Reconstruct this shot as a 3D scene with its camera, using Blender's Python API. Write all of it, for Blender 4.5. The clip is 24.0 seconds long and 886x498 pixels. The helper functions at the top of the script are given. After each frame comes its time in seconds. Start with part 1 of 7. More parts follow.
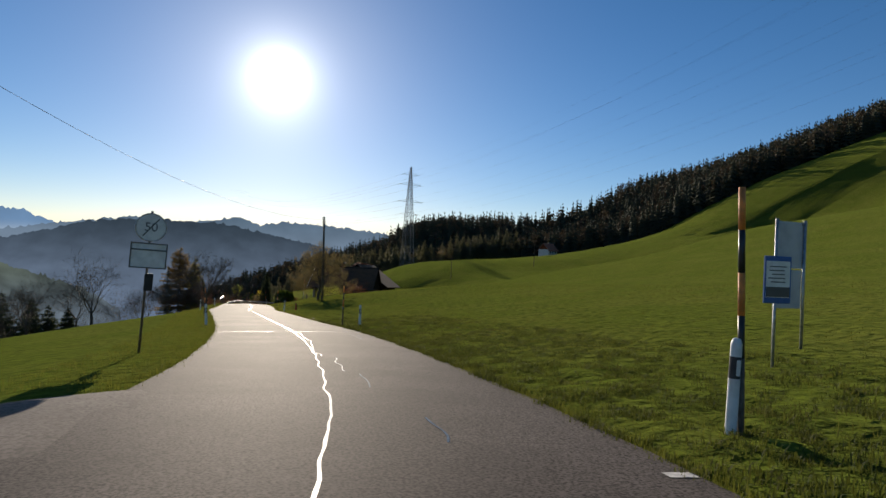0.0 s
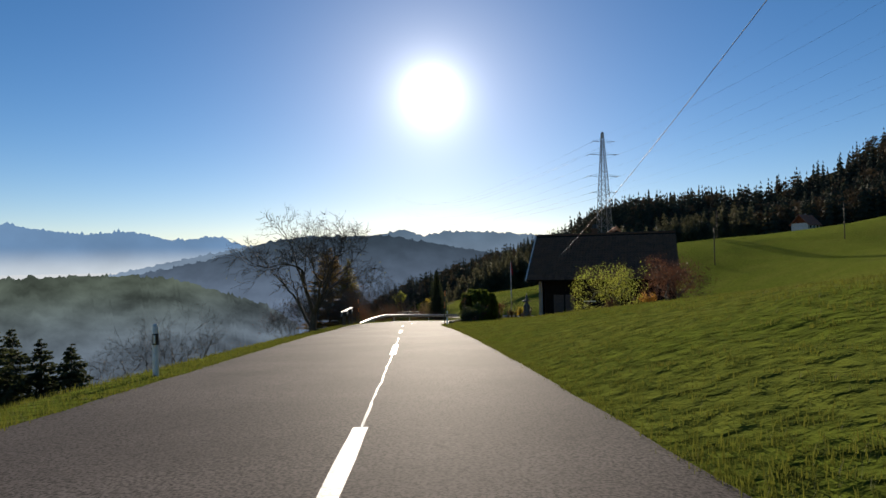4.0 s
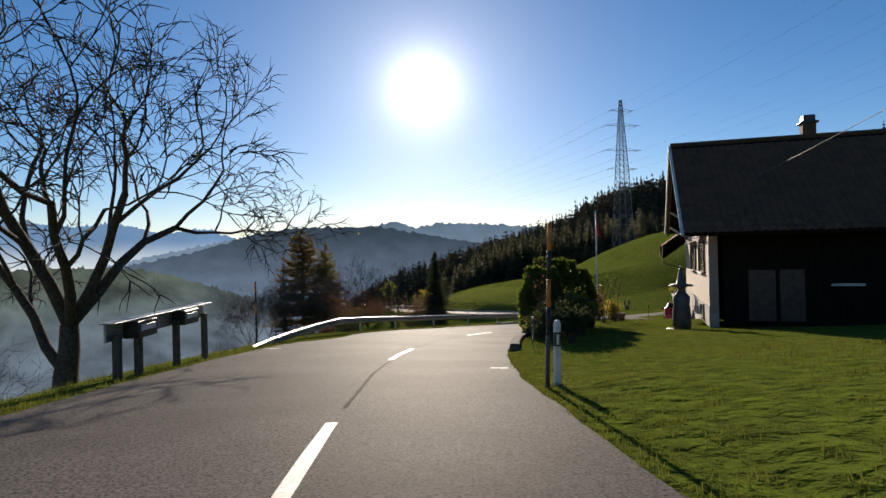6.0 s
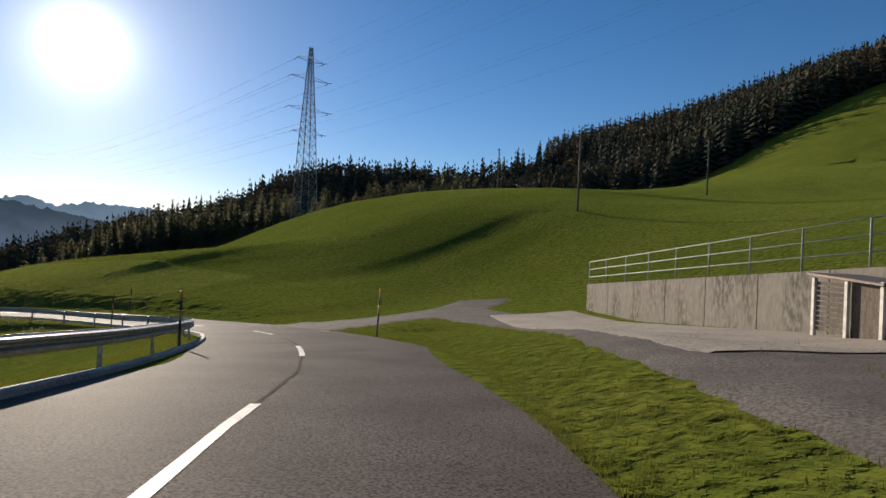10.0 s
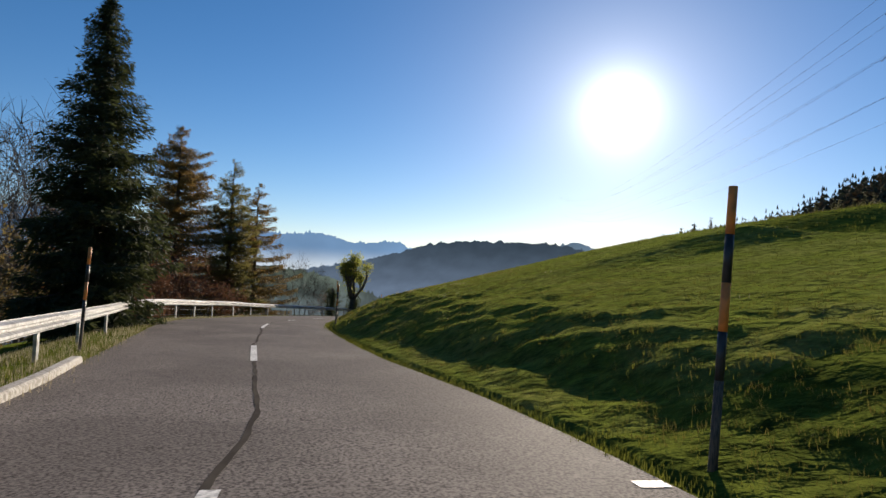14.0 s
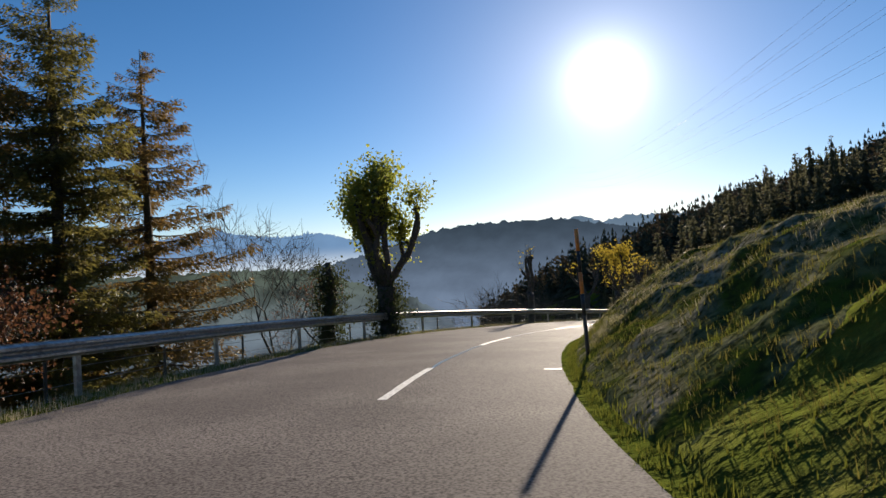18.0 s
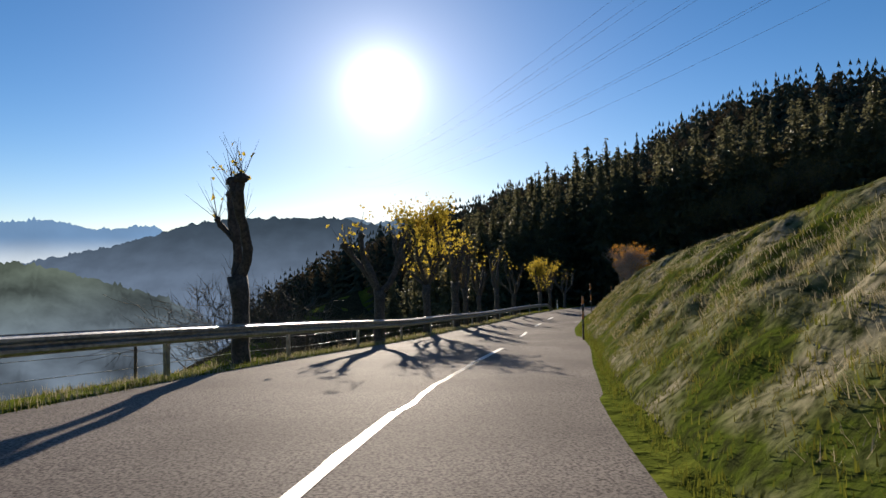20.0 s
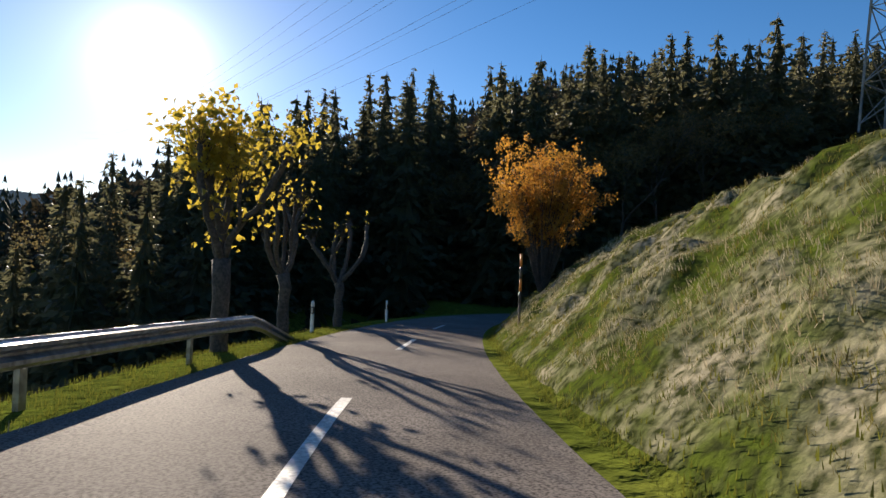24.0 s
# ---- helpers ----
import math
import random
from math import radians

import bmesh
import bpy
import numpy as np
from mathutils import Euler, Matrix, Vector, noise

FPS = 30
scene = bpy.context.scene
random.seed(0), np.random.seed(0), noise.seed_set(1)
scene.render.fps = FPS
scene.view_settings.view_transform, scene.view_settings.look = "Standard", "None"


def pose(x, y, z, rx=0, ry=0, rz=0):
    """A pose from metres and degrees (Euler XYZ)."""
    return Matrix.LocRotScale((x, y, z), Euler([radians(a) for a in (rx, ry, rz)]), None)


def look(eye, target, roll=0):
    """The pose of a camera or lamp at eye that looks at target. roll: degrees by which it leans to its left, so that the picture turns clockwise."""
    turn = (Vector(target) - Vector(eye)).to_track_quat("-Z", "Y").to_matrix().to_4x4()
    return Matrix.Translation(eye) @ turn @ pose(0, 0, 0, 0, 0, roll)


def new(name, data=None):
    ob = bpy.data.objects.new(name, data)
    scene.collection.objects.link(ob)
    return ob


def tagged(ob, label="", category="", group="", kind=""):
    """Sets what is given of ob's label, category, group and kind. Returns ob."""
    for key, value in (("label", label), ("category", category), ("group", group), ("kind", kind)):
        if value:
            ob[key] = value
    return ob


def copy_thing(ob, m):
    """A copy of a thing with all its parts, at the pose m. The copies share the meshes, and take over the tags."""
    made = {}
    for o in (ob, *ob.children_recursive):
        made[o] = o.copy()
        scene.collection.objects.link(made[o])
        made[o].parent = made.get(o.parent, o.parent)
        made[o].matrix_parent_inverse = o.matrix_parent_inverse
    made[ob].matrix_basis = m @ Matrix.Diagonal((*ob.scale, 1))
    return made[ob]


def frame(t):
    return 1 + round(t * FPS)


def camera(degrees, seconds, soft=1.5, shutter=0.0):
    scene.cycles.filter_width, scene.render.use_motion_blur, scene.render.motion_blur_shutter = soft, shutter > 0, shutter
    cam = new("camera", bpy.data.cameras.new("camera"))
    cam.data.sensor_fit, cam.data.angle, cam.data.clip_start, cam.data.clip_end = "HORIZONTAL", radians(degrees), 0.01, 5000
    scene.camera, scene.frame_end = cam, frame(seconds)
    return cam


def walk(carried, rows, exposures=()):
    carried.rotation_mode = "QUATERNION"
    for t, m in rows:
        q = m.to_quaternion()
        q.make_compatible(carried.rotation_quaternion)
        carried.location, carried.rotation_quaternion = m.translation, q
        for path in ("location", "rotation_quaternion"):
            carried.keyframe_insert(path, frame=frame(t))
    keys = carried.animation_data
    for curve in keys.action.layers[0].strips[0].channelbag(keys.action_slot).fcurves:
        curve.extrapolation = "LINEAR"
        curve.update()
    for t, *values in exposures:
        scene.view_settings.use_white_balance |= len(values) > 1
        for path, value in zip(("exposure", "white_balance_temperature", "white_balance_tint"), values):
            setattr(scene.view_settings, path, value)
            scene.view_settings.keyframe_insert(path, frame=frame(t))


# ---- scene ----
cam = camera(72.76, 24.0)
# the ride: seconds, eye, heading (to the left of +y), pitch, lean
PATH = [
    (0.0, (0.000, 0.000, 0.000), -15.99, 0.67, -2.51),
    (0.5, (0.919, 8.242, -0.735), -12.94, 1.09, -2.26),
    (1.0, (1.239, 16.740, -1.406), -9.97, 1.35, -1.99),
    (1.5, (1.109, 25.405, -2.076), -7.37, 1.38, -1.63),
    (2.0, (0.573, 34.177, -2.766), -5.09, 1.18, -1.20),
    (2.5, (0.030, 43.091, -3.441), -3.11, 1.14, -0.61),
    (3.0, (-0.573, 52.105, -4.108), -1.67, 1.17, 0.12),
    (3.5, (-1.151, 61.058, -4.815), -0.99, 1.04, 0.82),
    (4.0, (-1.167, 70.021, -5.478), -0.77, 0.94, 1.17),
    (4.5, (-1.375, 78.912, -6.123), -0.74, 0.87, 1.21),
    (5.0, (-1.690, 87.675, -6.771), -0.76, 0.75, 1.12),
    (5.5, (-2.048, 96.260, -7.443), -0.87, 0.55, 1.10),
    (6.0, (-2.352, 104.612, -8.166), -1.53, 0.24, 1.29),
    (6.5, (-2.275, 112.627, -8.890), -3.65, -0.09, 1.70),
    (7.0, (-1.712, 120.015, -9.592), -7.90, -0.33, 1.84),
    (7.5, (-0.337, 126.939, -10.280), -13.22, -0.43, 1.71),
    (8.0, (2.235, 133.131, -10.930), -18.81, -0.33, 1.30),
    (8.5, (4.850, 139.114, -11.568), -24.42, -0.14, 0.37),
    (9.0, (7.782, 144.804, -12.216), -28.53, 0.02, -0.71),
    (9.5, (10.910, 150.087, -12.796), -30.82, 0.21, -1.59),
    (10.0, (13.950, 155.208, -13.379), -31.54, 0.36, -2.47),
    (10.5, (16.469, 160.512, -13.930), -30.48, 0.44, -3.30),
    (11.0, (18.750, 165.895, -14.467), -27.37, 0.47, -3.94),
    (11.5, (20.377, 171.540, -15.010), -22.02, 0.43, -4.27),
    (12.0, (21.343, 177.430, -15.571), -14.61, 0.40, -4.21),
    (12.5, (21.539, 183.481, -16.136), -6.58, 0.52, -3.78),
    (13.0, (20.888, 189.433, -16.698), 2.01, 0.94, -3.33),
    (13.5, (19.283, 195.211, -17.163), 9.71, 1.60, -3.07),
    (14.0, (16.957, 200.913, -17.506), 15.91, 2.13, -2.56),
    (14.5, (14.205, 206.405, -17.808), 20.88, 2.42, -1.60),
    (15.0, (11.042, 211.597, -18.135), 23.71, 2.39, -0.19),
    (15.5, (7.950, 216.734, -18.446), 25.25, 2.13, 1.35),
    (16.0, (4.971, 221.835, -18.705), 25.57, 1.86, 2.41),
    (16.5, (2.538, 226.811, -19.038), 24.47, 1.58, 3.06),
    (17.0, (0.473, 231.913, -19.456), 21.85, 1.36, 3.29),
    (17.5, (-1.621, 237.253, -19.891), 19.30, 1.21, 3.25),
    (18.0, (-3.297, 242.950, -20.309), 16.09, 1.00, 3.33),
    (18.5, (-4.760, 248.598, -20.731), 11.36, 0.70, 3.29),
    (19.0, (-5.531, 254.277, -21.169), 5.62, 0.47, 2.63),
    (19.5, (-5.676, 260.173, -21.632), -0.42, 0.29, 1.89),
    (20.0, (-5.238, 266.088, -22.127), -5.44, 0.19, 1.28),
    (20.5, (-4.110, 271.942, -22.649), -9.33, 0.18, 0.81),
    (21.0, (-2.573, 277.729, -23.188), -12.48, 0.21, 0.38),
    (21.5, (-0.907, 283.495, -23.738), -15.31, 0.28, -0.10),
    (22.0, (0.603, 289.304, -24.295), -18.00, 0.36, -0.63),
    (22.5, (2.387, 295.103, -24.821), -20.32, 0.48, -1.02),
    (23.0, (4.349, 300.657, -25.329), -22.04, 0.57, -1.26),
    (23.5, (6.422, 306.245, -25.758), -24.06, 0.60, -1.69),
    (24.0, (8.513, 311.797, -26.170), -26.51, 0.66, -2.39),
]
walk(cam, [(t, pose(*e, 90 + p, r, h)) for t, e, h, p, r in PATH],
     [(0.0, 0.40, 6900, 12), (3.0, 0.43, 6900, 12), (7.0, 0.56, 6900, 12), (12.0, 0.55, 6900, 12), (14.5, 0.68, 6900, 12), (17.5, 0.72, 6900, 12), (19.0, 0.64, 6900, 12), (22.0, 0.96, 6900, 12), (24.0, 1.08, 6900, 12)])

# ---------------------------------------------------------------- light
SUN_EL, EYE_H = 15.3, 1.256
world = bpy.data.worlds.new("sky")
scene.world = world
world.use_nodes = True
wn, wl = world.node_tree.nodes, world.node_tree.links
wn.clear()
sky = wn.new("ShaderNodeTexSky")
sky.sky_type = "NISHITA"
sky.sun_disc = False
sky.sun_elevation, sky.sun_rotation = radians(SUN_EL), 0.0
sky.altitude, sky.air_density, sky.dust_density, sky.ozone_density = 1600, 1.0, 0.25, 3.0
sky_bg = wn.new("ShaderNodeBackground")
sky_bg.inputs[1].default_value = 0.072
sky_hs = wn.new("ShaderNodeHueSaturation")
sky_hs.inputs["Saturation"].default_value = 1.24
wl.new(sky.outputs[0], sky_hs.inputs["Color"])
sky_tint = wn.new("ShaderNodeMix")
sky_tint.data_type, sky_tint.blend_type = "RGBA", "MULTIPLY"
sky_tint.inputs["Factor"].default_value = 1.0
sky_tint.inputs["B"].default_value = (1.12, 1.0, 1.03, 1)
wl.new(sky_hs.outputs[0], sky_tint.inputs["A"])
wl.new(sky_tint.outputs["Result"], sky_bg.inputs[0])
# the glare of the low sun in the sky: round its own direction, fading outwards
wco = wn.new("ShaderNodeTexCoord")
wdot = wn.new("ShaderNodeVectorMath")
wdot.operation = "DOT_PRODUCT"
wdot.inputs[1].default_value = (0, math.cos(radians(SUN_EL)), math.sin(radians(SUN_EL)))
wl.new(wco.outputs["Generated"], wdot.inputs[0])
glare = None
for power, amount in ((3600, 4.0), (600, 0.55), (120, 0.16), (24, 0.075)):
    p = wn.new("ShaderNodeMath"); p.operation = "POWER"; p.use_clamp = True
    c = wn.new("ShaderNodeMath"); c.operation = "MAXIMUM"; c.inputs[1].default_value = 0.0
    wl.new(wdot.outputs["Value"], c.inputs[0])
    wl.new(c.outputs[0], p.inputs[0]); p.inputs[1].default_value = power
    m = wn.new("ShaderNodeMath"); m.operation = "MULTIPLY"; m.inputs[1].default_value = amount
    wl.new(p.outputs[0], m.inputs[0])
    if glare:
        a = wn.new("ShaderNodeMath"); a.operation = "ADD"
        wl.new(glare.outputs[0], a.inputs[0]); wl.new(m.outputs[0], a.inputs[1])
        glare = a
    else:
        glare = m
sun_bg = wn.new("ShaderNodeBackground")
sun_bg.inputs[0].default_value = (0.97, 1.0, 0.95, 1)
wl.new(glare.outputs[0], sun_bg.inputs[1])
wadd = wn.new("ShaderNodeAddShader")
wout = wn.new("ShaderNodeOutputWorld")
wl.new(sky_bg.outputs[0], wadd.inputs[0]); wl.new(sun_bg.outputs[0], wadd.inputs[1])
wl.new(wadd.outputs[0], wout.inputs[0])
sun = new("sun", bpy.data.lights.new("sun", "SUN"))
sun.data.energy, sun.data.angle, sun.data.color = 5.0, radians(0.53), (1.0, 0.90, 0.76)
sun.matrix_world = look((0, 0, 80), (0, -math.cos(radians(SUN_EL)), 80 - math.sin(radians(SUN_EL))))

# ---------------------------------------------------------------- materials
def mat(name, base, rough=0.8, metal=0.0, spots=None, scale=1.0, fine=None, fine_scale=30.0, bump=0.0,
        bump_scale=None, spec=0.5, transmit=0.0, coat=0.0, stretch=None, vary=0.0, emit=0.0):
    """A surface with two scales of colour variation and a fine relief, in metres of the world."""
    m = bpy.data.materials.new(name)
    m.use_nodes = True
    n, l = m.node_tree.nodes, m.node_tree.links
    b = n["Principled BSDF"]
    b.inputs["Roughness"].default_value = rough
    b.inputs["Metallic"].default_value = metal
    b.inputs["Specular IOR Level"].default_value = spec
    b.inputs["Coat Weight"].default_value = coat
    b.inputs["Transmission Weight"].default_value = transmit
    co = n.new("ShaderNodeTexCoord")
    vec = co.outputs["Object"]
    if stretch:
        mp = n.new("ShaderNodeMapping")
        mp.inputs["Scale"].default_value = stretch
        l.new(vec, mp.inputs[0])
        vec = mp.outputs[0]
    col = n.new("ShaderNodeRGB")
    col.outputs[0].default_value = (*base, 1)
    out = col.outputs[0]
    for tint, sc, lo, hi, det in ((spots, scale, 0.42, 0.62, 6.0), (fine, fine_scale, 0.40, 0.66, 3.0)):
        if tint is None:
            continue
        t = n.new("ShaderNodeTexNoise")
        t.inputs["Scale"].default_value, t.inputs["Detail"].default_value = sc, det
        l.new(vec, t.inputs["Vector"])
        r = n.new("ShaderNodeValToRGB")
        r.color_ramp.elements[0].position, r.color_ramp.elements[1].position = lo, hi
        l.new(t.outputs["Fac"], r.inputs[0])
        mx = n.new("ShaderNodeMix")
        mx.data_type = "RGBA"
        l.new(r.outputs[0], mx.inputs["Factor"])
        l.new(out, mx.inputs["A"])
        mx.inputs["B"].default_value = (*tint, 1)
        out = mx.outputs["Result"]
    if vary:
        info = n.new("ShaderNodeObjectInfo")
        mr = n.new("ShaderNodeMapRange")
        mr.inputs["To Min"].default_value, mr.inputs["To Max"].default_value = 1 - vary, 1 + vary
        l.new(info.outputs["Random"], mr.inputs["Value"])
        hs = n.new("ShaderNodeHueSaturation")
        l.new(mr.outputs[0], hs.inputs["Value"])
        l.new(out, hs.inputs["Color"])
        out = hs.outputs[0]
    l.new(out, b.inputs["Base Color"])
    if bump:
        t = n.new("ShaderNodeTexNoise")
        t.inputs["Scale"].default_value, t.inputs["Detail"].default_value = bump_scale or fine_scale, 4.0
        l.new(vec, t.inputs["Vector"])
        bp = n.new("ShaderNodeBump")
        bp.inputs["Strength"].default_value, bp.inputs["Distance"].default_value = min(1.0, bump * 10), bump
        l.new(t.outputs["Fac"], bp.inputs["Height"])
        l.new(bp.outputs[0], b.inputs["Normal"])
    if emit:
        b.inputs["Emission Color"].default_value = (*base, 1)
        b.inputs["Emission Strength"].default_value = emit
    return m


def leaf_mat(name, base, spots, through_colour, amount=0.45, rough=0.6):
    """Leaves and needles: light shines through them."""
    m = mat(name, base, rough, spots=spots, scale=0.9, spec=0.25)
    n, l = m.node_tree.nodes, m.node_tree.links
    tr = n.new("ShaderNodeBsdfTranslucent")
    tr.inputs[0].default_value = (*through_colour, 1)
    mx = n.new("ShaderNodeMixShader")
    mx.inputs[0].default_value = amount
    l.new(n["Principled BSDF"].outputs[0], mx.inputs[1])
    l.new(tr.outputs[0], mx.inputs[2])
    l.new(mx.outputs[0], n["Material Output"].inputs[0])
    return m


def soften(m, weight=0.19, tint=(0.42, 0.52, 0.10)):
    """The soft bloom of standing blades when the light comes from behind them."""
    b = m.node_tree.nodes["Principled BSDF"]
    b.inputs["Sheen Weight"].default_value = weight
    b.inputs["Sheen Roughness"].default_value = 0.45
    b.inputs["Sheen Tint"].default_value = (*tint, 1)
    return m


def asphalt(name, k, spec):
    return mat(name, (0.126 * k, 0.110 * k, 0.100 * k), 0.74, spots=(0.170 * k, 0.149 * k, 0.135 * k), scale=0.45, fine=(0.042 * k, 0.037 * k, 0.034 * k),
               fine_scale=38, bump=0.010, bump_scale=60, spec=spec)


ASPHALT_OLD = asphalt("coarse_old_asphalt", 0.80, 0.018)
ASPHALT = asphalt("asphalt", 0.96, 0.018)
ASPHALT_PALE = asphalt("pale_asphalt", 1.46, 0.014)
GRASS = mat("grass", (0.066, 0.086, 0.011), 1.0, spots=(0.092, 0.098, 0.018), scale=0.16, fine=(0.028, 0.036, 0.007),
            fine_scale=3.2, bump=0.22, bump_scale=3.0, spec=0.0)
soften(GRASS)
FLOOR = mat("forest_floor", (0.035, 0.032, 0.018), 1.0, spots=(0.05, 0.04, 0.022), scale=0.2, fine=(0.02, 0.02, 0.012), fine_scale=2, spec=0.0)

# ---------------------------------------------------------------- the lie of the land
def lerp(v, table):
    """Piecewise straight through (place, value) pairs."""
    xs, ys = zip(*table)
    return np.interp(v, xs, ys)


# the road's line: under the eye of the ride, carried on past both ends
_eye = np.array([e for _, e, *_ in PATH])
_t = np.linspace(0, len(_eye) - 1, 2000)


def _spline(col):
    x = np.arange(len(col))
    m = np.gradient(col)
    i = np.clip(_t.astype(int), 0, len(col) - 2)
    u = _t - i
    return ((2 * u**3 - 3 * u**2 + 1) * col[i] + (u**3 - 2 * u**2 + u) * m[i]
            + (-2 * u**3 + 3 * u**2) * col[i + 1] + (u**3 - u**2) * m[i + 1])


_line = np.stack([_spline(_eye[:, k]) for k in range(3)], 1)
_line[:, 2] -= EYE_H
_d0 = (_line[0] - _line[30]) / np.linalg.norm((_line[0] - _line[30])[:2])
_pre = [_line[0] + _d0 * k for k in range(200, 0, -1)]
_end, _h, _post = _line[-1].copy(), math.atan2(-(_line[-1] - _line[-40])[0], (_line[-1] - _line[-40])[1]), []
for k in range(62):
    _h = max(_h - radians(0.5), radians(-62))
    _end = _end + np.array([-math.sin(_h), math.cos(_h), -0.07])
    _post.append(_end.copy())
LINE = np.array(_pre + list(_line) + _post)
S_ALL = np.r_[0, np.cumsum(np.hypot(*np.diff(LINE[:, :2], axis=0).T))] - 200.0
S_END = float(S_ALL[-1])


def on_line(s):
    """The road line's place, its way ahead and its right hand at s metres from the start."""
    p = np.array([np.interp(s, S_ALL, LINE[:, k]) for k in range(3)])
    q = np.array([np.interp(s + 1.5, S_ALL, LINE[:, k]) for k in range(2)]) - \
        np.array([np.interp(s - 1.5, S_ALL, LINE[:, k]) for k in range(2)])
    q = q / np.linalg.norm(q)
    return p, q, np.array([q[1], -q[0]])


EDGE_L = [(-40, -2.75), (14, -2.8), (35, -3.3), (60, -4.2), (72, -4.5), (105, -4.6), (115, -5.6), (125, -6.5), (135, -6.8),
          (145, -5.6), (155, -4.8), (165, -4.4), (176, -3.9), (185, -3.1), (200, -3.0), (210, -3.0), (216, -3.4), (224, -4.2),
          (235, -5.2), (245, -5.8), (262, -6.0), (273, -6.6), (279, -6.2), (287, -5.5), (300, -4.2), (308, -3.8), (325, -3.3), (331, -3.1), (340, -2.95), (400, -3.0)]
EDGE_R = [(-40, 2.9), (0, 2.85), (18, 2.6), (40, 2.2), (60, 2.0), (100, 1.9), (115, 1.4), (128, 1.3), (137, 1.1), (142, 1.5),
          (150, 1.8), (161, 1.5), (167, 2.0), (176, 2.9), (186, 2.6), (194, 2.85), (205, 2.75), (212, 2.3), (220, 1.7), (229, 1.4),
          (240, 1.3), (250, 1.3), (262, 1.3), (272, 1.1), (285, 1.3), (300, 1.8), (400, 1.9)]
CENTRE = [(-40, -0.1), (14, -0.1), (60, -0.6), (103, -0.7), (112, -1.1), (120, -1.4), (140, -1.7), (154, -1.5), (165, -1.4),
          (185, -0.6), (197, -0.5), (208, -0.7), (215, -0.7), (222, -0.95), (231, -1.0), (246, -1.15), (253, -1.3),
          (262, -1.25), (272, -1.45), (285, -1.2), (301, -0.5), (325, -0.7), (331, -0.6), (341, -0.32), (400, -0.3)]

# right of the road: the bank's slope and width, then the meadow's slope
BANK = [(-100, 0.05), (40, 0.06), (60, 0.07), (68, 0.18), (80, 0.25), (100, 0.12), (112, 0.06), (122, 0.03), (146, 0.03), (152, 0.12), (174, 0.10), (182, 0.05), (195, 0.03),
        (205, 0.22), (212, 0.32), (225, 0.43), (245, 0.50), (270, 0.70), (300, 0.88), (330, 0.90), (400, 0.5)]
BANK_W = [(-100, 4), (60, 5), (110, 6), (160, 5), (198, 5), (212, 3.0), (245, 3.2), (270, 3.2), (300, 3.2), (330, 3.3), (400, 4)]
MEADOW = [(-100, 0.09), (40, 0.10), (70, 0.16), (100, 0.05), (122, 0.02), (146, 0.03), (152, 0.11), (172, 0.07), (182, 0.035), (194, 0.04), (222, 0.23), (225, 0.27), (250, 0.27),
          (275, 0.27), (300, 0.36), (325, 0.42), (345, 0.44), (400, 0.35)]
# left of the road: verge, then the fall into the valley
FALL = [(-100, 0.10), (40, 0.12), (60, 0.16), (90, 0.30), (110, 0.5), (150, 0.45), (165, 0.30), (200, 0.30), (215, 0.30), (240, 0.2), (285, 0.35), (305, 0.75), (400, 0.9)]
FAR_X = [(-3000, -190), (-600, -160), (-300, -120), (-150, -60), (-60, -20), (-30, -7), (0, 0), (40, 4), (83, 12), (119, 22), (194, 36), (260, 72), (450, 150),
         (700, 225), (3000, 520)]
# the wooded hill behind
RISE = [(-100, 0), (0, 4), (53, 14), (119, 23), (200, 14), (260, 6), (450, -16), (700, -20)]
_rows_y = LINE[:, 1]


# the wide slopes follow the road's line as far as the wood, then run straight on
FAR_Y = np.r_[_rows_y[_rows_y < LINE[200, 1] + 308][::20], 340, 420, 3000]
FAR_XR = np.r_[np.interp(FAR_Y[:-3], _rows_y, LINE[:, 0]), 12, 12, 12]
FAR_ZR = np.r_[np.interp(FAR_Y[:-3], _rows_y, LINE[:, 2]), -29, -30, -34]


# broad swellings of the land: place, height, spread
HUMPS = ((50, 274, 3.2, 24, 38), (70, 246, 8.0, 34, 75), (80, 335, 9.0, 38, 48), (175, 250, 1.5, 32, 32), (157, 322, 2.5, 18, 18))


def lattice(u, v, seed):
    """Smooth noise between -1 and 1 over a plane, for whole arrays."""
    i, j = np.floor(u), np.floor(v)
    fu, fv = u - i, v - j
    fu, fv = fu * fu * (3 - 2 * fu), fv * fv * (3 - 2 * fv)

    def corner(a, b):
        q = np.sin(a * 127.1 + b * 311.7 + seed * 74.7) * 43758.5453
        return 2 * (q - np.floor(q)) - 1

    return ((corner(i, j) * (1 - fu) + corner(i + 1, j) * fu) * (1 - fv) + (corner(i, j + 1) * (1 - fu) + corner(i + 1, j + 1) * fu) * fv)


def tussocks(s, right):
    """Hummocks of the uncut grass: coarse on the bank, slight on the mown meadow."""
    rough = np.interp(s, [0, 60, 176, 196, 208, 250, 265, 345], [0.06, 0.08, 0.06, 0.06, 0.085, 0.09, 0.26, 0.32])
    rough = rough * np.clip((right - 0.25) / 0.9, 0, 1)
    reach = np.interp(s, [70, 100, 196, 212, 262, 330], [14, 5, 5, 6, 6, 8])
    rough = rough * (0.18 + 0.82 * np.clip((reach - right) / 3.0, 0, 1))
    rough = np.where(((s > 119) & (s < 164)) | (right > 60), 0, rough)
    big = lattice(s / 1.5, right / 1.05 + 0.4 * s, 1)
    small = lattice(s / 0.55 + 0.7 * right, right / 0.42, 2)
    return rough * (0.2 * big + 0.8 * small + 0.1)


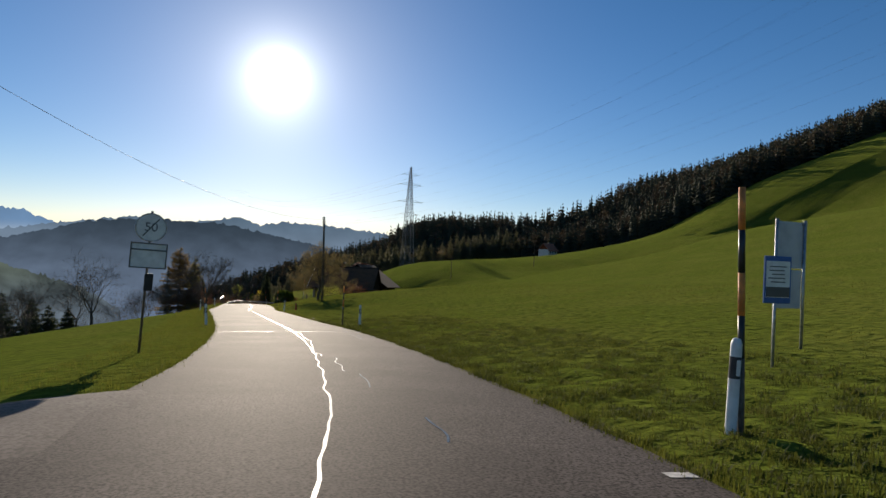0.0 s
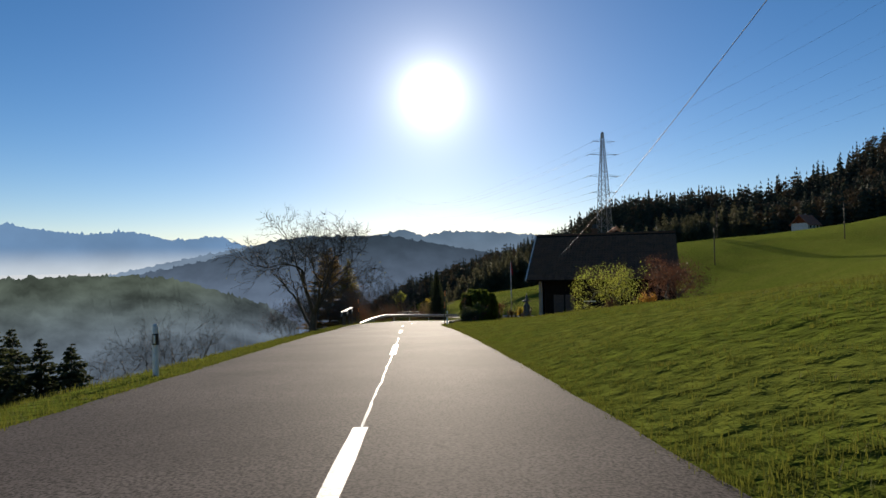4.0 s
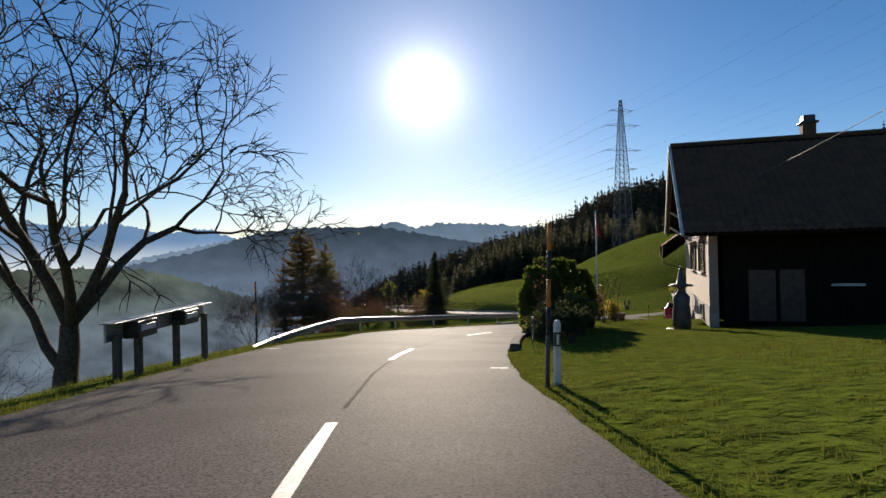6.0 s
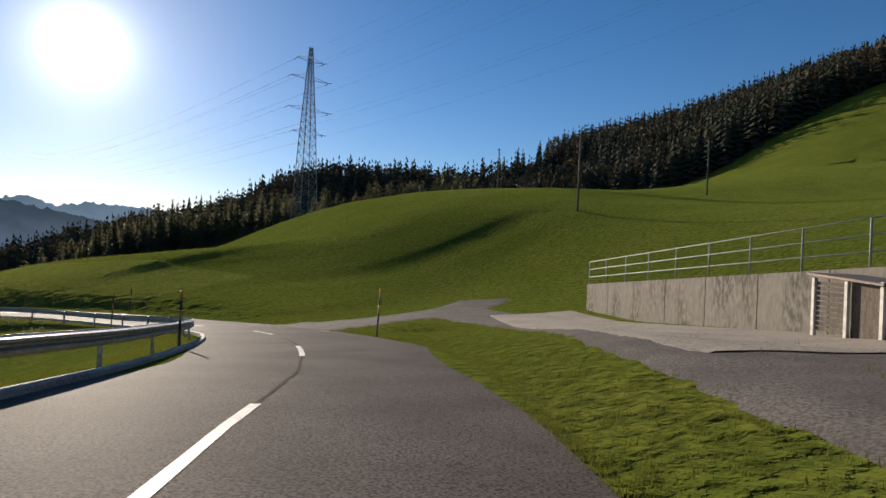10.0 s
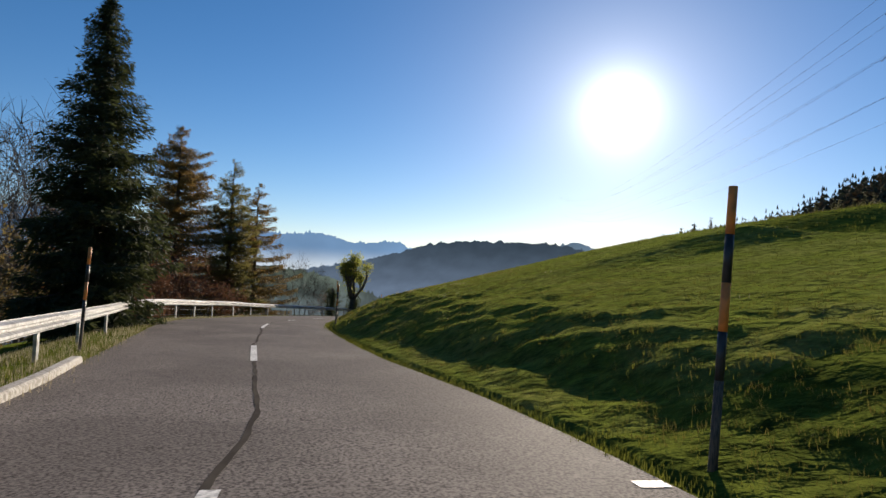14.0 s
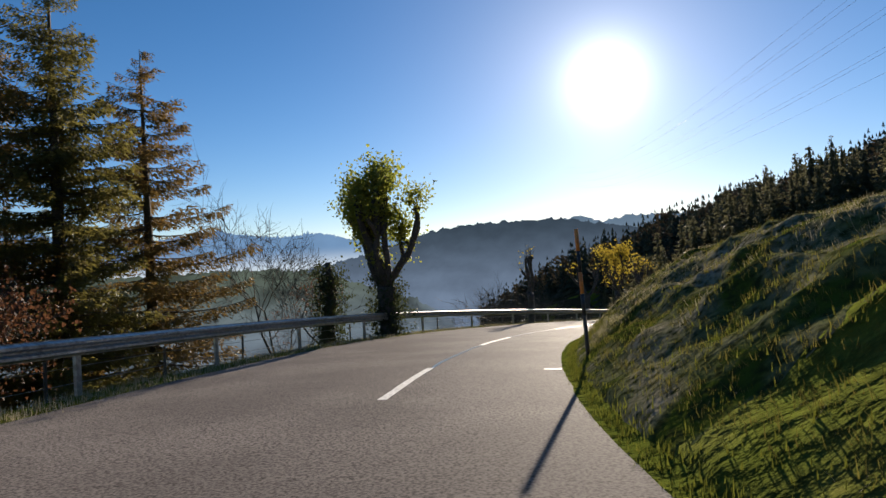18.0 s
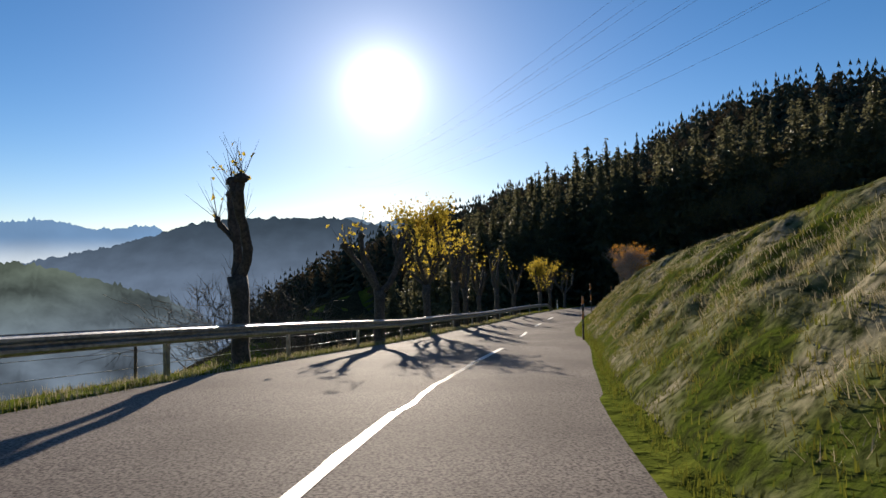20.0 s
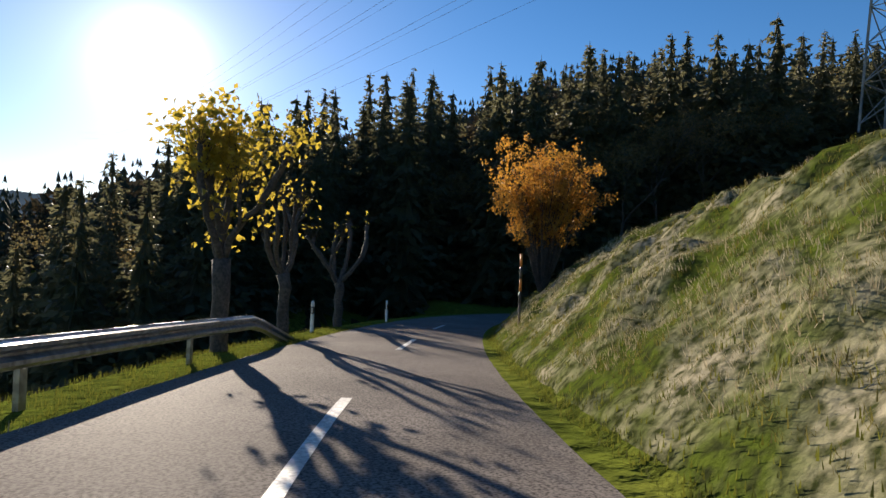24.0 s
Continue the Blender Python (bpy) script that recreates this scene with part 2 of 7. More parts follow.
def ground(x, y):
    """Height of the ground."""
    i = np.clip(np.searchsorted(_rows_y, y), 5, len(_rows_y) - 6)
    dx, dy = LINE[i + 5, 0] - LINE[i - 5, 0], LINE[i + 5, 1] - LINE[i - 5, 1]
    xr = np.interp(y, _rows_y, LINE[:, 0])
    lat = (x - xr) * dy / np.hypot(dx, dy)
    # the foot of the place on the road's line
    s = np.interp(y, _rows_y, S_ALL) + np.clip((x - xr) * dx / np.hypot(dx, dy), -14, 14)
    zr = np.interp(s, S_ALL, LINE[:, 2])
    l, r = lerp(s, EDGE_L), lerp(s, EDGE_R)
    right, left = np.maximum(lat - r, 0), np.maximum(l - lat, 0)
    w = lerp(s, BANK_W)
    b1, b2 = lerp(s, BANK), lerp(s, MEADOW)
    # a narrow verge, then a steep face up to the meadow
    cut = np.interp(s, [198, 208, 226, 246, 275, 300], [0, 0.55, 0.35, 0.3, 0.3, 0.3])
    vg = np.interp(s, [200, 210, 221, 231], [0, 1.2, 1.0, 0])
    face = np.clip((right - vg) / (w - vg), 0, 1)
    ramp = np.minimum(right, w) * (1 - cut) + cut * (0.10 * np.minimum(right, vg) + w * (1 - (1 - face) ** 1.5))
    bank = b1 * ramp + b2 * np.maximum(right - w, 0)
    bank = bank + tussocks(s, right)
    # the bank's foot is rounded
    bank = bank - 0.10 * np.exp(-right / 0.5) * (right > 0) * np.minimum(right * 2, 1)
    # the garden stands a step above the road, behind its low wall; the grass island is humped
    step = np.interp(s, [120, 125, 131, 138, 146.5, 147.5], [0, 0.18, 0.30, 0.46, 0.60, 0])
    bank = bank + step * np.clip((right - 0.12) / 0.12, 0, 1)
    bank = bank + 0.35 * np.exp(-(((s - 172) / 7.0) ** 2 + ((right - 3.2) / 2.2) ** 2)) - 0.5 * np.exp(-(((s - 184.5) / 1.6) ** 2 + ((right - 3.2) / 1.2) ** 2))
    fall = 0.04 * np.minimum(left, 1.2) + lerp(s, FALL) * np.maximum(left - 1.2, 0)
    near = zr + bank - fall
    fx, fz = np.interp(y, FAR_Y, FAR_XR), np.interp(y, FAR_Y, FAR_ZR)
    far = fz + lerp(x - fx, FAR_X)
    for hx, hy, hh, sx, sy in HUMPS:
        far = far + hh * np.exp(-(((x - hx) / sx) ** 2 + ((y - hy) / sy) ** 2))
    u = np.clip((y - 372) / 80, 0, 1)
    far = far + lerp(x, RISE) * u * u * (3 - 2 * u) - 0.25 * np.maximum(0, y - 500)
    far = far - 20 * np.clip((y - 285) / 40, 0, 1) * np.clip((430 - y) / 40, 0, 1) * np.clip((fx + 4 - x) / 18, 0, 1)
    k = np.clip((np.abs(lat) - 13) / 30, 0, 1)
    k = np.maximum(k, np.clip((y - 352) / 25, 0, 1) * np.clip((np.abs(lat) - 6) / 10, 0, 1))
    k = np.maximum(k, np.clip((y - 378) / 20, 0, 1))
    k = k * k * (3 - 2 * k)
    return near * (1 - k) + far * k


def gz(x, y):
    return float(ground(np.array([float(x)]), np.array([float(y)]))[0])


def at_road(s, lat, up=0.0):
    """A place beside the road line, on the ground."""
    p, a, r = on_line(s)
    x, y = p[0] + r[0] * lat, p[1] + r[1] * lat
    return Vector((x, y, gz(x, y) + up))


def heading(s):
    _, a, _ = on_line(s)
    return math.degrees(math.atan2(-a[0], a[1]))


def mesh_ob(name, verts, faces, material, smooth=True, parent=None):
    me = bpy.data.meshes.new(name)
    me.from_pydata([tuple(map(float, v)) for v in verts], [], faces)
    if smooth:
        me.shade_smooth()
    for m_ in (material if isinstance(material, (list, tuple)) else [material]):
        me.materials.append(m_)
    ob = new(name, me)
    if parent:
        ob.parent = parent
    return ob


def grid_faces(rows, cols):
    return [(i * cols + j, i * cols + j + 1, (i + 1) * cols + j + 1, (i + 1) * cols + j) for i in range(rows - 1) for j in range(cols - 1)]


# one sheet of ground, its columns running along the road
_near = LINE[::1]
ys = np.r_[np.linspace(-200, -10, 60), np.arange(-9.5, 345, 0.5), np.linspace(346, 420, 60), np.linspace(425, 900, 60), np.linspace(920, 2600, 30)]
ys = ys[(ys > _rows_y[0])]
off = np.r_[-2600, -1600, -1000, -650, -420, -280, -200, -150, -110, -80, -60, -48, -40, -33, -27, -22, -18, -15, -12.5, -10.5, -9, -7.5, -6.2, -5.2, -4.4,
            -3.6, -2.9, -2.3, -1.8, -1.4, -1.1, -0.8, -0.55, -0.35, -0.18, -0.05]
offr = np.r_[0.05, 0.18, 0.35, 0.55, 0.8, 1.1, 1.4, 1.8, 2.2, 2.6, 3.0, 3.5, 4, 4.5, 5, 5.6, 6.3, 7, 8, 9, 10, 11.5, 13, 15, 17, 19.5, 22, 25, 28, 32, 36, 40, 45, 50,
             56, 62, 70, 80, 90, 100, 115, 130, 150, 170, 200, 230, 260, 300, 350, 420, 500, 600, 750, 1000, 1500, 2600]
verts = []
xr_ = np.interp(ys, _rows_y, LINE[:, 0])
s_ = np.interp(ys, _rows_y, S_ALL)
for i, y in enumerate(ys):
    j = int(np.clip(np.searchsorted(_rows_y, y), 5, len(_rows_y) - 6))
    d_ = LINE[j + 5] - LINE[j - 5]
    c_ = d_[1] / math.hypot(d_[0], d_[1])
    lats = np.r_[off + lerp(s_[i], EDGE_L), lerp(s_[i], CENTRE), offr + lerp(s_[i], EDGE_R)]
    xs = xr_[i] + lats / c_
    zs = ground(xs, np.full(len(xs), y))
    zs[len(off)] -= 0.08
    # the sheet lies a little lower where fine turf covers it
    beyond = lats - lerp(s_[i], EDGE_R)
    covered = np.interp(s_[i], [-2, 2, 65, 68, 199, 203, 344, 347], [0, 1, 1, 0, 0, 1, 1, 0])
    wide = 15.0 if s_[i] < 100 else 12.0 if s_[i] < 257 else 7.0
    zs -= 0.16 * covered * np.clip((beyond - 0.1) / 0.6, 0, 1) * np.clip((wide - beyond) / 1.0, 0, 1)
    verts += [(a, y, b) for a, b in zip(xs, zs)]
cols = len(off) + 1 + len(offr)
land = mesh_ob("ground", verts, grid_faces(len(ys), cols), GRASS)
tagged(land, "green alpine meadow with short uneven grass falling to the valley", "meadow", kind="structure")

# the carriageway
for s0, s1, m_, lab in ((-190, 24, ASPHALT_OLD, "dark coarse asphalt country road with sealed cracks"), (24, 90, ASPHALT_OLD, "grey worn asphalt country road with a sealed middle seam"),
                        (90, 192, ASPHALT, "grey asphalt country road through the bend"), (192, S_END - 3, ASPHALT_PALE, "pale grey asphalt country road along the bank")):
    ss = np.arange(s0, s1 + 0.5, 1.0)
    rv = []
    for s in ss:
        p, a, r = on_line(s)
        l_, r_ = float(lerp(s, EDGE_L)), float(lerp(s, EDGE_R))
        for k in range(9):
            f_ = l_ + (r_ - l_) * k / 8
            wob = (0.07 * noise.noise(Vector((s * 0.7, 3.0, k))) if k in (0, 8) else 0)
            q = p[:2] + r * (f_ + wob)
            rv.append((q[0], q[1], p[2] + 0.02 + 0.03 * math.sin(math.pi * k / 8)))
    tagged(mesh_ob("road", rv, grid_faces(len(ss), 9), m_), lab, "road", kind="structure")


# ---------------------------------------------------------------- makers
class Shape:
    """Collects the faces of one mesh."""

    def __init__(self):
        self.v, self.f = [], []

    def add(self, verts, faces):
        o = len(self.v)
        self.v += [tuple(p) for p in verts]
        self.f += [tuple(o + i for i in q) for q in faces]
        return self

    def box(self, c, size, turn=0.0, bevel=0.0, tilt=None):
        x, y, z = (k / 2 for k in size)
        b = min(bevel, x * 0.9, y * 0.9, z * 0.9)
        rot = Euler((0, 0, radians(turn))).to_matrix() if tilt is None else Euler([radians(k) for k in tilt]).to_matrix()
        if b <= 0:
            pts = [(i * x, j * y, k * z) for k in (-1, 1) for j in (-1, 1) for i in (-1, 1)]
            faces = [(0, 2, 3, 1), (4, 5, 7, 6), (0, 1, 5, 4), (2, 6, 7, 3), (0, 4, 6, 2), (1, 3, 7, 5)]
        else:
            ring = lambda a, d, k: [(-a + 0, -d, k), (a, -d, k), (a, d, k), (-a, d, k)]
            pts = ring(x - b, y - b, -z) + ring(x, y, -z + b) + ring(x, y, z - b) + ring(x - b, y - b, z)
            faces = [(3, 2, 1, 0), (12, 13, 14, 15)]
            for r in range(3):
                faces += [(r * 4 + i, r * 4 + (i + 1) % 4, r * 4 + 4 + (i + 1) % 4, r * 4 + 4 + i) for i in range(4)]
        return self.add([Vector(c) + rot @ Vector(p) for p in pts], faces)

    def tube(self, pts, radii, n=8, cap=True):
        """A tapered tube along points."""
        pts = [Vector(p) for p in pts]
        if not hasattr(radii, "__len__"):
            radii = [radii] * len(pts)
        o = len(self.v)
        side = None
        for i, p in enumerate(pts):
            d = (pts[min(i + 1, len(pts) - 1)] - pts[max(i - 1, 0)])
            d = d.normalized() if d.length > 1e-9 else Vector((0, 0, 1))
            if side is None or abs(side.dot(d)) > 0.95:
                side = d.orthogonal().normalized()
            side = (side - d * side.dot(d)).normalized()
            up = d.cross(side)
            for k in range(n):
                a = 2 * math.pi * k / n
                self.v.append(tuple(p + (side * math.cos(a) + up * math.sin(a)) * radii[i]))
        for i in range(len(pts) - 1):
            self.f += [(o + i * n + k, o + i * n + (k + 1) % n, o + (i + 1) * n + (k + 1) % n, o + (i + 1) * n + k) for k in range(n)]
        if cap:
            self.f.append(tuple(o + k for k in range(n))[::-1])
            self.f.append(tuple(o + (len(pts) - 1) * n + k for k in range(n)))
        return self

    def lathe(self, profile, n=12, c=(0, 0, 0)):
        """(radius, height) pairs turned round the upright through c."""
        return self.tube([(c[0], c[1], c[2] + z) for _, z in profile], [r for r, _ in profile], n)

    def extrude(self, outline, y0, y1, axis="y"):
        """A flat outline of (a, z) carried from y0 to y1."""
        n = len(outline)
        put = {"y": lambda a, z, y: (a, y, z), "x": lambda a, z, y: (y, a, z), "z": lambda a, z, y: (a, z, y)}[axis]
        return self.add([put(a, z, y0) for a, z in outline] + [put(a, z, y1) for a, z in outline],
                        [tuple(range(n))[::-1], tuple(range(n, 2 * n))] + [(i, (i + 1) % n, n + (i + 1) % n, n + i) for i in range(n)])

    def blob(self, c, r, seed=0, rough=0.25, n=2):
        """An uneven rounded lump."""
        bm = bmesh.new()
        bmesh.ops.create_icosphere(bm, subdivisions=n, radius=1)
        r = Vector(r) if hasattr(r, "__len__") else Vector((r, r, r))
        self.add([Vector(c) + Vector((v.co.x * r.x, v.co.y * r.y, v.co.z * r.z)) * (1 + rough * noise.noise(v.co * 2.2 + Vector((seed * 7.3, 0, 0)))) for v in bm.verts],
                 [[v.index for v in f.verts] for f in bm.faces])
        bm.free()
        return self

    def mesh(self, name, material, smooth=False):
        me = bpy.data.meshes.new(name)
        me.from_pydata(self.v, [], self.f)
        for m_ in (material if isinstance(material, (list, tuple)) else [material]):
            me.materials.append(m_)
        if smooth:
            me.shade_smooth()
        me.update()
        return me


def part(name, shape, material, parent=None, label="", smooth=False):
    """One mesh object of the shape, under a thing or a part."""
    ob = new(name, shape.mesh(name, material, smooth))
    ob.parent = parent
    if name in ("branchwork", "shootwork", "crown", "foliage", "stemwork", "ivy"):
        ob["kind"] = "stuff"
    if label:
        ob["label"] = label
    return ob


def thing(name, m, label, category, group=""):
    ob = new(name)
    ob.matrix_basis = m
    return tagged(ob, label, category, group)


def solid(name, shape, material, m, label, category, group="", smooth=False):
    """A thing of one mesh."""
    ob = new(name, shape.mesh(name, material, smooth))
    ob.matrix_basis = m
    return tagged(ob, label, category, group)


def beside(s, lat, up=0.0, turn=0.0):
    """A pose on the ground beside the road, its y along the road."""
    p = at_road(s, lat, up)
    return pose(p.x, p.y, p.z, 0, 0, heading(s) + turn)


PAINT_W = mat("road_paint", (0.72, 0.70, 0.66), 0.6, spots=(0.5, 0.48, 0.45), scale=1.5, fine=(0.35, 0.34, 0.32), fine_scale=25, bump=0.004)
TAR = mat("tar", (0.022, 0.019, 0.017), 0.27, spec=0.25, spots=(0.03, 0.03, 0.03), scale=2.0, bump=0.01, bump_scale=12)
ZINC = mat("galvanised_steel", (0.36, 0.36, 0.36), 0.48, 0.8, spots=(0.25, 0.245, 0.24), scale=1.2, fine=(0.5, 0.5, 0.5), fine_scale=9, bump=0.002)
STEEL_DARK = mat("weathered_steel", (0.13, 0.12, 0.12), 0.6, 0.6, spots=(0.2, 0.14, 0.1), scale=3, bump=0.003)
WHITE_PLASTIC = mat("white_plastic", (0.78, 0.78, 0.76), 0.4, spots=(0.6, 0.6, 0.56), scale=4, bump=0.002)
BLACK_PAINT = mat("black_paint", (0.015, 0.015, 0.016), 0.45, spots=(0.04, 0.04, 0.04), scale=6)
ORANGE_PAINT = mat("orange_paint", (0.80, 0.26, 0.05), 0.6, spots=(0.42, 0.15, 0.04), scale=6, bump=0.003)
RED_PAINT = mat("red_paint", (0.42, 0.02, 0.015), 0.5, spots=(0.25, 0.02, 0.02), scale=5)
REFLECTOR = mat("reflector", (0.75, 0.75, 0.72), 0.2, spec=0.8)
SIGN_BACK = mat("aluminium_sheet", (0.36, 0.37, 0.38), 0.5, 0.6, spots=(0.28, 0.29, 0.3), scale=4)
SIGN_FACE = mat("sign_face", (0.80, 0.80, 0.77), 0.5, spots=(0.68, 0.68, 0.65), scale=5)
PANEL_GREY = mat("pale_grey_panel", (0.52, 0.53, 0.53), 0.6, spots=(0.42, 0.43, 0.43), scale=3, spec=0.3)
SIGN_GREY = mat("sign_grey", (0.10, 0.10, 0.10), 0.5)
SIGN_BLUE = mat("sign_blue", (0.03, 0.12, 0.36), 0.4)
WOOD_POLE = mat("weathered_wood", (0.16, 0.12, 0.085), 0.85, spots=(0.09, 0.065, 0.05), scale=3, stretch=(4, 4, 0.6), fine=(0.05, 0.04, 0.03), fine_scale=22, bump=0.012, vary=0.15)
BARK = mat("bark", (0.075, 0.058, 0.045), 0.9, spots=(0.045, 0.036, 0.03), scale=3, fine=(0.11, 0.09, 0.07), fine_scale=14, bump=0.03, bump_scale=16, spec=0.2)
BARK_GREY = mat("grey_bark", (0.12, 0.10, 0.085), 0.9, spots=(0.07, 0.06, 0.05), scale=4, fine=(0.05, 0.045, 0.04), fine_scale=18, bump=0.02, spec=0.2)
CONCRETE = mat("concrete", (0.34, 0.31, 0.28), 0.85, spots=(0.20, 0.18, 0.155), scale=1.1, fine=(0.42, 0.40, 0.36), fine_scale=16, bump=0.015)
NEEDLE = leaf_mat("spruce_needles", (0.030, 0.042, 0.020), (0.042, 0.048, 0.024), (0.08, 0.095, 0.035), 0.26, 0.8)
# paler copy of spruce_needles; hazy backlight is put into its colour
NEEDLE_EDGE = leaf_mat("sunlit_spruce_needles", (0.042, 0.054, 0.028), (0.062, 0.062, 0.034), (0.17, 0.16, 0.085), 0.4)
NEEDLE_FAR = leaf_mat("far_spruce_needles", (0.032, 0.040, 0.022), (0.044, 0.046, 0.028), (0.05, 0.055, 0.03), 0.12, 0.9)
LARCH = leaf_mat("larch_needles", (0.140, 0.088, 0.030), (0.080, 0.074, 0.030), (0.24, 0.15, 0.045), 0.4)
LARCH_G = leaf_mat("greening_larch_needles", (0.085, 0.085, 0.028), (0.14, 0.10, 0.03), (0.22, 0.19, 0.05), 0.45)
LEAF_YELLOW = leaf_mat("yellow_leaves", (0.30, 0.22, 0.035), (0.20, 0.20, 0.03), (0.50, 0.37, 0.05), 0.5)
LEAF_ORANGE = leaf_mat("orange_leaves", (0.34, 0.16, 0.03), (0.42, 0.24, 0.04), (0.60, 0.30, 0.05), 0.45)
LEAF_OLIVE = leaf_mat("olive_leaves", (0.14, 0.15, 0.03), (0.25, 0.18, 0.04), (0.34, 0.36, 0.06), 0.5)
LEAF_BROWN = leaf_mat("brown_leaves", (0.10, 0.048, 0.030), (0.07, 0.042, 0.028), (0.16, 0.07, 0.035), 0.35)
THUJA = leaf_mat("thuja_green", (0.05, 0.075, 0.012), (0.085, 0.10, 0.016), (0.16, 0.20, 0.03), 0.3)

# ---------------------------------------------------------------- the road's markings and edges
def ribbon(s0, s1, lat, width, up, step=0.4, wander=0.0, seed=0, ragged=0.0):
    """A flat strip along the road."""
    sh = Shape()
    n = max(2, int((s1 - s0) / step))
    vs = []
    for i in range(n + 1):
        s = s0 + (s1 - s0) * i / n
        p, a, r = on_line(s)
        c = (lat(s) if callable(lat) else lat) + wander * (noise.noise(Vector((s * 0.35, seed, 0))) + 0.5 * noise.noise(Vector((s * 1.3, seed, 5))))
        w = width * (1 + ragged * noise.noise(Vector((s * 2.1, seed, 9))))
        l_, r_ = float(lerp(s, EDGE_L)), float(lerp(s, EDGE_R))
        for k in (-0.5, 0.5):
            f_ = c + k * w
            cam_ = 0.03 * math.sin(math.pi * min(max((f_ - l_) / (r_ - l_), 0), 1))
            vs.append((p[0] + r[0] * f_, p[1] + r[1] * f_, p[2] + 0.02 + cam_ + up))
    return sh.add(vs, [(2 * i, 2 * i + 1, 2 * i + 3, 2 * i + 2) for i in range(n)])


centre = lambda s: float(lerp(s, CENTRE))
for s0 in (24.6, 60.0, 72.5, 84.5, 96.0, 107.5, 118.6, 130.2, 140.3, 150.2, 162.8, 173.5, 184.3, 195.6, 207.1, 218.5, 229.6, 240.6, 251.4, 261.3,
           270.5, 280.0, 289.8, 299.5, 309.2, 318.2, 328.3, 338.4, 348.0):
    tagged(solid("lane_dash", ribbon(s0, s0 + (3.6 if s0 > 30 else 2.6), centre, 0.15 if s0 < 90 else 0.13, 0.006, ragged=0.12, seed=s0), PAINT_W, Matrix(),
                 "worn white painted dash on the asphalt", "lane marking", "centre line dashes"), kind="structure")
TAR_DULL = mat("dull_tar", (0.045, 0.038, 0.033), 0.8, spots=(0.07, 0.06, 0.05), scale=2.0, spec=0.01)
# sealed cracks: tar poured along the middle seam
for a, b, w, wd, sd in ((-8, 66, 0.032, 0.10, 1), (66, 92, 0.034, 0.05, 2), (112, 150, 0.05, 0.05, 3), (150, 182, 0.06, 0.08, 4), (200, 248, 0.06, 0.10, 5), (262, 292, 0.09, 0.10, 6)):
    tagged(solid("tar_seam", ribbon(a, b, centre, w, 0.004, step=0.25, wander=wd, seed=sd, ragged=0.7), TAR_DULL if 100 < a < 250 else TAR, Matrix(),
                 "glossy tar poured over a crack in the asphalt", "road patch"), kind="structure")
for a, b, la, w, sd in ((11.0, 13.6, 0.30, 0.022, 11), (9.0, 10.6, 0.55, 0.02, 12), (5.4, 6.6, 1.0, 0.03, 16), (14.0, 24.0, -0.02, 0.024, 17), (24.3, 25.6, -0.30, 0.03, 15), (19.5, 23.6, 1.75, 0.022, 14), (20.5, 22.5, 1.95, 0.018, 18)):
    tagged(solid("tar_seam", ribbon(a, b, la, w, 0.005, step=0.2, wander=0.16, seed=sd, ragged=0.6), TAR, Matrix(),
                 "glossy tar poured over a crack in the asphalt", "road patch"), kind="structure")
joint = Shape()
for k in range(34):
    la = -2.9 + 0.16 * k
    piece = ribbon(24.0 + 0.03 * noise.noise(Vector((la * 2, 0, 0))), 24.06 + 0.03 * noise.noise(Vector((la * 2, 1, 0))), la, 0.16, 0.005, step=0.06)
    joint.add(piece.v, piece.f)
tagged(solid("tar_seam", joint, TAR, Matrix(), "sealed joint across the road between two layings", "road patch"), kind="structure")
for nm_, pts_ in (("a", [(16.4, 155.6), (16.0, 154.6), (13.1, 150.1), (12.3, 148.2), (11.6, 146.6)]), ("b", [(7.2, 152.9), (7.25, 151.4), (7.3, 149.0), (7.0, 147.0)])):
    path_ = [Vector((*p, gz(*p) + 0.075)) for p in pts_]
    sh = Shape()
    for i, p in enumerate(path_):
        d = (path_[min(i + 1, len(path_) - 1)] - path_[max(i - 1, 0)]).normalized()
        r = Vector((d.y, -d.x, 0)) * 0.045
        sh.v += [tuple(p - r), tuple(p + r)]
    sh.f = [(2 * i, 2 * i + 1, 2 * i + 3, 2 * i + 2) for i in range(len(path_) - 1)]
    tagged(solid("tar_seam", sh, TAR_DULL, Matrix(), "dark tar joint between road and yard", "road patch"), kind="structure")
# short white ticks across the edge
for s0, side, ln in ((4.25, 1, 0.24), (122.5, -1, 0.5), (116.6, 1, 0.35), (154.0, -1, 0.45), (186.35, 1, 0.45), (198.0, -1, 0.4), (210.6, 1, 0.24),
                     (264.4, 1, 0.3), (316.0, 1, 0.5), (152.5, -1, 0.5)):
    e_ = float(lerp(s0, EDGE_R if side > 0 else EDGE_L)) - side * (ln / 2 + (0.04 if ln < 0.25 else 0.12))
    tagged(solid("edge_tick", ribbon(s0, s0 + 0.14, e_, ln, 0.006, step=0.07), PAINT_W, Matrix(),
                 "short white painted tick at the road's edge", "road marking", "edge ticks"), kind="structure")


def on_road(x, y):
    """Whether a place lies on the carriageway."""
    i = int(np.clip(np.searchsorted(_rows_y, y), 5, len(_rows_y) - 6))
    d = LINE[i + 5] - LINE[i - 5]
    n = math.hypot(d[0], d[1])
    dx = x - float(np.interp(y, _rows_y, LINE[:, 0]))
    s, lat = float(np.interp(y, _rows_y, S_ALL)) + dx * d[0] / n, dx * d[1] / n
    return float(lerp(s, EDGE_L)) + 0.45 < lat < float(lerp(s, EDGE_R)) - 0.45


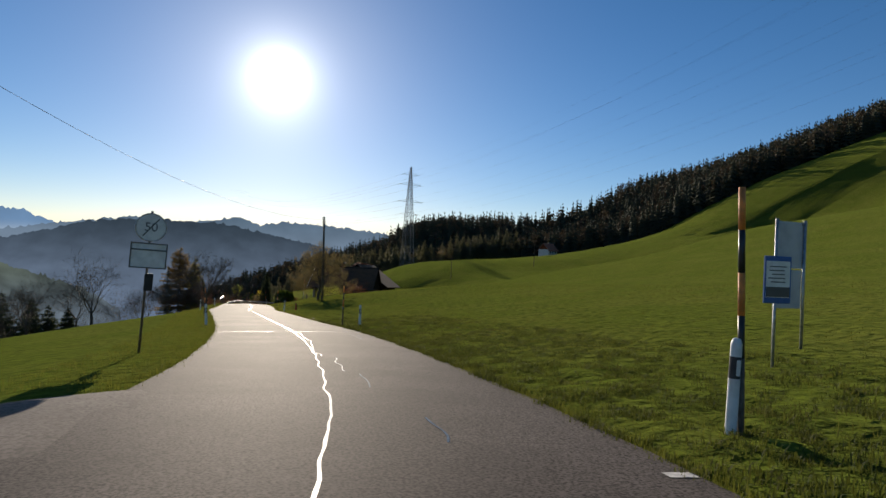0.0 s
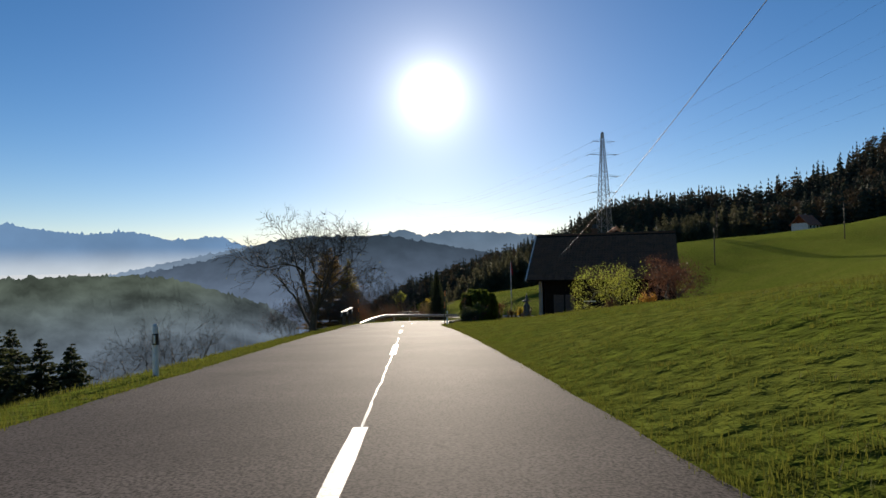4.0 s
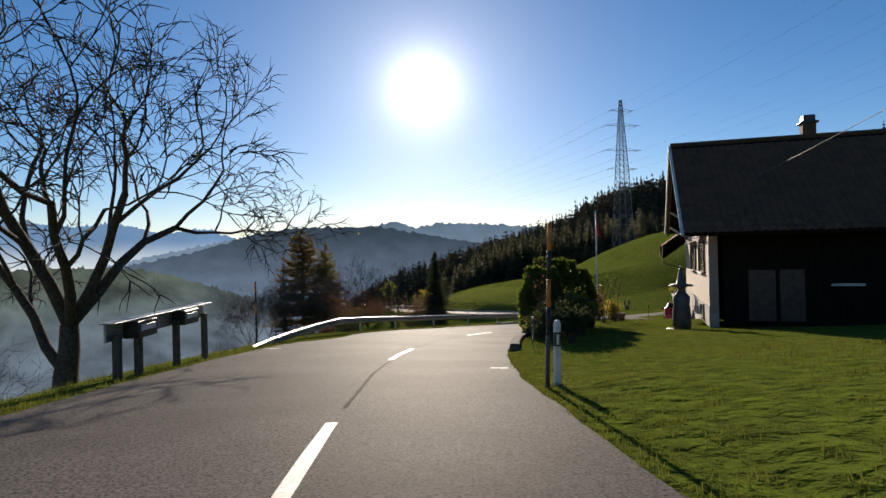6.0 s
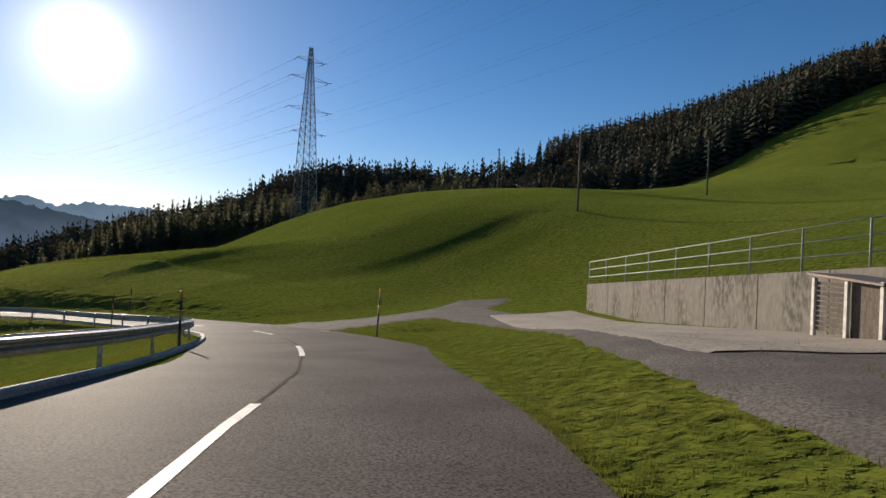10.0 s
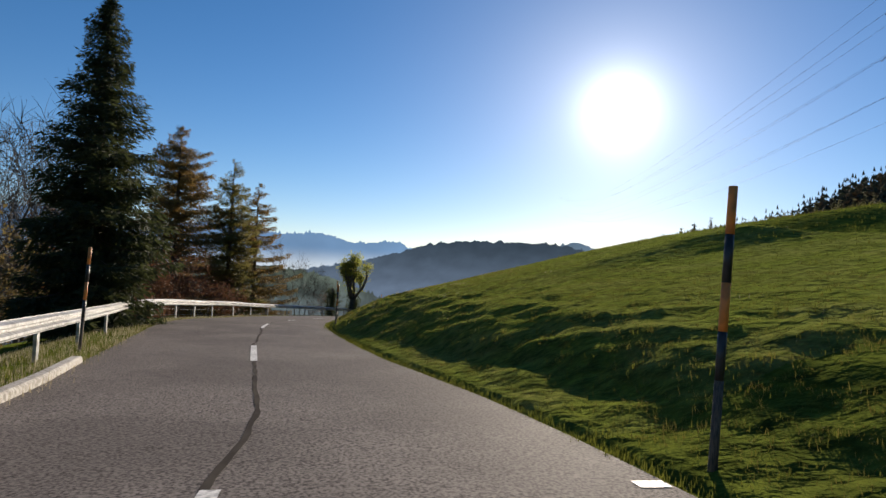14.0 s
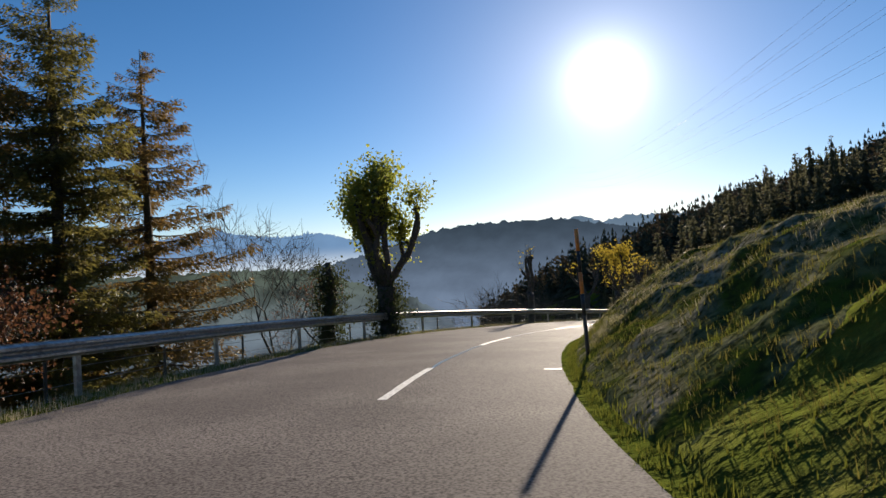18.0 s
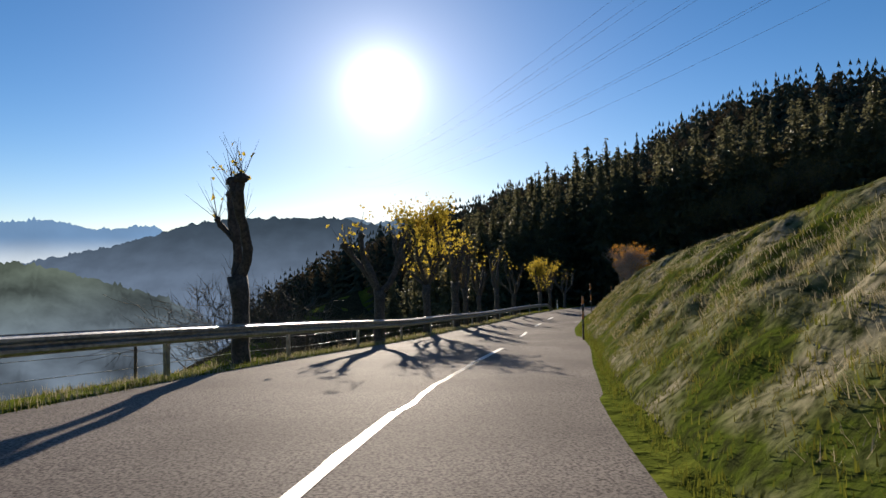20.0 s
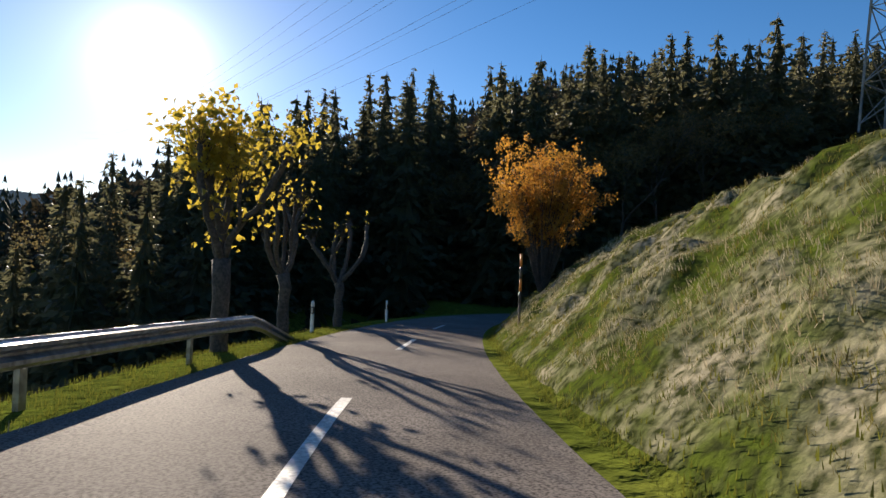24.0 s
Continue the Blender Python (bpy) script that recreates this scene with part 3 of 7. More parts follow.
def overlay(points, width, up=0.05, cols=15, step=0.4, ragged=0.1):
    """A paved strip laid on the ground along plan points."""
    pts = [Vector((*p, 0)) for p in points]
    path = []
    for a, b in zip(pts, pts[1:]):
        n = max(1, int((b - a).length / step))
        path += [a.lerp(b, i / n) for i in range(n)]
    path.append(pts[-1])
    for _ in range(6):
        path = [path[0]] + [(path[i - 1] + path[i] * 2 + path[i + 1]) / 4 for i in range(1, len(path) - 1)] + [path[-1]]
    vs = []
    for i, p in enumerate(path):
        d = (path[min(i + 1, len(path) - 1)] - path[max(i - 1, 0)]).normalized()
        r = Vector((d.y, -d.x, 0))
        w = (width(i / (len(path) - 1)) if callable(width) else width) / 2
        for k in range(cols):
            f_ = -1 + 2 * k / (cols - 1)
            q = p + r * (f_ * w + (ragged * noise.noise(Vector((p.x * 0.8, p.y * 0.8, k))) if k in (0, cols - 1) else 0))
            vs.append((q.x, q.y, gz(q.x, q.y) + (-0.05 if on_road(q.x, q.y) else up if 0 < k < cols - 1 else -0.03)))
    return vs, grid_faces(len(path), cols)


OLD_ASPHALT = mat("old_asphalt", (0.125, 0.110, 0.100), 0.9, spots=(0.17, 0.15, 0.135), scale=0.8, fine=(0.07, 0.063, 0.058), fine_scale=24, bump=0.02, spec=0.06)
YARD_CONCRETE = mat("yard_concrete", (0.26, 0.22, 0.18), 0.9, spots=(0.17, 0.145, 0.12), scale=0.7, fine=(0.33, 0.29, 0.24), fine_scale=12, bump=0.015, spec=0.2)


def place_road(s, lat):
    q = at_road(s, lat)
    return (q.x, q.y)


for nm, pts_, w_, m_, lab in (
        ("farm_track", [place_road(190.3, 0.8), (26.4, 185.7), (31, 187.0), (36, 189.2), (40, 191.5)], lambda u: 8.8 - 12 * u if u < 0.35 else 4.6,
         OLD_ASPHALT, "narrow grey asphalt farm track crossing the meadow"),
        ("yard", [place_road(155.5, -0.2), place_road(156.3, 5.0), (21.8, 157.2), (26.5, 165.0), (32, 175), place_road(192, 14)], lambda u: 12.5 - 30 * u if u < 0.25 else 5.0,
         OLD_ASPHALT, "patched asphalt farmyard in front of the barn"),
        ("driveway", [place_road(2.5, -1.0), place_road(1.5, -6), place_road(-1, -14), place_road(-4, -30)], lambda u: 15 - 28 * u if u < 0.3 else 6.6, OLD_ASPHALT, "grey asphalt driveway joining the road"),
        ("side_track", [place_road(-1.5, 2.0), place_road(-1, 8), place_road(0, 20)], 3.4, OLD_ASPHALT, "grey asphalt side road joining the road")):
    v_, f_ = overlay(pts_, w_)
    ob = mesh_ob(nm, v_, f_, m_)
    tagged(ob, lab, "farm track", kind="structure")

# kerb on the inside of the bend
sh = Shape()
kv = []
ks = np.arange(146, 219, 0.5)
for s in ks:
    p, a, r = on_line(s)
    e_ = float(lerp(s, EDGE_L))
    for dl, dz in ((0.02, -0.05), (0.0, 0.10), (-0.03, 0.125), (-0.16, 0.125), (-0.19, -0.05)):
        q = p[:2] + r * (e_ + dl)
        kv.append((q[0], q[1], p[2] + dz))
sh.add(kv, grid_faces(len(ks), 5))
tagged(solid("kerb", sh, CONCRETE, Matrix(), "weathered concrete kerb along the bend", "kerb"), kind="structure")


# ---------------------------------------------------------------- guardrail
RAIL_LAT = lambda s: float(lerp(s, EDGE_L)) - float(lerp(s, [(205, 0.45), (225, 0.85), (250, 1.0), (278, 0.95), (300, 0.55), (330, 0.5)]))
RAIL_UP = lambda s: float(lerp(s, [(205, 0.74), (230, 0.86), (248, 1.04), (262, 0.96), (278, 0.95), (300, 0.75), (330, 0.72)])) * min(1.0, max(0.12, (s - 122.0) / 7.0)) * min(1.0, max(0.12, (341.0 - s) / 3.0))
rail = thing("guardrail", Matrix(), "galvanised steel guardrail with a wave profile on posts", "guardrail")
prof = [(0.03, -0.155), (0.03, -0.14), (-0.055, -0.10), (-0.055, -0.055), (0.03, -0.02), (0.03, 0.02), (-0.055, 0.055), (-0.055, 0.10), (0.03, 0.14), (0.03, 0.155),
        (0.022, 0.155), (0.022, 0.14), (-0.063, 0.10), (-0.063, 0.055), (0.022, 0.015), (0.022, -0.015), (-0.063, -0.055), (-0.063, -0.10), (0.022, -0.14), (0.022, -0.155)]
sa = 123.0
while sa < 340.0:
    sb = min(sa + 4.0, 340.5)
    vs, n = [], 0
    for s in np.linspace(sa, sb + 0.15, 7):
        p, a, r = on_line(s)
        la = RAIL_LAT(s)
        for dx, dz in prof:
            q = p[:2] + r * (la - dx)
            vs.append((q[0], q[1], p[2] + RAIL_UP(s) - 0.155 + dz))
        n += 1
    k = len(prof)
    sh = Shape().add(vs, [(i * k + j, i * k + (j + 1) % k, (i + 1) * k + (j + 1) % k, (i + 1) * k + j) for i in range(n - 1) for j in range(k)])
    part("rail_beam", sh, ZINC, rail)
    sa += 4.0
post_me = Shape().box((0, 0, -0.40), (0.06, 0.12, 1.55), bevel=0.008).box((0.04, 0, 0.22), (0.08, 0.10, 0.12), bevel=0.01).mesh("rail_post", ZINC)
for s in np.arange(127.0, 338.5, 4.0):
    ob = new("rail_post", post_me)
    p, a, r = on_line(s)
    q = p[:2] + r * (RAIL_LAT(s) - 0.10)
    ob.matrix_basis = pose(q[0], q[1], p[2] + RAIL_UP(s) - 0.40, 0, 0, heading(s))
    ob.parent = rail

# wire fence behind the guardrail
wire_fence = thing("wire_fence", Matrix(), "thin wire fence on stakes below the road", "fence")
for h in (0.35, 0.65, 0.95):
    sh = Shape()
    pts = []
    for s in np.arange(236, 332, 3.0):
        q = at_road(s, RAIL_LAT(s) - 0.75)
        pts.append(q + Vector((0, 0, h - 0.35 + 0.02 * math.sin(s))))
    part("wire", sh.tube(pts, 0.007, 4), ZINC, wire_fence)
for s in np.arange(236, 332, 3.0):
    q = at_road(s, RAIL_LAT(s) - 0.75)
    part("stake", Shape().tube([q - Vector((0, 0, 0.3)), q + Vector((0.02, 0, 0.75))], [0.035, 0.03], 6), WOOD_POLE, wire_fence)


# ---------------------------------------------------------------- posts and poles
def delineator(m, lean=0.0):
    t = thing("delineator_post", m @ pose(0, 0, 0, 0, lean, 0), "white plastic roadside post with a black band and reflector", "delineator", "roadside posts")
    out = lambda z: [(math.cos(a) * 0.06, math.sin(a) * (0.045 if math.sin(a) > 0 else 0.06)) for a in np.linspace(0, 2 * math.pi, 11)[:-1]]
    sh = Shape()
    rows = [(-0.2, 1.0), (0.60, 0.98)]
    for (z0, k0), (z1, k1) in zip(rows, rows[1:]):
        a, b = out(0), out(0)
        sh.add([(x * k0, y * k0, z0) for x, y in a] + [(x * k1, y * k1, z1) for x, y in b], [(i, (i + 1) % 10, 10 + (i + 1) % 10, 10 + i) for i in range(10)])
    part("shaft", sh, WHITE_PLASTIC, t, smooth=True)
    part("band", Shape().add([(x * 1.0, y * 1.0, 0.60) for x, y in out(0)] + [(x * 0.98, y * 0.98, 0.82) for x, y in out(0)],
                             [(i, (i + 1) % 10, 10 + (i + 1) % 10, 10 + i) for i in range(10)]), BLACK_PAINT, t, "black band", True)
    cap = Shape()
    prev = [(x * 0.98, y * 0.98, 0.82) for x, y in out(0)]
    cap.add(prev + [(x * 0.95, y * 0.95, 0.95) for x, y in out(0)] + [(x * 0.65, y * 0.65, 1.0) for x, y in out(0)] + [(0, 0, 1.01)],
            [(r * 10 + i, r * 10 + (i + 1) % 10, r * 10 + 10 + (i + 1) % 10, r * 10 + 10 + i) for r in range(2) for i in range(10)] + [(20 + i, 20 + (i + 1) % 10, 30) for i in range(10)])
    part("cap", cap, WHITE_PLASTIC, t, smooth=True)
    part("reflector", Shape().box((0, -0.058, 0.71), (0.04, 0.012, 0.16), bevel=0.004), REFLECTOR, t, "pale reflector")
    return t


def snow_pole(m, h=1.9, lean=0.0, r=0.035, bands=4):
    t = thing("snow_pole", m @ pose(0, 0, 0, 0, lean, 0), "wooden snow pole painted in orange and black bands", "snow pole", "snow poles")
    part("pole", Shape().tube([(0, 0, -0.3), (0, 0, h * 0.32)], [r, r * 0.98], 9), WOOD_POLE, t, "bare weathered foot of the pole", True)
    for k in range(bands):
        z0, z1 = h * (0.32 + 0.68 * k / bands), h * (0.32 + 0.68 * (k + 1) / bands)
        part("band", Shape().tube([(0, 0, z0), (0, 0, z1)], [r * 0.98, r * 0.96], 9), ORANGE_PAINT if k % 2 == (bands - 1) % 2 else BLACK_PAINT, t, "orange band" if k % 2 == (bands - 1) % 2 else "black band", True)
    return t


# ---------------------------------------------------------------- trees
def branches(rng, h, r0, levels=4, spread=0.9, kids=(3, 4), shrink=0.68, trunk=0.3, up=0.25, bend=0.25, droop=0.0, n0=8, forks=None):
    """A bare tree: one mesh for the trunk and limbs, one for the twigs, and the twigs' ends."""
    wood, twig, tips = Shape(), Shape(), []

    def grow(p, d, length, r, lvl):
        pts, rad, n = [p.copy()], [r], 4 if lvl < levels else 3
        for i in range(n):
            d = (d + Vector([rng.uniform(-1, 1) for _ in range(3)]) * bend * (0.5 if lvl == 0 else 1) + Vector((0, 0, up if lvl < levels - 1 else -droop)) * 0.3).normalized()
            p = p + d * (length / n)
            pts.append(p.copy())
            rad.append(r * (1 - 0.40 * (i + 1) / n) if lvl < levels else r * (1 - 0.7 * (i + 1) / n))
        (wood if lvl < levels - 1 else twig).tube(pts, rad, n0 if lvl == 0 else 6 if lvl == 1 else 4 if lvl < levels - 1 else 3, cap=False)
        if lvl >= levels:
            tips.append((p, d))
            return
        k = rng.randint(*kids) if lvl or not forks else forks
        for i in range(k):
            at = pts[-1] if (lvl == 0 and i < 2) or i == 0 else pts[rng.randint(2, n)]
            a = 2 * math.pi * (i + rng.random() * 0.7) / k
            side = d.orthogonal().normalized()
            side = side * math.cos(a) + d.cross(side) * math.sin(a)
            nd = (d * (1 - 0.45 * spread) + side * spread * rng.uniform(0.6, 1.1)).normalized()
            grow(at, nd, length * (shrink if lvl else shrink / trunk * 0.42) * rng.uniform(0.75, 1.15), max(0.0011 * h, rad[-1] * (0.80 if i == 0 else 0.68)), lvl + 1)

    grow(Vector((0, 0, -0.3)), Vector((rng.uniform(-0.05, 0.05), rng.uniform(-0.05, 0.05), 1)), h * trunk, r0, 0)
    return wood, twig, tips


def leaf_cards(rng, tips, count, size, scatter, hang=0.3):
    """Small folded leaves strewn round twig ends."""
    sh = Shape()
    vs, fs = sh.v, sh.f
    for _ in range(count):
        p, d = tips[rng.randrange(len(tips))]
        c = p + Vector([rng.gauss(0, scatter) for _ in range(3)])
        a = Vector((rng.uniform(-1, 1), rng.uniform(-1, 1), rng.uniform(-1, 0.4) - hang)).normalized()
        b = a.orthogonal().normalized() * math.cos(rng.random() * 6.28) + a.cross(a.orthogonal().normalized()) * math.sin(rng.random() * 6.28)
        s = size * rng.uniform(0.6, 1.3)
        o = len(vs)
        n = a.cross(b) * s * 0.22
        vs += [tuple(c), tuple(c + a * s * 0.5 + b * s * 0.38 + n), tuple(c + a * s), tuple(c + a * s * 0.5 - b * s * 0.38 + n)]
        fs += [(o, o + 1, o + 2), (o, o + 2, o + 3)]
    return sh


def bare_tree(m, h, r0, seed, label, leaves=None, leaf_n=0, leaf_size=0.12, scatter=0.25, name="bare_tree", bark=None, **kw):
    rng = random.Random(seed)
    t = thing(name, m, label, "tree")
    wood, twig, tips = branches(rng, h, r0, **kw)
    part("trunk", wood, bark or BARK, t, smooth=True)
    part("branchwork", twig, bark or BARK, t)
    if leaves:
        part("crown", leaf_cards(rng, tips, leaf_n, leaf_size, scatter), leaves, t)
    return t


def conifer_shapes(rng, h, width, whorls, per, density, droop=0.35, base=0.12, power=0.85, spray=0.5, airy=0.0, twigs=True, hang=0.0, thin=0.24):
    """Trunk, limbs and needles of a conifer with hanging sprays."""
    trunk, limbs, needles = Shape(), Shape(), Shape()
    trunk.tube([(0, 0, -0.5), (rng.uniform(-.05, .05), 0, h * 0.5), (0, 0, h)], [h * 0.016 + 0.05, h * 0.010 + 0.03, 0.015], 7, cap=False)
    vs, fs = needles.v, needles.f
    for w in range(whorls):
        u = (w + rng.random() * 0.6) / whorls
        z = h * (base + (1 - base) * u)
        reach = width * (1 - u) ** power * rng.uniform(0.8, 1.12) + 0.12
        for k in range(per if u < 0.85 else max(3, per - 2)):
            if rng.random() < airy:
                continue
            a = 2 * math.pi * (k + rng.random() * 0.8) / per + w * 0.7
            L = reach * rng.uniform(0.6, 1.15)
            z = h * (base + (1 - base) * u) + rng.uniform(-0.6, 0.6) * h * (1 - base) / whorls
            out = Vector((math.cos(a), math.sin(a), 0))
            tip_up = rng.uniform(-0.05, 0.25) + 0.25 * u
            seg = max(2, int(L / 0.7) + 1)
            pts = []
            for i in range(seg + 1):
                q = i / seg
                pts.append(Vector((0, 0, z)) + out * L * q + Vector((0, 0, L * (tip_up * q * q * 0.8 - droop * q * (1.15 - 0.6 * q)))))
            if twigs:
                limbs.tube(pts, [0.035 * (1 - 0.85 * i / seg) * (0.5 + L / 3) for i in range(seg + 1)], 3, cap=False)
            side = Vector((-out.y, out.x, 0))
            for _ in range(int(density * seg)):
                q = rng.random() ** 0.7
                i = min(int(q * seg), seg - 1)
                c = pts[i].lerp(pts[i + 1], q * seg - i) + side * rng.uniform(-0.22, 0.22) * L * q - Vector((0, 0, hang * rng.random() ** 1.5))
                s = spray * rng.uniform(0.55, 1.2) * (0.34 + 0.66 * min(1.0, L / 2.5))
                d = (side * rng.choice((-1, 1)) * rng.uniform(0.3, 1) + out * rng.uniform(0.2, 0.9) + Vector((0, 0, rng.uniform(-0.9, 0.15)))).normalized()
                b = d.cross(Vector((rng.uniform(-1, 1), rng.uniform(-1, 1), rng.uniform(0.2, 1)))).normalized() * s * thin
                o = len(vs)
                vs += [tuple(c), tuple(c + d * s * 0.45 + b), tuple(c + d * s), tuple(c + d * s * 0.45 - b)]
                fs.append((o, o + 1, o + 2, o + 3))
    return trunk, limbs, needles


def conifer(m, seed, h, width, label, leaf, name="spruce", **kw):
    rng = random.Random(seed)
    t = thing(name, m, label, "conifer")
    trunk, limbs, needles = conifer_shapes(rng, h, width, **kw)
    part("trunk", trunk, BARK, t, smooth=True)
    if limbs.v:
        part("branchwork", limbs, BARK, t)
    part("crown", needles, leaf, t)
    return t


def pollard(m, seed, h, r0, arms, leaf, leaf_n, label, shoots=10, split=0.5, wide=0.2):
    """A street tree cut back hard: a stout trunk, crooked knobbly arms with swollen fists, thin shoots and the last leaves."""
    rng = random.Random(seed)
    t = thing("pollard_tree", m, label, "tree", "pollarded trees")
    fork = h * split
    wood, fists, thin, tips = Shape(), [], Shape(), []
    bole = [Vector((rng.uniform(-.05, .05) * q, rng.uniform(-.05, .05) * q, -1.2 + (fork + 1.2) * q)) for q in np.linspace(0, 1, 9)]
    wood.tube(bole, [r0 * (1.25 - 0.3 * q + 0.25 * max(0, q - 0.75) / 0.25 + rng.uniform(-.05, .08)) for q in np.linspace(0, 1, 9)], 10)

    def limb(a, d, length, r, n=9):
        """A crooked limb with swellings where it was cut before."""
        pts, rad, p = [a.copy()], [r], a.copy()
        knob = rng.randint(3, n - 2)
        for i in range(n):
            d = (d + Vector((rng.uniform(-1, 1) * 0.3, rng.uniform(-1, 1) * 0.3, rng.uniform(-.1, .55)))).normalized()
            p = p + d * (length / n)
            pts.append(p.copy())
            rad.append(r * (1 - 0.38 * (i + 1) / n) * (1.45 if i == knob else 1.15 if abs(i - knob) == 1 else rng.uniform(0.88, 1.1)))
        wood.tube(pts, rad, 8)
        return pts, d, rad

    for k in range(arms):
        a = 2 * math.pi * (k + rng.random() * 0.6) / arms
        lean = rng.uniform(0.5, 1.3) * wide / 0.2
        d = Vector((math.cos(a) * lean, math.sin(a) * lean, 1.25)).normalized()
        top = (h - fork) * rng.uniform(0.72, 1.02)
        pts, d, rad = limb(bole[-1] - Vector((0, 0, 0.12)), d, top * 1.12, r0 * (0.68 if arms < 5 else 0.48))
        ends = [(pts[-1], rad[-1])]
        if leaf_n > 1000:
            tips += [(q, d) for q in pts[3:]]
        for _ in range(rng.choice((0, 1, 1, 2))):
            b = rng.randint(3, 7)
            side = Vector((rng.uniform(-1, 1), rng.uniform(-1, 1), rng.uniform(0.5, 1.1))).normalized()
            q, _, rq = limb(pts[b], side, top * rng.uniform(0.16, 0.4), rad[b] * 0.72, 5)
            ends.append((q[-1], rq[-1]))
        for e, re_ in ends:
            fists.append(Shape().blob(e, (re_ * rng.uniform(1.3, 1.9), re_ * rng.uniform(1.3, 1.9), re_ * rng.uniform(1.1, 1.6)), seed + k, 0.8, 2))
            for _ in range(shoots):
                d = Vector((rng.uniform(-.55, .55), rng.uniform(-.55, .55), rng.uniform(0.5, 1))).normalized()
                L = h * rng.uniform(0.07, 0.24)
                q = e + d * L + Vector((rng.uniform(-.1, .1), rng.uniform(-.1, .1), 0))
                thin.tube([e, e.lerp(q, 0.5) + Vector((0.02, 0.02, 0)), q], [0.009, 0.006, 0.002], 3, cap=False)
                tips += [(q, d), (e.lerp(q, 0.6), d)]
    part("trunk", wood, BARK_GREY, t, smooth=True)
    for fist in fists:
        part("fist", fist, BARK_GREY, t, "", True)
    part("shootwork", thin, BARK, t)
    if leaf_n:
        part("foliage", leaf_cards(rng, tips, leaf_n, 0.15, 0.13 if leaf_n < 1000 else 0.2), leaf, t)
    return t


def wild(x, y, turn=0.0, sink=0.0):
    return pose(x, y, gz(x, y) - sink, 0, 0, turn)


LEAF_APPLE = leaf_mat("dull_apple_leaves", (0.11, 0.085, 0.04), (0.16, 0.12, 0.045), (0.20, 0.15, 0.06), 0.4)
# by the first meadow: apple tree beside the telephone pole, a bare tree and an orchard further on
bare_tree(wild(5.65, 73.2, 200) @ Matrix.Diagonal((0.74, 0.74, 1.0, 1)), 9.0, 0.27, 14, "old gnarled apple tree with sparse dull leaves on the meadow", LEAF_APPLE, 30000, 0.075, 0.13, "apple_tree",
          levels=5, spread=0.92, kids=(3, 4), trunk=0.33, shrink=0.71, bend=0.36, up=0.14, droop=0.12, forks=5)
bare_tree(wild(-11.3, 119.6, 150), 14.3, 0.36, 29, "tall bare tree with spreading limbs below the road", LEAF_OLIVE, 150, 0.07, 0.1, "bare_tree",
          levels=6, spread=0.60, kids=(3, 4), trunk=0.17, shrink=0.68, bend=0.34, up=0.26, droop=0.22, forks=5)
rng = random.Random(5)
for x, y, h, lf in ((15, 112, 5.0, LEAF_BROWN), (11.5, 111.5, 4.6, LEAF_OLIVE), (19, 120, 6.0, LEAF_BROWN)):
    bare_tree(wild(x, y, rng.uniform(0, 360)), h, 0.2, int(h * 31), "twisted orchard tree with a few autumn leaves", lf, 5000, 0.09, 0.25, "orchard_tree",
              levels=4, spread=1.1, kids=(3, 4), trunk=0.28, shrink=0.74, bend=0.35, up=0.1, droop=0.15)
for x, y, h, r, sd in ((-16, 64, 7.0, 0.16, 71), (-19, 70, 6.0, 0.14, 72), (-22, 66, 6.5, 0.15, 73), (-25, 75, 7, 0.15, 74), (-31, 84, 8, 0.17, 75), (-36, 92, 8, .17, 76)):
    bare_tree(wild(x, y), h, r, sd, "slender bare tree on the falling meadow", None, levels=5, kids=(4, 4), spread=0.7, trunk=0.25, shrink=0.74, up=0.3, bark=BARK_GREY)
# a spruce copse and bare trees far down the meadow
for x, y, h, w, sd in ((-46, 126, 15, 4.0, 61), (-43, 130, 13.5, 3.6, 62), (-49, 123, 14, 4.0, 63), (-52, 128, 15.5, 4.2, 64), (-39.5, 129, 11, 3.2, 65), (-55, 122, 14, 4.0, 66), (-36, 128, 9, 3.0, 67), (-47.5, 130, 14.5, 4.0, 68), (-41, 125, 12, 3.6, 69)):
    conifer(wild(x, y), sd, h, w, "dark spruce in a copse below the meadow", NEEDLE, whorls=22, per=8, density=14, spray=0.7)
for x, y, h, sd in ((-33, 134, 11, 51), (-30.5, 137, 12, 52), (-27.5, 134, 10, 53), (-35.5, 138, 10, 54)):
    bare_tree(wild(x, y), h, 0.17, sd, "rounded bare tree down the meadow", None, levels=5, kids=(3, 4), spread=0.7, trunk=0.22, shrink=0.74, up=0.3, bark=BARK_GREY)
# below the bend
upto = lambda x, y, top: top - gz(x, y)
conifer(wild(-0.9, 218.1), 3, upto(-0.9, 218.1, -8.0), 2.7, "tall dark spruce with drooping branches behind the guardrail", NEEDLE, whorls=52, per=8, density=46, droop=0.42, hang=0.30, spray=0.40, thin=0.10, base=0.04, power=0.75)
conifer(wild(-35.0, 262.8), 31, upto(-35.0, 262.8, -0.9), 8.6, "broad larch turning golden brown in autumn", LARCH, "larch", whorls=62, per=5, density=72, droop=0.16, hang=0.55, thin=0.13, spray=0.36, base=0.12, power=0.55, airy=0.2)
conifer(wild(-29.7, 266.3), 32, upto(-29.7, 266.3, -4.4), 5.2, "slim larch with green and gold needles", LARCH_G, "larch", whorls=56, per=5, density=62, droop=0.16, hang=0.5, thin=0.13, spray=0.35, base=0.1, power=0.6, airy=0.2)
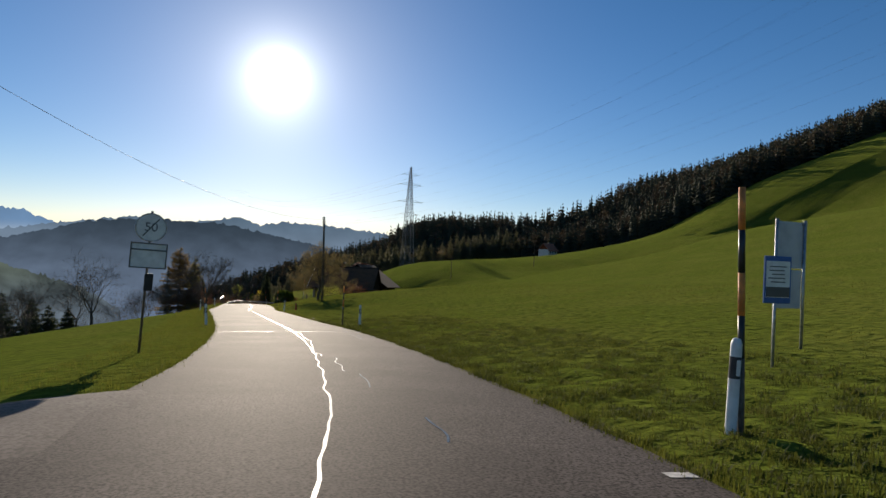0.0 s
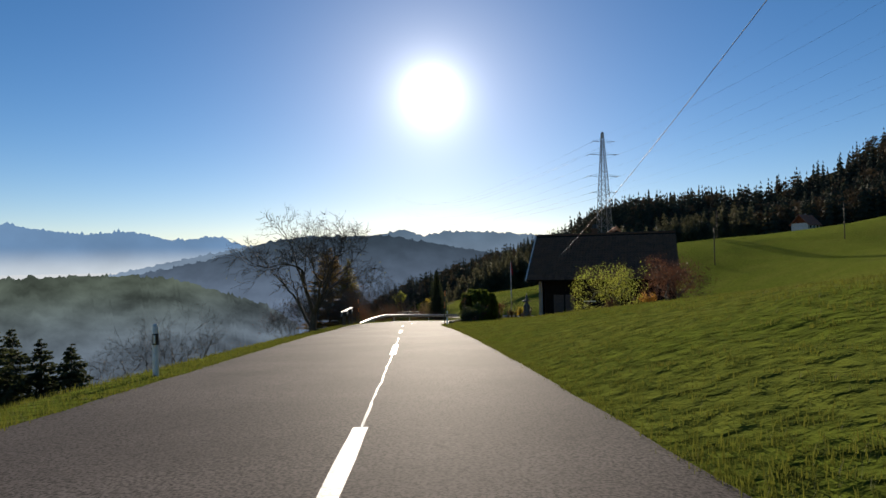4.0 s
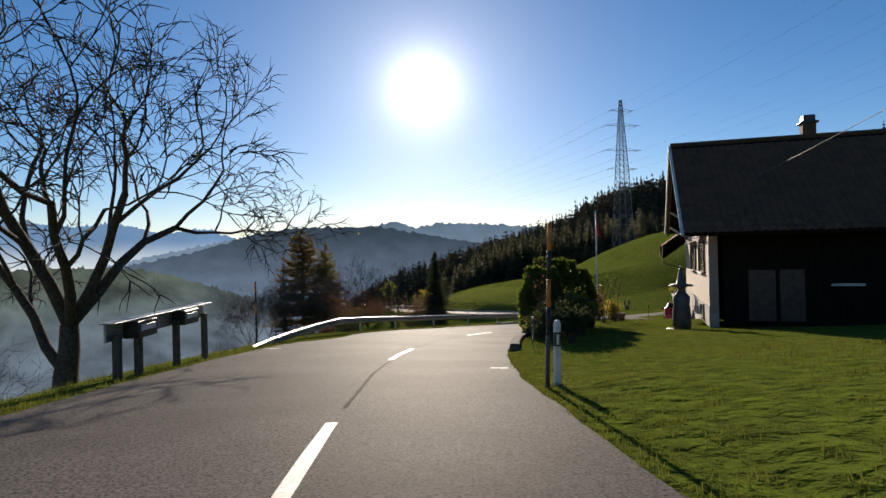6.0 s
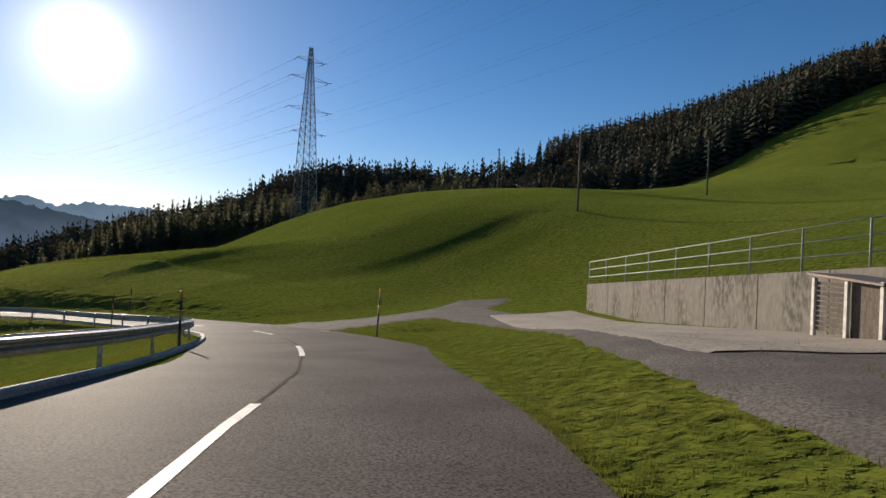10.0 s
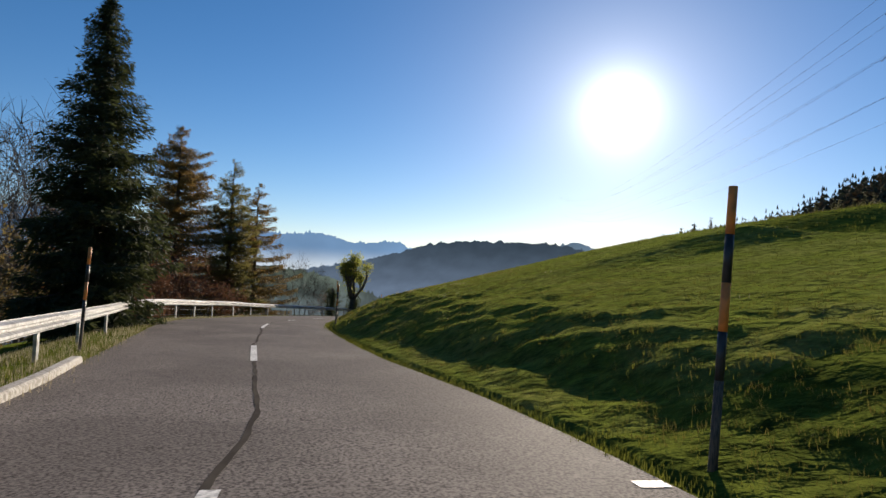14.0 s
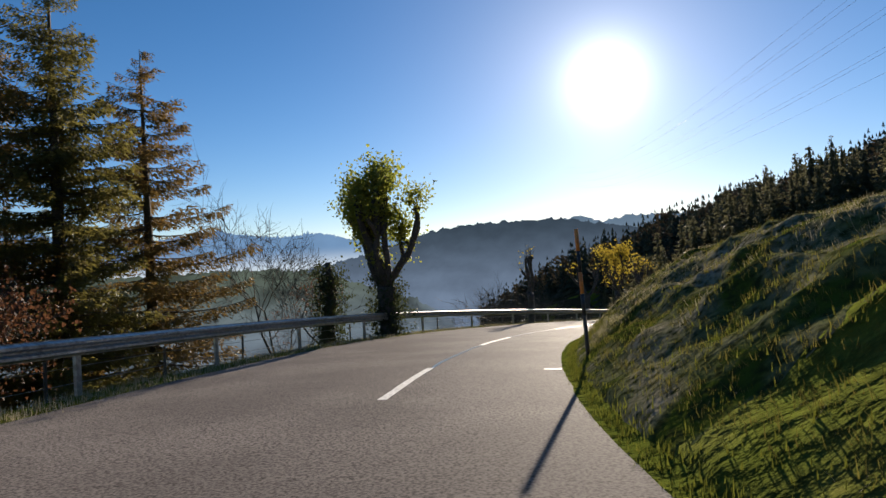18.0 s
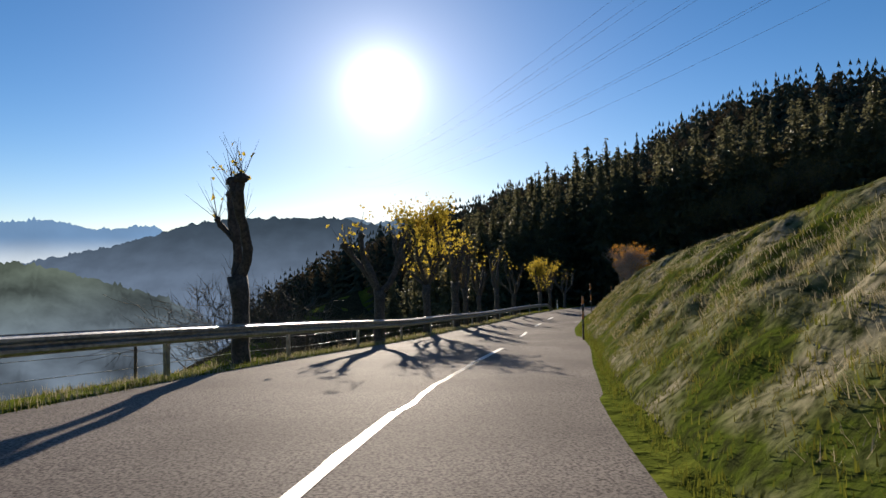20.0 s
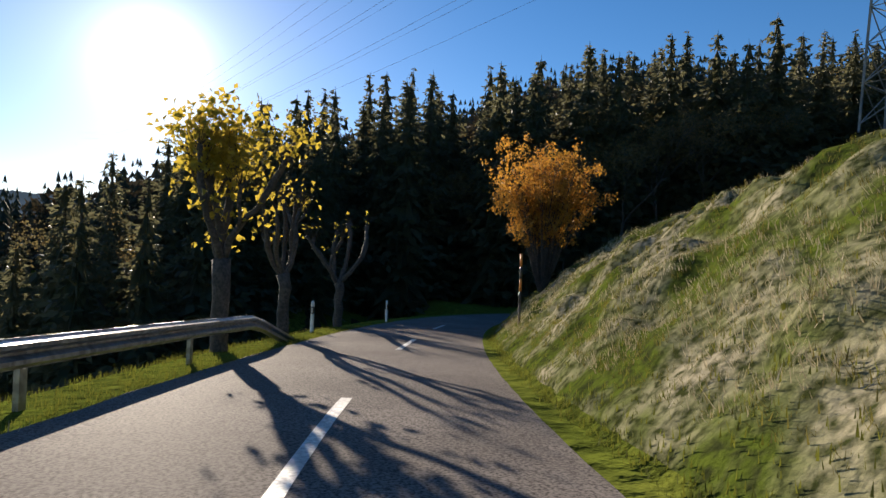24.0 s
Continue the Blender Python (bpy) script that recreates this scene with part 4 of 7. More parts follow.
conifer(wild(-30.5, 273.1), 33, upto(-30.5, 273.1, -6.4), 7.0, "golden larch with open drooping branches", LARCH, "larch", whorls=44, per=4, density=64, droop=0.18, hang=0.5, thin=0.13, spray=0.35, base=0.12, power=0.65, airy=0.22)
conifer(wild(-38.0, 254.6), 34, upto(-38.0, 254.6, -8.1), 2.6, "dark slender spruce among bare trees", NEEDLE, whorls=28, per=8, density=10, spray=0.5)
for x, y, h, r, sd, lf, n in ((-44.1, 250.9, 17, 0.2, 81, None, 0), (-40.2, 246.8, 16, 0.18, 82, None, 0), (-47.1, 256.9, 17, 0.2, 83, LEAF_BROWN, 900), (-32.2, 243.7, 15, 0.18, 84, None, 0), (-14.5, 226.5, 14, .18, 85, None, 0),
                              (-19.4, 232.5, 13, .17, 86, LEAF_BROWN, 900), (-28.3, 283.1, upto(-28.3, 283.1, -15.5), 0.22, 87, None, 0), (-14.4, 308.4, upto(-14.4, 308.4, -22), .2, 88, None, 0), (-11.4, 311.4, upto(-11.4, 311.4, -23), .2, 86, None, 0), (-30.7, 285.7, 8, .15, 89, None, 0), (-30.6, 253.7, 11, .18, 90, LEAF_BROWN, 7000),
                              (-25.2, 248.6, 10, .17, 91, LEAF_BROWN, 7000), (-8.1, 219.9, 12, .16, 92, None, 0), (-36.3, 241.8, 15, .18, 93, None, 0), (-28.3, 240.7, 14, .17, 94, None, 0), (-23.3, 236.6, 13, .16, 96, None, 0), (-36.2, 248.8, 12, .17, 98, LEAF_BROWN, 6000), (-26.5, 258.7, 9, .16, 99, LEAF_BROWN, 5000)):
    bare_tree(wild(x, y, sd * 30), h, r, sd, "bare tree with fine upright twigs below the road" if lf is None else "small tree with the last reddish brown leaves", lf, n, 0.17, 0.4,
              levels=5, kids=(4, 4), spread=0.62, trunk=0.27, shrink=0.74, up=0.35, bark=BARK_GREY)
for x, y, h, sd, lf in ((-27.0, 300.0, 12, 41, LARCH_G),):
    conifer(wild(x, y), sd, h, 3.6, "rounded brownish conifer below the road", lf, "larch", whorls=22, per=7, density=8, droop=0.2, spray=0.5)
# thicket on the slope under the trees
for k, (s, la) in enumerate(((224, 10), (228, 13), (231, 9), (235, 12), (239, 15), (243, 11), (247, 14), (251, 17), (255, 13), (259, 16), (263, 20), (236, 20), (244, 22), (252, 25), (168, 9), (163, 8.5), (173, 8.5), (258, 24), (264, 27), (222, 15))):
    rng = random.Random(700 + k)
    t = thing("thicket_bush", beside(s, float(lerp(s, EDGE_L)) - la + 3.5), "tangled brown bush on the slope below the road", "bush", "bushes below the road")
    wood, tips = Shape(), []
    hb = rng.uniform(3.0, 5.4) if s > 200 else 1.5
    for _ in range(60):
        a, sp = rng.uniform(0, 6.28), rng.uniform(0.1, 0.75)
        e = Vector((math.cos(a) * sp * hb, math.sin(a) * sp * hb, hb * rng.uniform(0.35, 1.0)))
        wood.tube([(0, 0, -0.3), e * 0.5 + Vector((0, 0, 0.1 * hb)), e], [0.02, 0.013, 0.005], 3, cap=False)
        tips += [(e * q, Vector((0, 0, 1))) for q in (0.4, 0.6, 0.8, 1.0)]
    part("stemwork", wood, BARK, t)
    part("foliage", leaf_cards(rng, tips, 2600, 0.16, 0.28), (LEAF_BROWN, LEAF_BROWN, LEAF_APPLE, NEEDLE)[k % 4], t)
# pollarded trees along the rail
bare_off = lambda s: float(lerp(s, EDGE_L)) - 1.0
leafy = pollard(beside(276.7, -7.45, 0, 40), 101, 6.1, 0.34, 7, LEAF_OLIVE, 9000, "stout pollarded tree still carrying yellow-green leaves by the guardrail", 14, 0.34, 0.22)
rng = random.Random(19)
part("ivy", leaf_cards(rng, [(Vector((rng.gauss(0, .36), rng.gauss(0, .36), rng.uniform(-.3, 2.6))), Vector((0, 0, 1))) for _ in range(300)], 3800, 0.12, 0.14), NEEDLE, leafy, "dark ivy round the trunk")
for s, h, sd, arms, r0, n, sp, wd in ((289.4, 4.3, 102, 2, 0.18, 30, 0.45, 0.2), (297.6, 4.1, 103, 3, 0.17, 60, 0.45, 0.26), (303.7, 5.2, 104, 6, 0.17, 1700, 0.42, 0.22), (308.8, 4.9, 105, 3, 0.19, 160, 0.5, 0.2),
                                      (311.1, 4.6, 106, 4, 0.145, 70, 0.48, 0.24), (314.5, 3.7, 107, 4, 0.14, 30, 0.5, 0.28), (320.0, 4.9, 110, 3, 0.16, 30, 0.46, 0.2), (326.6, 4.4, 109, 5, 0.16, 20, 0.42, 0.28),
                                      (337.2, 4.5, 111, 6, 0.16, 1900, 0.42, 0.16), (341.4, 4.2, 113, 5, 0.15, 90, 0.42, 0.28), (347.5, 4.2, 114, 4, 0.15, 40, 0.42, 0.25)):
    pollard(beside(s, bare_off(s), 0, sd * 50), sd, h, r0, arms, LEAF_YELLOW, n,
            "pollarded tree full of yellow leaves behind the guardrail" if n > 500 else "hard pruned bare pollard with knobbly fists behind the guardrail", 12, sp, wd)
# ivy-grown stump beside the leafy one
t = thing("ivy_stump", wild(-16.5, 268.5), "broken trunk overgrown with dark ivy", "tree stump")
part("trunk", Shape().tube([(0, 0, -1), (0.1, 0, 1.5), (0.3, 0.1, 3.2), (0.2, 0, 4.6)], [0.35, 0.3, 0.25, 0.12], 8), BARK, t, smooth=True)
rng = random.Random(9)
part("ivy", leaf_cards(rng, [(Vector((rng.gauss(0.15, .35), rng.gauss(0, .35), rng.uniform(0, 4.4))), Vector((0, 0, 1))) for _ in range(300)], 4200, 0.13, 0.22), NEEDLE, t, "dark green ivy")
bare_tree(wild(-18.4, 271.5), 6.5, 0.15, 95, "thin tree with small dry leaves beside the road", LEAF_BROWN, 700, 0.09, 0.2, levels=5, kids=(3, 3), spread=0.7, trunk=0.25, up=0.25)
# shrubs on the bank
TWIG_PALE = mat("pale_twigs", (0.26, 0.22, 0.19), 0.9, spots=(0.18, 0.15, 0.13), scale=4, spec=0.2)
for s, lat, h, sd, lf, n, lab in ((309.5, 4.2, 2.2, 121, LEAF_BROWN, 6, "bare bushy shrub on the bank"), (326.5, 4.3, 2.1, 122, LEAF_BROWN, 20, "bare upright shrub on the bank")):
    t = thing("shrub", beside(s, lat), lab, "shrub")
    rng = random.Random(sd)
    wood, tips = Shape(), []
    for _ in range(46):
        a, sp = rng.uniform(0, 6.28), rng.uniform(0.05, 0.75 if sd == 121 else 0.35)
        e = Vector((math.cos(a) * sp * h * 0.8, math.sin(a) * sp * h * 0.8, h * rng.uniform(0.6, 1.0) * (1 - 0.25 * sp)))
        mid = e * 0.5 + Vector((0, 0, 0.12 * h))
        wood.tube([(0, 0, -0.1), mid, e], [0.014, 0.009, 0.003], 3, cap=False)
        for _ in range(16):
            q = mid.lerp(e, rng.random())
            f_ = q + Vector((rng.uniform(-.45, .45), rng.uniform(-.45, .45), rng.uniform(.05, .45)))
            wood.tube([q, f_], [0.006, 0.002], 3, cap=False)
            tips.append((f_, Vector((0, 0, 1))))
    part("stemwork", wood, TWIG_PALE, t)
    part("foliage", leaf_cards(rng, tips, n * 6, 0.07, 0.08), lf, t)


# ---------------------------------------------------------------- the woods
def wood_variant(seed, h, w, leaf, wh, per, dens, sp):
    rng = random.Random(seed)
    tr, li, ne = conifer_shapes(rng, h, w, wh, per, dens, droop=0.38, spray=sp, base=0.05, power=0.92, twigs=False)
    return tr, ne


def tiers(rng, h, w, rings, pts):
    """A spruce of drooping ragged skirts, one below the other."""
    sh = Shape()
    for k in range(rings):
        u = k / rings
        z0, r = h * (1 - 0.96 * u ** 0.9), w * (0.10 + 0.90 * u ** 0.95) * rng.uniform(0.85, 1.15)
        drop = h * (0.10 + 0.07 * u)
        o = len(sh.v)
        sh.v.append((rng.uniform(-.1, .1), rng.uniform(-.1, .1), z0))
        a0 = rng.random() * 6.28
        for i in range(2 * pts):
            a = a0 + math.pi * i / pts + rng.uniform(-.12, .12)
            q = r * (rng.uniform(0.8, 1.25) if i % 2 else rng.uniform(0.35, 0.6))
            sh.v.append((math.cos(a) * q, math.sin(a) * q, z0 - drop * (1.1 if i % 2 else 0.75) * rng.uniform(0.8, 1.1)))
        sh.f += [(o, o + 1 + i, o + 1 + (i + 1) % (2 * pts)) for i in range(2 * pts)]
    return sh


near_trees = []
for k in range(4):
    h = (21, 24, 19, 26)[k]
    t = thing("forest_spruce", pose(0, 0, -200), "dark tall spruce at the edge of the wood", "conifer", "spruces at the wood's edge")
    tr, ne = wood_variant(300 + k, h, 4.5, NEEDLE, 26, 8, 3.4, 1.0)
    core = tiers(random.Random(310 + k), h * 0.98, 3.7, 15, 8)
    ne.add(core.v, core.f)
    part("trunk", tr, BARK, t)
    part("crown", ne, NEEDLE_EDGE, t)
    near_trees.append(t)
decid = []
for k in range(3):
    decid.append(bare_tree(pose(0, 0, -200), 16, 0.2, 330 + k, "brownish half-bare tree at the edge of the wood", LEAF_APPLE, 2600, 0.22, 0.5, "forest_tree",
                           levels=4, kids=(3, 3), spread=0.6, trunk=0.35, shrink=0.72, up=0.35, bark=BARK_GREY))
rng = random.Random(77)
spots = []
# the wood's front runs from the valley over the road to the hill; its tops rise with the slope
FRONT = [(-60, 470), (-30, 440), (-10, 402), (-3, 375), (1, 361), (8, 356), (15, 362), (22, 371), (30, 376), (42, 376), (55, 368), (70, 362), (88, 358), (110, 351), (135, 347), (150, 342), (165, 338), (180, 330), (200, 310), (216, 295), (240, 286), (280, 280), (330, 268), (400, 240), (500, 200), (800, 120)]
TOPS = [(-30, -44), (-10, -35), (1, -23), (8, -19.5), (15, -14.5), (22, -10), (32, -5.5), (40, -2), (55, 0.5), (65, 2), (80, 5.5), (110, 10), (160, 22)]
front = lambda x: float(lerp(x, FRONT)) + 5 * noise.noise(Vector((x * 0.06, 1, 0)))
for i in range(900):
    x = rng.uniform(-30, 150)
    dpt = rng.random() ** 1.3 * 30
    y = front(x) + dpt
    if all((x - p) ** 2 + (y - q) ** 2 > 14.0 for p, q, _ in spots):
        spots.append((x, y, dpt))
spots.sort(key=lambda p: p[2])
used = set()
for i, (x, y, dpt) in enumerate(spots[:190]):
    k = rng.randrange(9)
    h = float(lerp(x, TOPS)) + 0.15 * dpt + rng.uniform(-4.0, 1.0) - gz(x, y)
    if h < 6:
        continue
    src = decid[k % 3] if k >= 7 else near_trees[k % 4]
    full = 25 if k >= 7 else (21, 24, 19, 26)[k % 4]
    m = wild(x, y, rng.uniform(0, 360), 0.2) @ Matrix.Diagonal((*(2 * [max(0.6, 1.12 * (h / full) ** 0.6)]), h / full, 1))
    if src not in used:
        used.add(src)
        src.matrix_basis = m
    else:
        c = copy_thing(src, m)
        c.matrix_basis = m


def broadleaf(rng, h, w, n):
    """A loose domed crown of leaf clumps on a thin stem."""
    sh = Shape()
    sh.add([(-0.2, 0, 0), (0.2, 0, 0), (0, 0, h * 0.6)], [(0, 1, 2)])
    for _ in range(n):
        a, q, u = rng.uniform(0, 6.28), rng.random() ** 0.4, rng.uniform(-0.9, 1)
        c = Vector((math.cos(a) * w * q * math.sqrt(1 - u * u), math.sin(a) * w * q * math.sqrt(1 - u * u), h * (0.62 + 0.38 * u)))
        e = [c + Vector([rng.gauss(0, 0.75) for _ in range(3)]) for _ in range(3)]
        sh.add(e, [(0, 1, 2)])
    return sh


def forest(name, label, places, seed, hmin, hmax, leaf=NEEDLE, leafy=False):
    """Far woods in one mesh: spruces of ragged skirts, or loose broadleaf crowns."""
    rng = random.Random(seed)
    base = []
    for k in range(8):
        ne = broadleaf(rng, 17.0, rng.uniform(3.6, 5.0), 110) if leafy else tiers(rng, 20.0, rng.uniform(4.6, 6.2), 9, 7)
        base.append((np.array(ne.v), np.array(ne.f)))
    V, F, o = [], [], 0
    for x, y in places:
        v, f = base[rng.randrange(8)]
        a, s = rng.uniform(0, 6.28), rng.uniform(hmin, hmax) / 20 * (0.8 if x < 95 else 1.0)
        c, sn = math.cos(a), math.sin(a)
        z = gz(x, y)
        w = v * s
        V.append(np.stack([w[:, 0] * c - w[:, 1] * sn + x, w[:, 0] * sn + w[:, 1] * c + y, w[:, 2] + z], 1))
        F.append(f + o)
        o += len(v)
    V, F = np.concatenate(V), np.concatenate(F)
    me = bpy.data.meshes.new(name)
    me.vertices.add(len(V))
    me.vertices.foreach_set("co", V.ravel())
    me.loops.add(F.size)
    me.loops.foreach_set("vertex_index", F.ravel())
    me.polygons.add(len(F))
    me.polygons.foreach_set("loop_start", np.arange(0, F.size, 3))
    me.update(calc_edges=True)
    me.materials.append(leaf)
    return tagged(new(name, me), label, "forest", kind="stuff")


LEAF_WOOD = leaf_mat("autumn_wood_leaves", (0.075, 0.055, 0.035), (0.055, 0.05, 0.028), (0.08, 0.06, 0.035), 0.15, 0.9)
rng = random.Random(78)
places = []
while len(places) < 6500:
    x = rng.uniform(-60, 760)
    y = front(x) + (24 if x < 150 else 0) + rng.random() ** 1.2 * (150 if x < 300 else 220)
    places.append((x, y))
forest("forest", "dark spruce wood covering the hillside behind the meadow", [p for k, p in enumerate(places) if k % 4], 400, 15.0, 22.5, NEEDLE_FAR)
forest("autumn_wood", "brownish autumn broadleaf trees among the spruces", places[::4], 401, 15.0, 21.0, LEAF_WOOD, True)

# the wood's floor; the shade under the trees is put into its dark colour
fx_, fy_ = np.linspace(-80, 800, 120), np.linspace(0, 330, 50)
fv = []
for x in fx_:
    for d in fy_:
        # for x below 32 it starts ahead of the trees and darkens open ground
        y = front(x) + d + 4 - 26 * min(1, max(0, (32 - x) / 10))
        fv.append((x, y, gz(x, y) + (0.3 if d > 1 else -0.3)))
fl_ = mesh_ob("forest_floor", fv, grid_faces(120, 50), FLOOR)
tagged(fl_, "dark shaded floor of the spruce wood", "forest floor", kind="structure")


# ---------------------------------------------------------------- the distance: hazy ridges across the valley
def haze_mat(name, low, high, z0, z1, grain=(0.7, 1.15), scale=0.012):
    """Far land; sunlit haze is put into its glow, thicker towards the valley floor."""
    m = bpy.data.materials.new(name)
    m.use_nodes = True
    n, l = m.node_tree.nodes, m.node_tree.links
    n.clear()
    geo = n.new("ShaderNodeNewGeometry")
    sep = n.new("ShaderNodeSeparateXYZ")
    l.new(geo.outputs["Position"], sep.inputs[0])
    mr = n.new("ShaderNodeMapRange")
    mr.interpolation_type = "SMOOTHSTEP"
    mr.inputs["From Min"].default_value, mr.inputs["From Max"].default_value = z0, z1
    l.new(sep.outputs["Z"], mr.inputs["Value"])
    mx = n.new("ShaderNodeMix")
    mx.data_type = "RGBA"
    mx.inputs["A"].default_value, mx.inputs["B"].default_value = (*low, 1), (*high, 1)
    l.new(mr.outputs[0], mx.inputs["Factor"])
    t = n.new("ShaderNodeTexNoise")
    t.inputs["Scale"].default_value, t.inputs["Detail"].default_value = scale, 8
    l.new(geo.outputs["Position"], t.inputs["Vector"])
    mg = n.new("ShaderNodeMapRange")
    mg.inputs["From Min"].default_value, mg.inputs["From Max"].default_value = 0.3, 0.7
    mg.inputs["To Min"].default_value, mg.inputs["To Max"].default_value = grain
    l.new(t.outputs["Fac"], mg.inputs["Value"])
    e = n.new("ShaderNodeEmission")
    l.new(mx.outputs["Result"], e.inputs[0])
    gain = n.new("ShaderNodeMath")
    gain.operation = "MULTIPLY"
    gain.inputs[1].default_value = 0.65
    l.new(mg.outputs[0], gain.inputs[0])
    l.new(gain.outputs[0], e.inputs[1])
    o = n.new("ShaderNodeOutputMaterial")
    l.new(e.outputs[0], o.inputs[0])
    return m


def ridge(name, label, dist, azs, elev, material, base=-260, jag=0.0, seed=0, depth=500, n=420):
    """A long hill: its crest stands at the given heights in degrees over the bearings, seen from the road's middle."""
    eye = Vector((0, 150, -11))
    vs = []
    for i in range(n):
        az = azs[0] + (azs[1] - azs[0]) * i / (n - 1)
        el = float(np.interp(az, [a for a, _ in elev], [e for _, e in elev]))
        d = Vector((-math.sin(radians(az)), math.cos(radians(az)), 0))
        top = eye.z + dist * math.tan(radians(el)) + jag * (abs(noise.noise(Vector((az * 9.0, seed, 0)))) + 0.5 * abs(noise.noise(Vector((az * 31.0, seed, 0)))) + 0.5 * noise.noise(Vector((az * 1.3, seed, 0))))
        p = eye + d * dist
        f_ = eye + d * (dist - depth)
        g = eye + d * (dist + depth)
        vs += [(f_.x, f_.y, base), (p.x * .6 + f_.x * .4, p.y * .6 + f_.y * .4, base + (top - base) * 0.62), (p.x, p.y, top), (g.x, g.y, base)]
    ob = mesh_ob(name, vs, grid_faces(n, 4), material)
    ob.visible_shadow = False
    return tagged(ob, label, "mountain", kind="structure")


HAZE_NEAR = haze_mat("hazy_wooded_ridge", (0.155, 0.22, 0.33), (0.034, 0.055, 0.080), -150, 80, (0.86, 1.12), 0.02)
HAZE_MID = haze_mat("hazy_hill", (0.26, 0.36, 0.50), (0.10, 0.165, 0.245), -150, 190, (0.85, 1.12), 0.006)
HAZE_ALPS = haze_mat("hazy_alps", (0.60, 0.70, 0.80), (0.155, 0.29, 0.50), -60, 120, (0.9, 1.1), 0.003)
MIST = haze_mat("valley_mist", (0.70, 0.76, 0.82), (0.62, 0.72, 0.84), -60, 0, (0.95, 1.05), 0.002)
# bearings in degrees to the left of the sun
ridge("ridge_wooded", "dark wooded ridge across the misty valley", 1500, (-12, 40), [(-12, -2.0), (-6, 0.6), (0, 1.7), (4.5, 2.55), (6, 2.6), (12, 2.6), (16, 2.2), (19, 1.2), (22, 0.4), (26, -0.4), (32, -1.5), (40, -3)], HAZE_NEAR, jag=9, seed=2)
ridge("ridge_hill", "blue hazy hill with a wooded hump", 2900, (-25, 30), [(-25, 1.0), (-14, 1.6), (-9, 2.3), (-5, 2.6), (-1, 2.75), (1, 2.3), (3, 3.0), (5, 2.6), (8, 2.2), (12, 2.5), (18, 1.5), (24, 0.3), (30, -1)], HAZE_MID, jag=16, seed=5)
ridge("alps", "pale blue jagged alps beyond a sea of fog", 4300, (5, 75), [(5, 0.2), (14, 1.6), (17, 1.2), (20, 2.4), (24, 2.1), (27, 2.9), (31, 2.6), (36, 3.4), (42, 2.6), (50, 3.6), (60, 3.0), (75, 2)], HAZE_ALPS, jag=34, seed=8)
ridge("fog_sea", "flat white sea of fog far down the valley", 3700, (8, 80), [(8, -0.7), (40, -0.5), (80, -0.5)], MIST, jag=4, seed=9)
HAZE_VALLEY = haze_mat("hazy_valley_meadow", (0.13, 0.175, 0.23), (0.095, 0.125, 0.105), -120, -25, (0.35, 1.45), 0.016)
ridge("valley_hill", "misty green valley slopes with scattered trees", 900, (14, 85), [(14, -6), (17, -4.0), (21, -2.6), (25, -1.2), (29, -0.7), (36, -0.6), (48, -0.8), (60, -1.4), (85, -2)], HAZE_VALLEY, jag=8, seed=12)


# ---------------------------------------------------------------- signs, posts and poles along the road
for s, lat, lean in ((5.5, 3.9, 2), (28.6, 3.3, 0), (58.2, 2.45, 2), (114.2, 1.85, 1), (31.0, -3.6, -3), (61.3, -5.0, 0), (82.0, -5.1, 0), (343.8, -3.8, 0), (353.0, -3.3, 0)):
    delineator(beside(s, lat), lean)
for s, lat, h, lean in ((5.5, 4.02, 2.55, -2), (29.8, 2.7, 2.0, 0), (43.1, -4.1, 1.9, 0), (70.4, 2.1, 2.0, 2), (113.9, 1.65, 2.5, 2), (124.3, -7.4, 2.2, 0), (154.2, -5.5, 2.0, 0), (177.5, -4.1, 1.6, 0),
                        (182.0, 2.9, 1.9, 2.5), (200.5, -3.6, 2.1, 2), (210.8, 2.8, 2.15, 3), (221.0, -4.4, 2.2, 2), (231.2, 1.7, 1.6, 2), (240.4, 1.55, 2.2, -2), (264.4, 1.6, 2.2, -2), (317.2, 2.24, 2.1, -2),
                        (340.6, 2.5, 1.9, 0), (298.0, 1.6, 1.5, 0)):
    snow_pole(beside(s, lat), h, lean)

# speed limit sign at the village's end
t = thing("speed_sign", pose(-2.95, 16.0, gz(-2.95, 16.0), 0, 2.5, 14), "round white end of fifty sign over a pale plate", "road sign")
part("pole", Shape().tube([(0, 0.05, -0.3), (0, 0.05, 3.45)], 0.03, 10), STEEL_DARK, t, smooth=True)
disc = part("disc", Shape().tube([(0, 0.01, 3.05), (0, -0.015, 3.05)], 0.33, 32), SIGN_FACE, t, "round sign face, off-white")
part("rim", Shape().tube([(0.335 * math.cos(a), -0.005, 3.05 + 0.335 * math.sin(a)) for a in np.linspace(0, 2 * math.pi, 33)], 0.018, 6), ZINC, disc, "shiny edge")
part("bar", Shape().box((0, -0.019, 3.05), (0.028, 0.006, 0.56), tilt=(0, 38, 0)), SIGN_GREY, disc, "slanting cancel bar")
fc = bpy.data.curves.new("numerals", "FONT")
fc.body, fc.size, fc.extrude, fc.align_x, fc.align_y = "50", 0.30, 0.002, "CENTER", "CENTER"
fc.materials.append(SIGN_GREY)
num = new("numerals", fc)
num.matrix_basis = pose(0, -0.022, 3.05, 90, 0, 0)
num.parent = disc
plate = part("plate", Shape().box((0, 0.0, 2.36), (0.80, 0.03, 0.60), bevel=0.01), SIGN_FACE, t, "blank place plate with a dark frame")
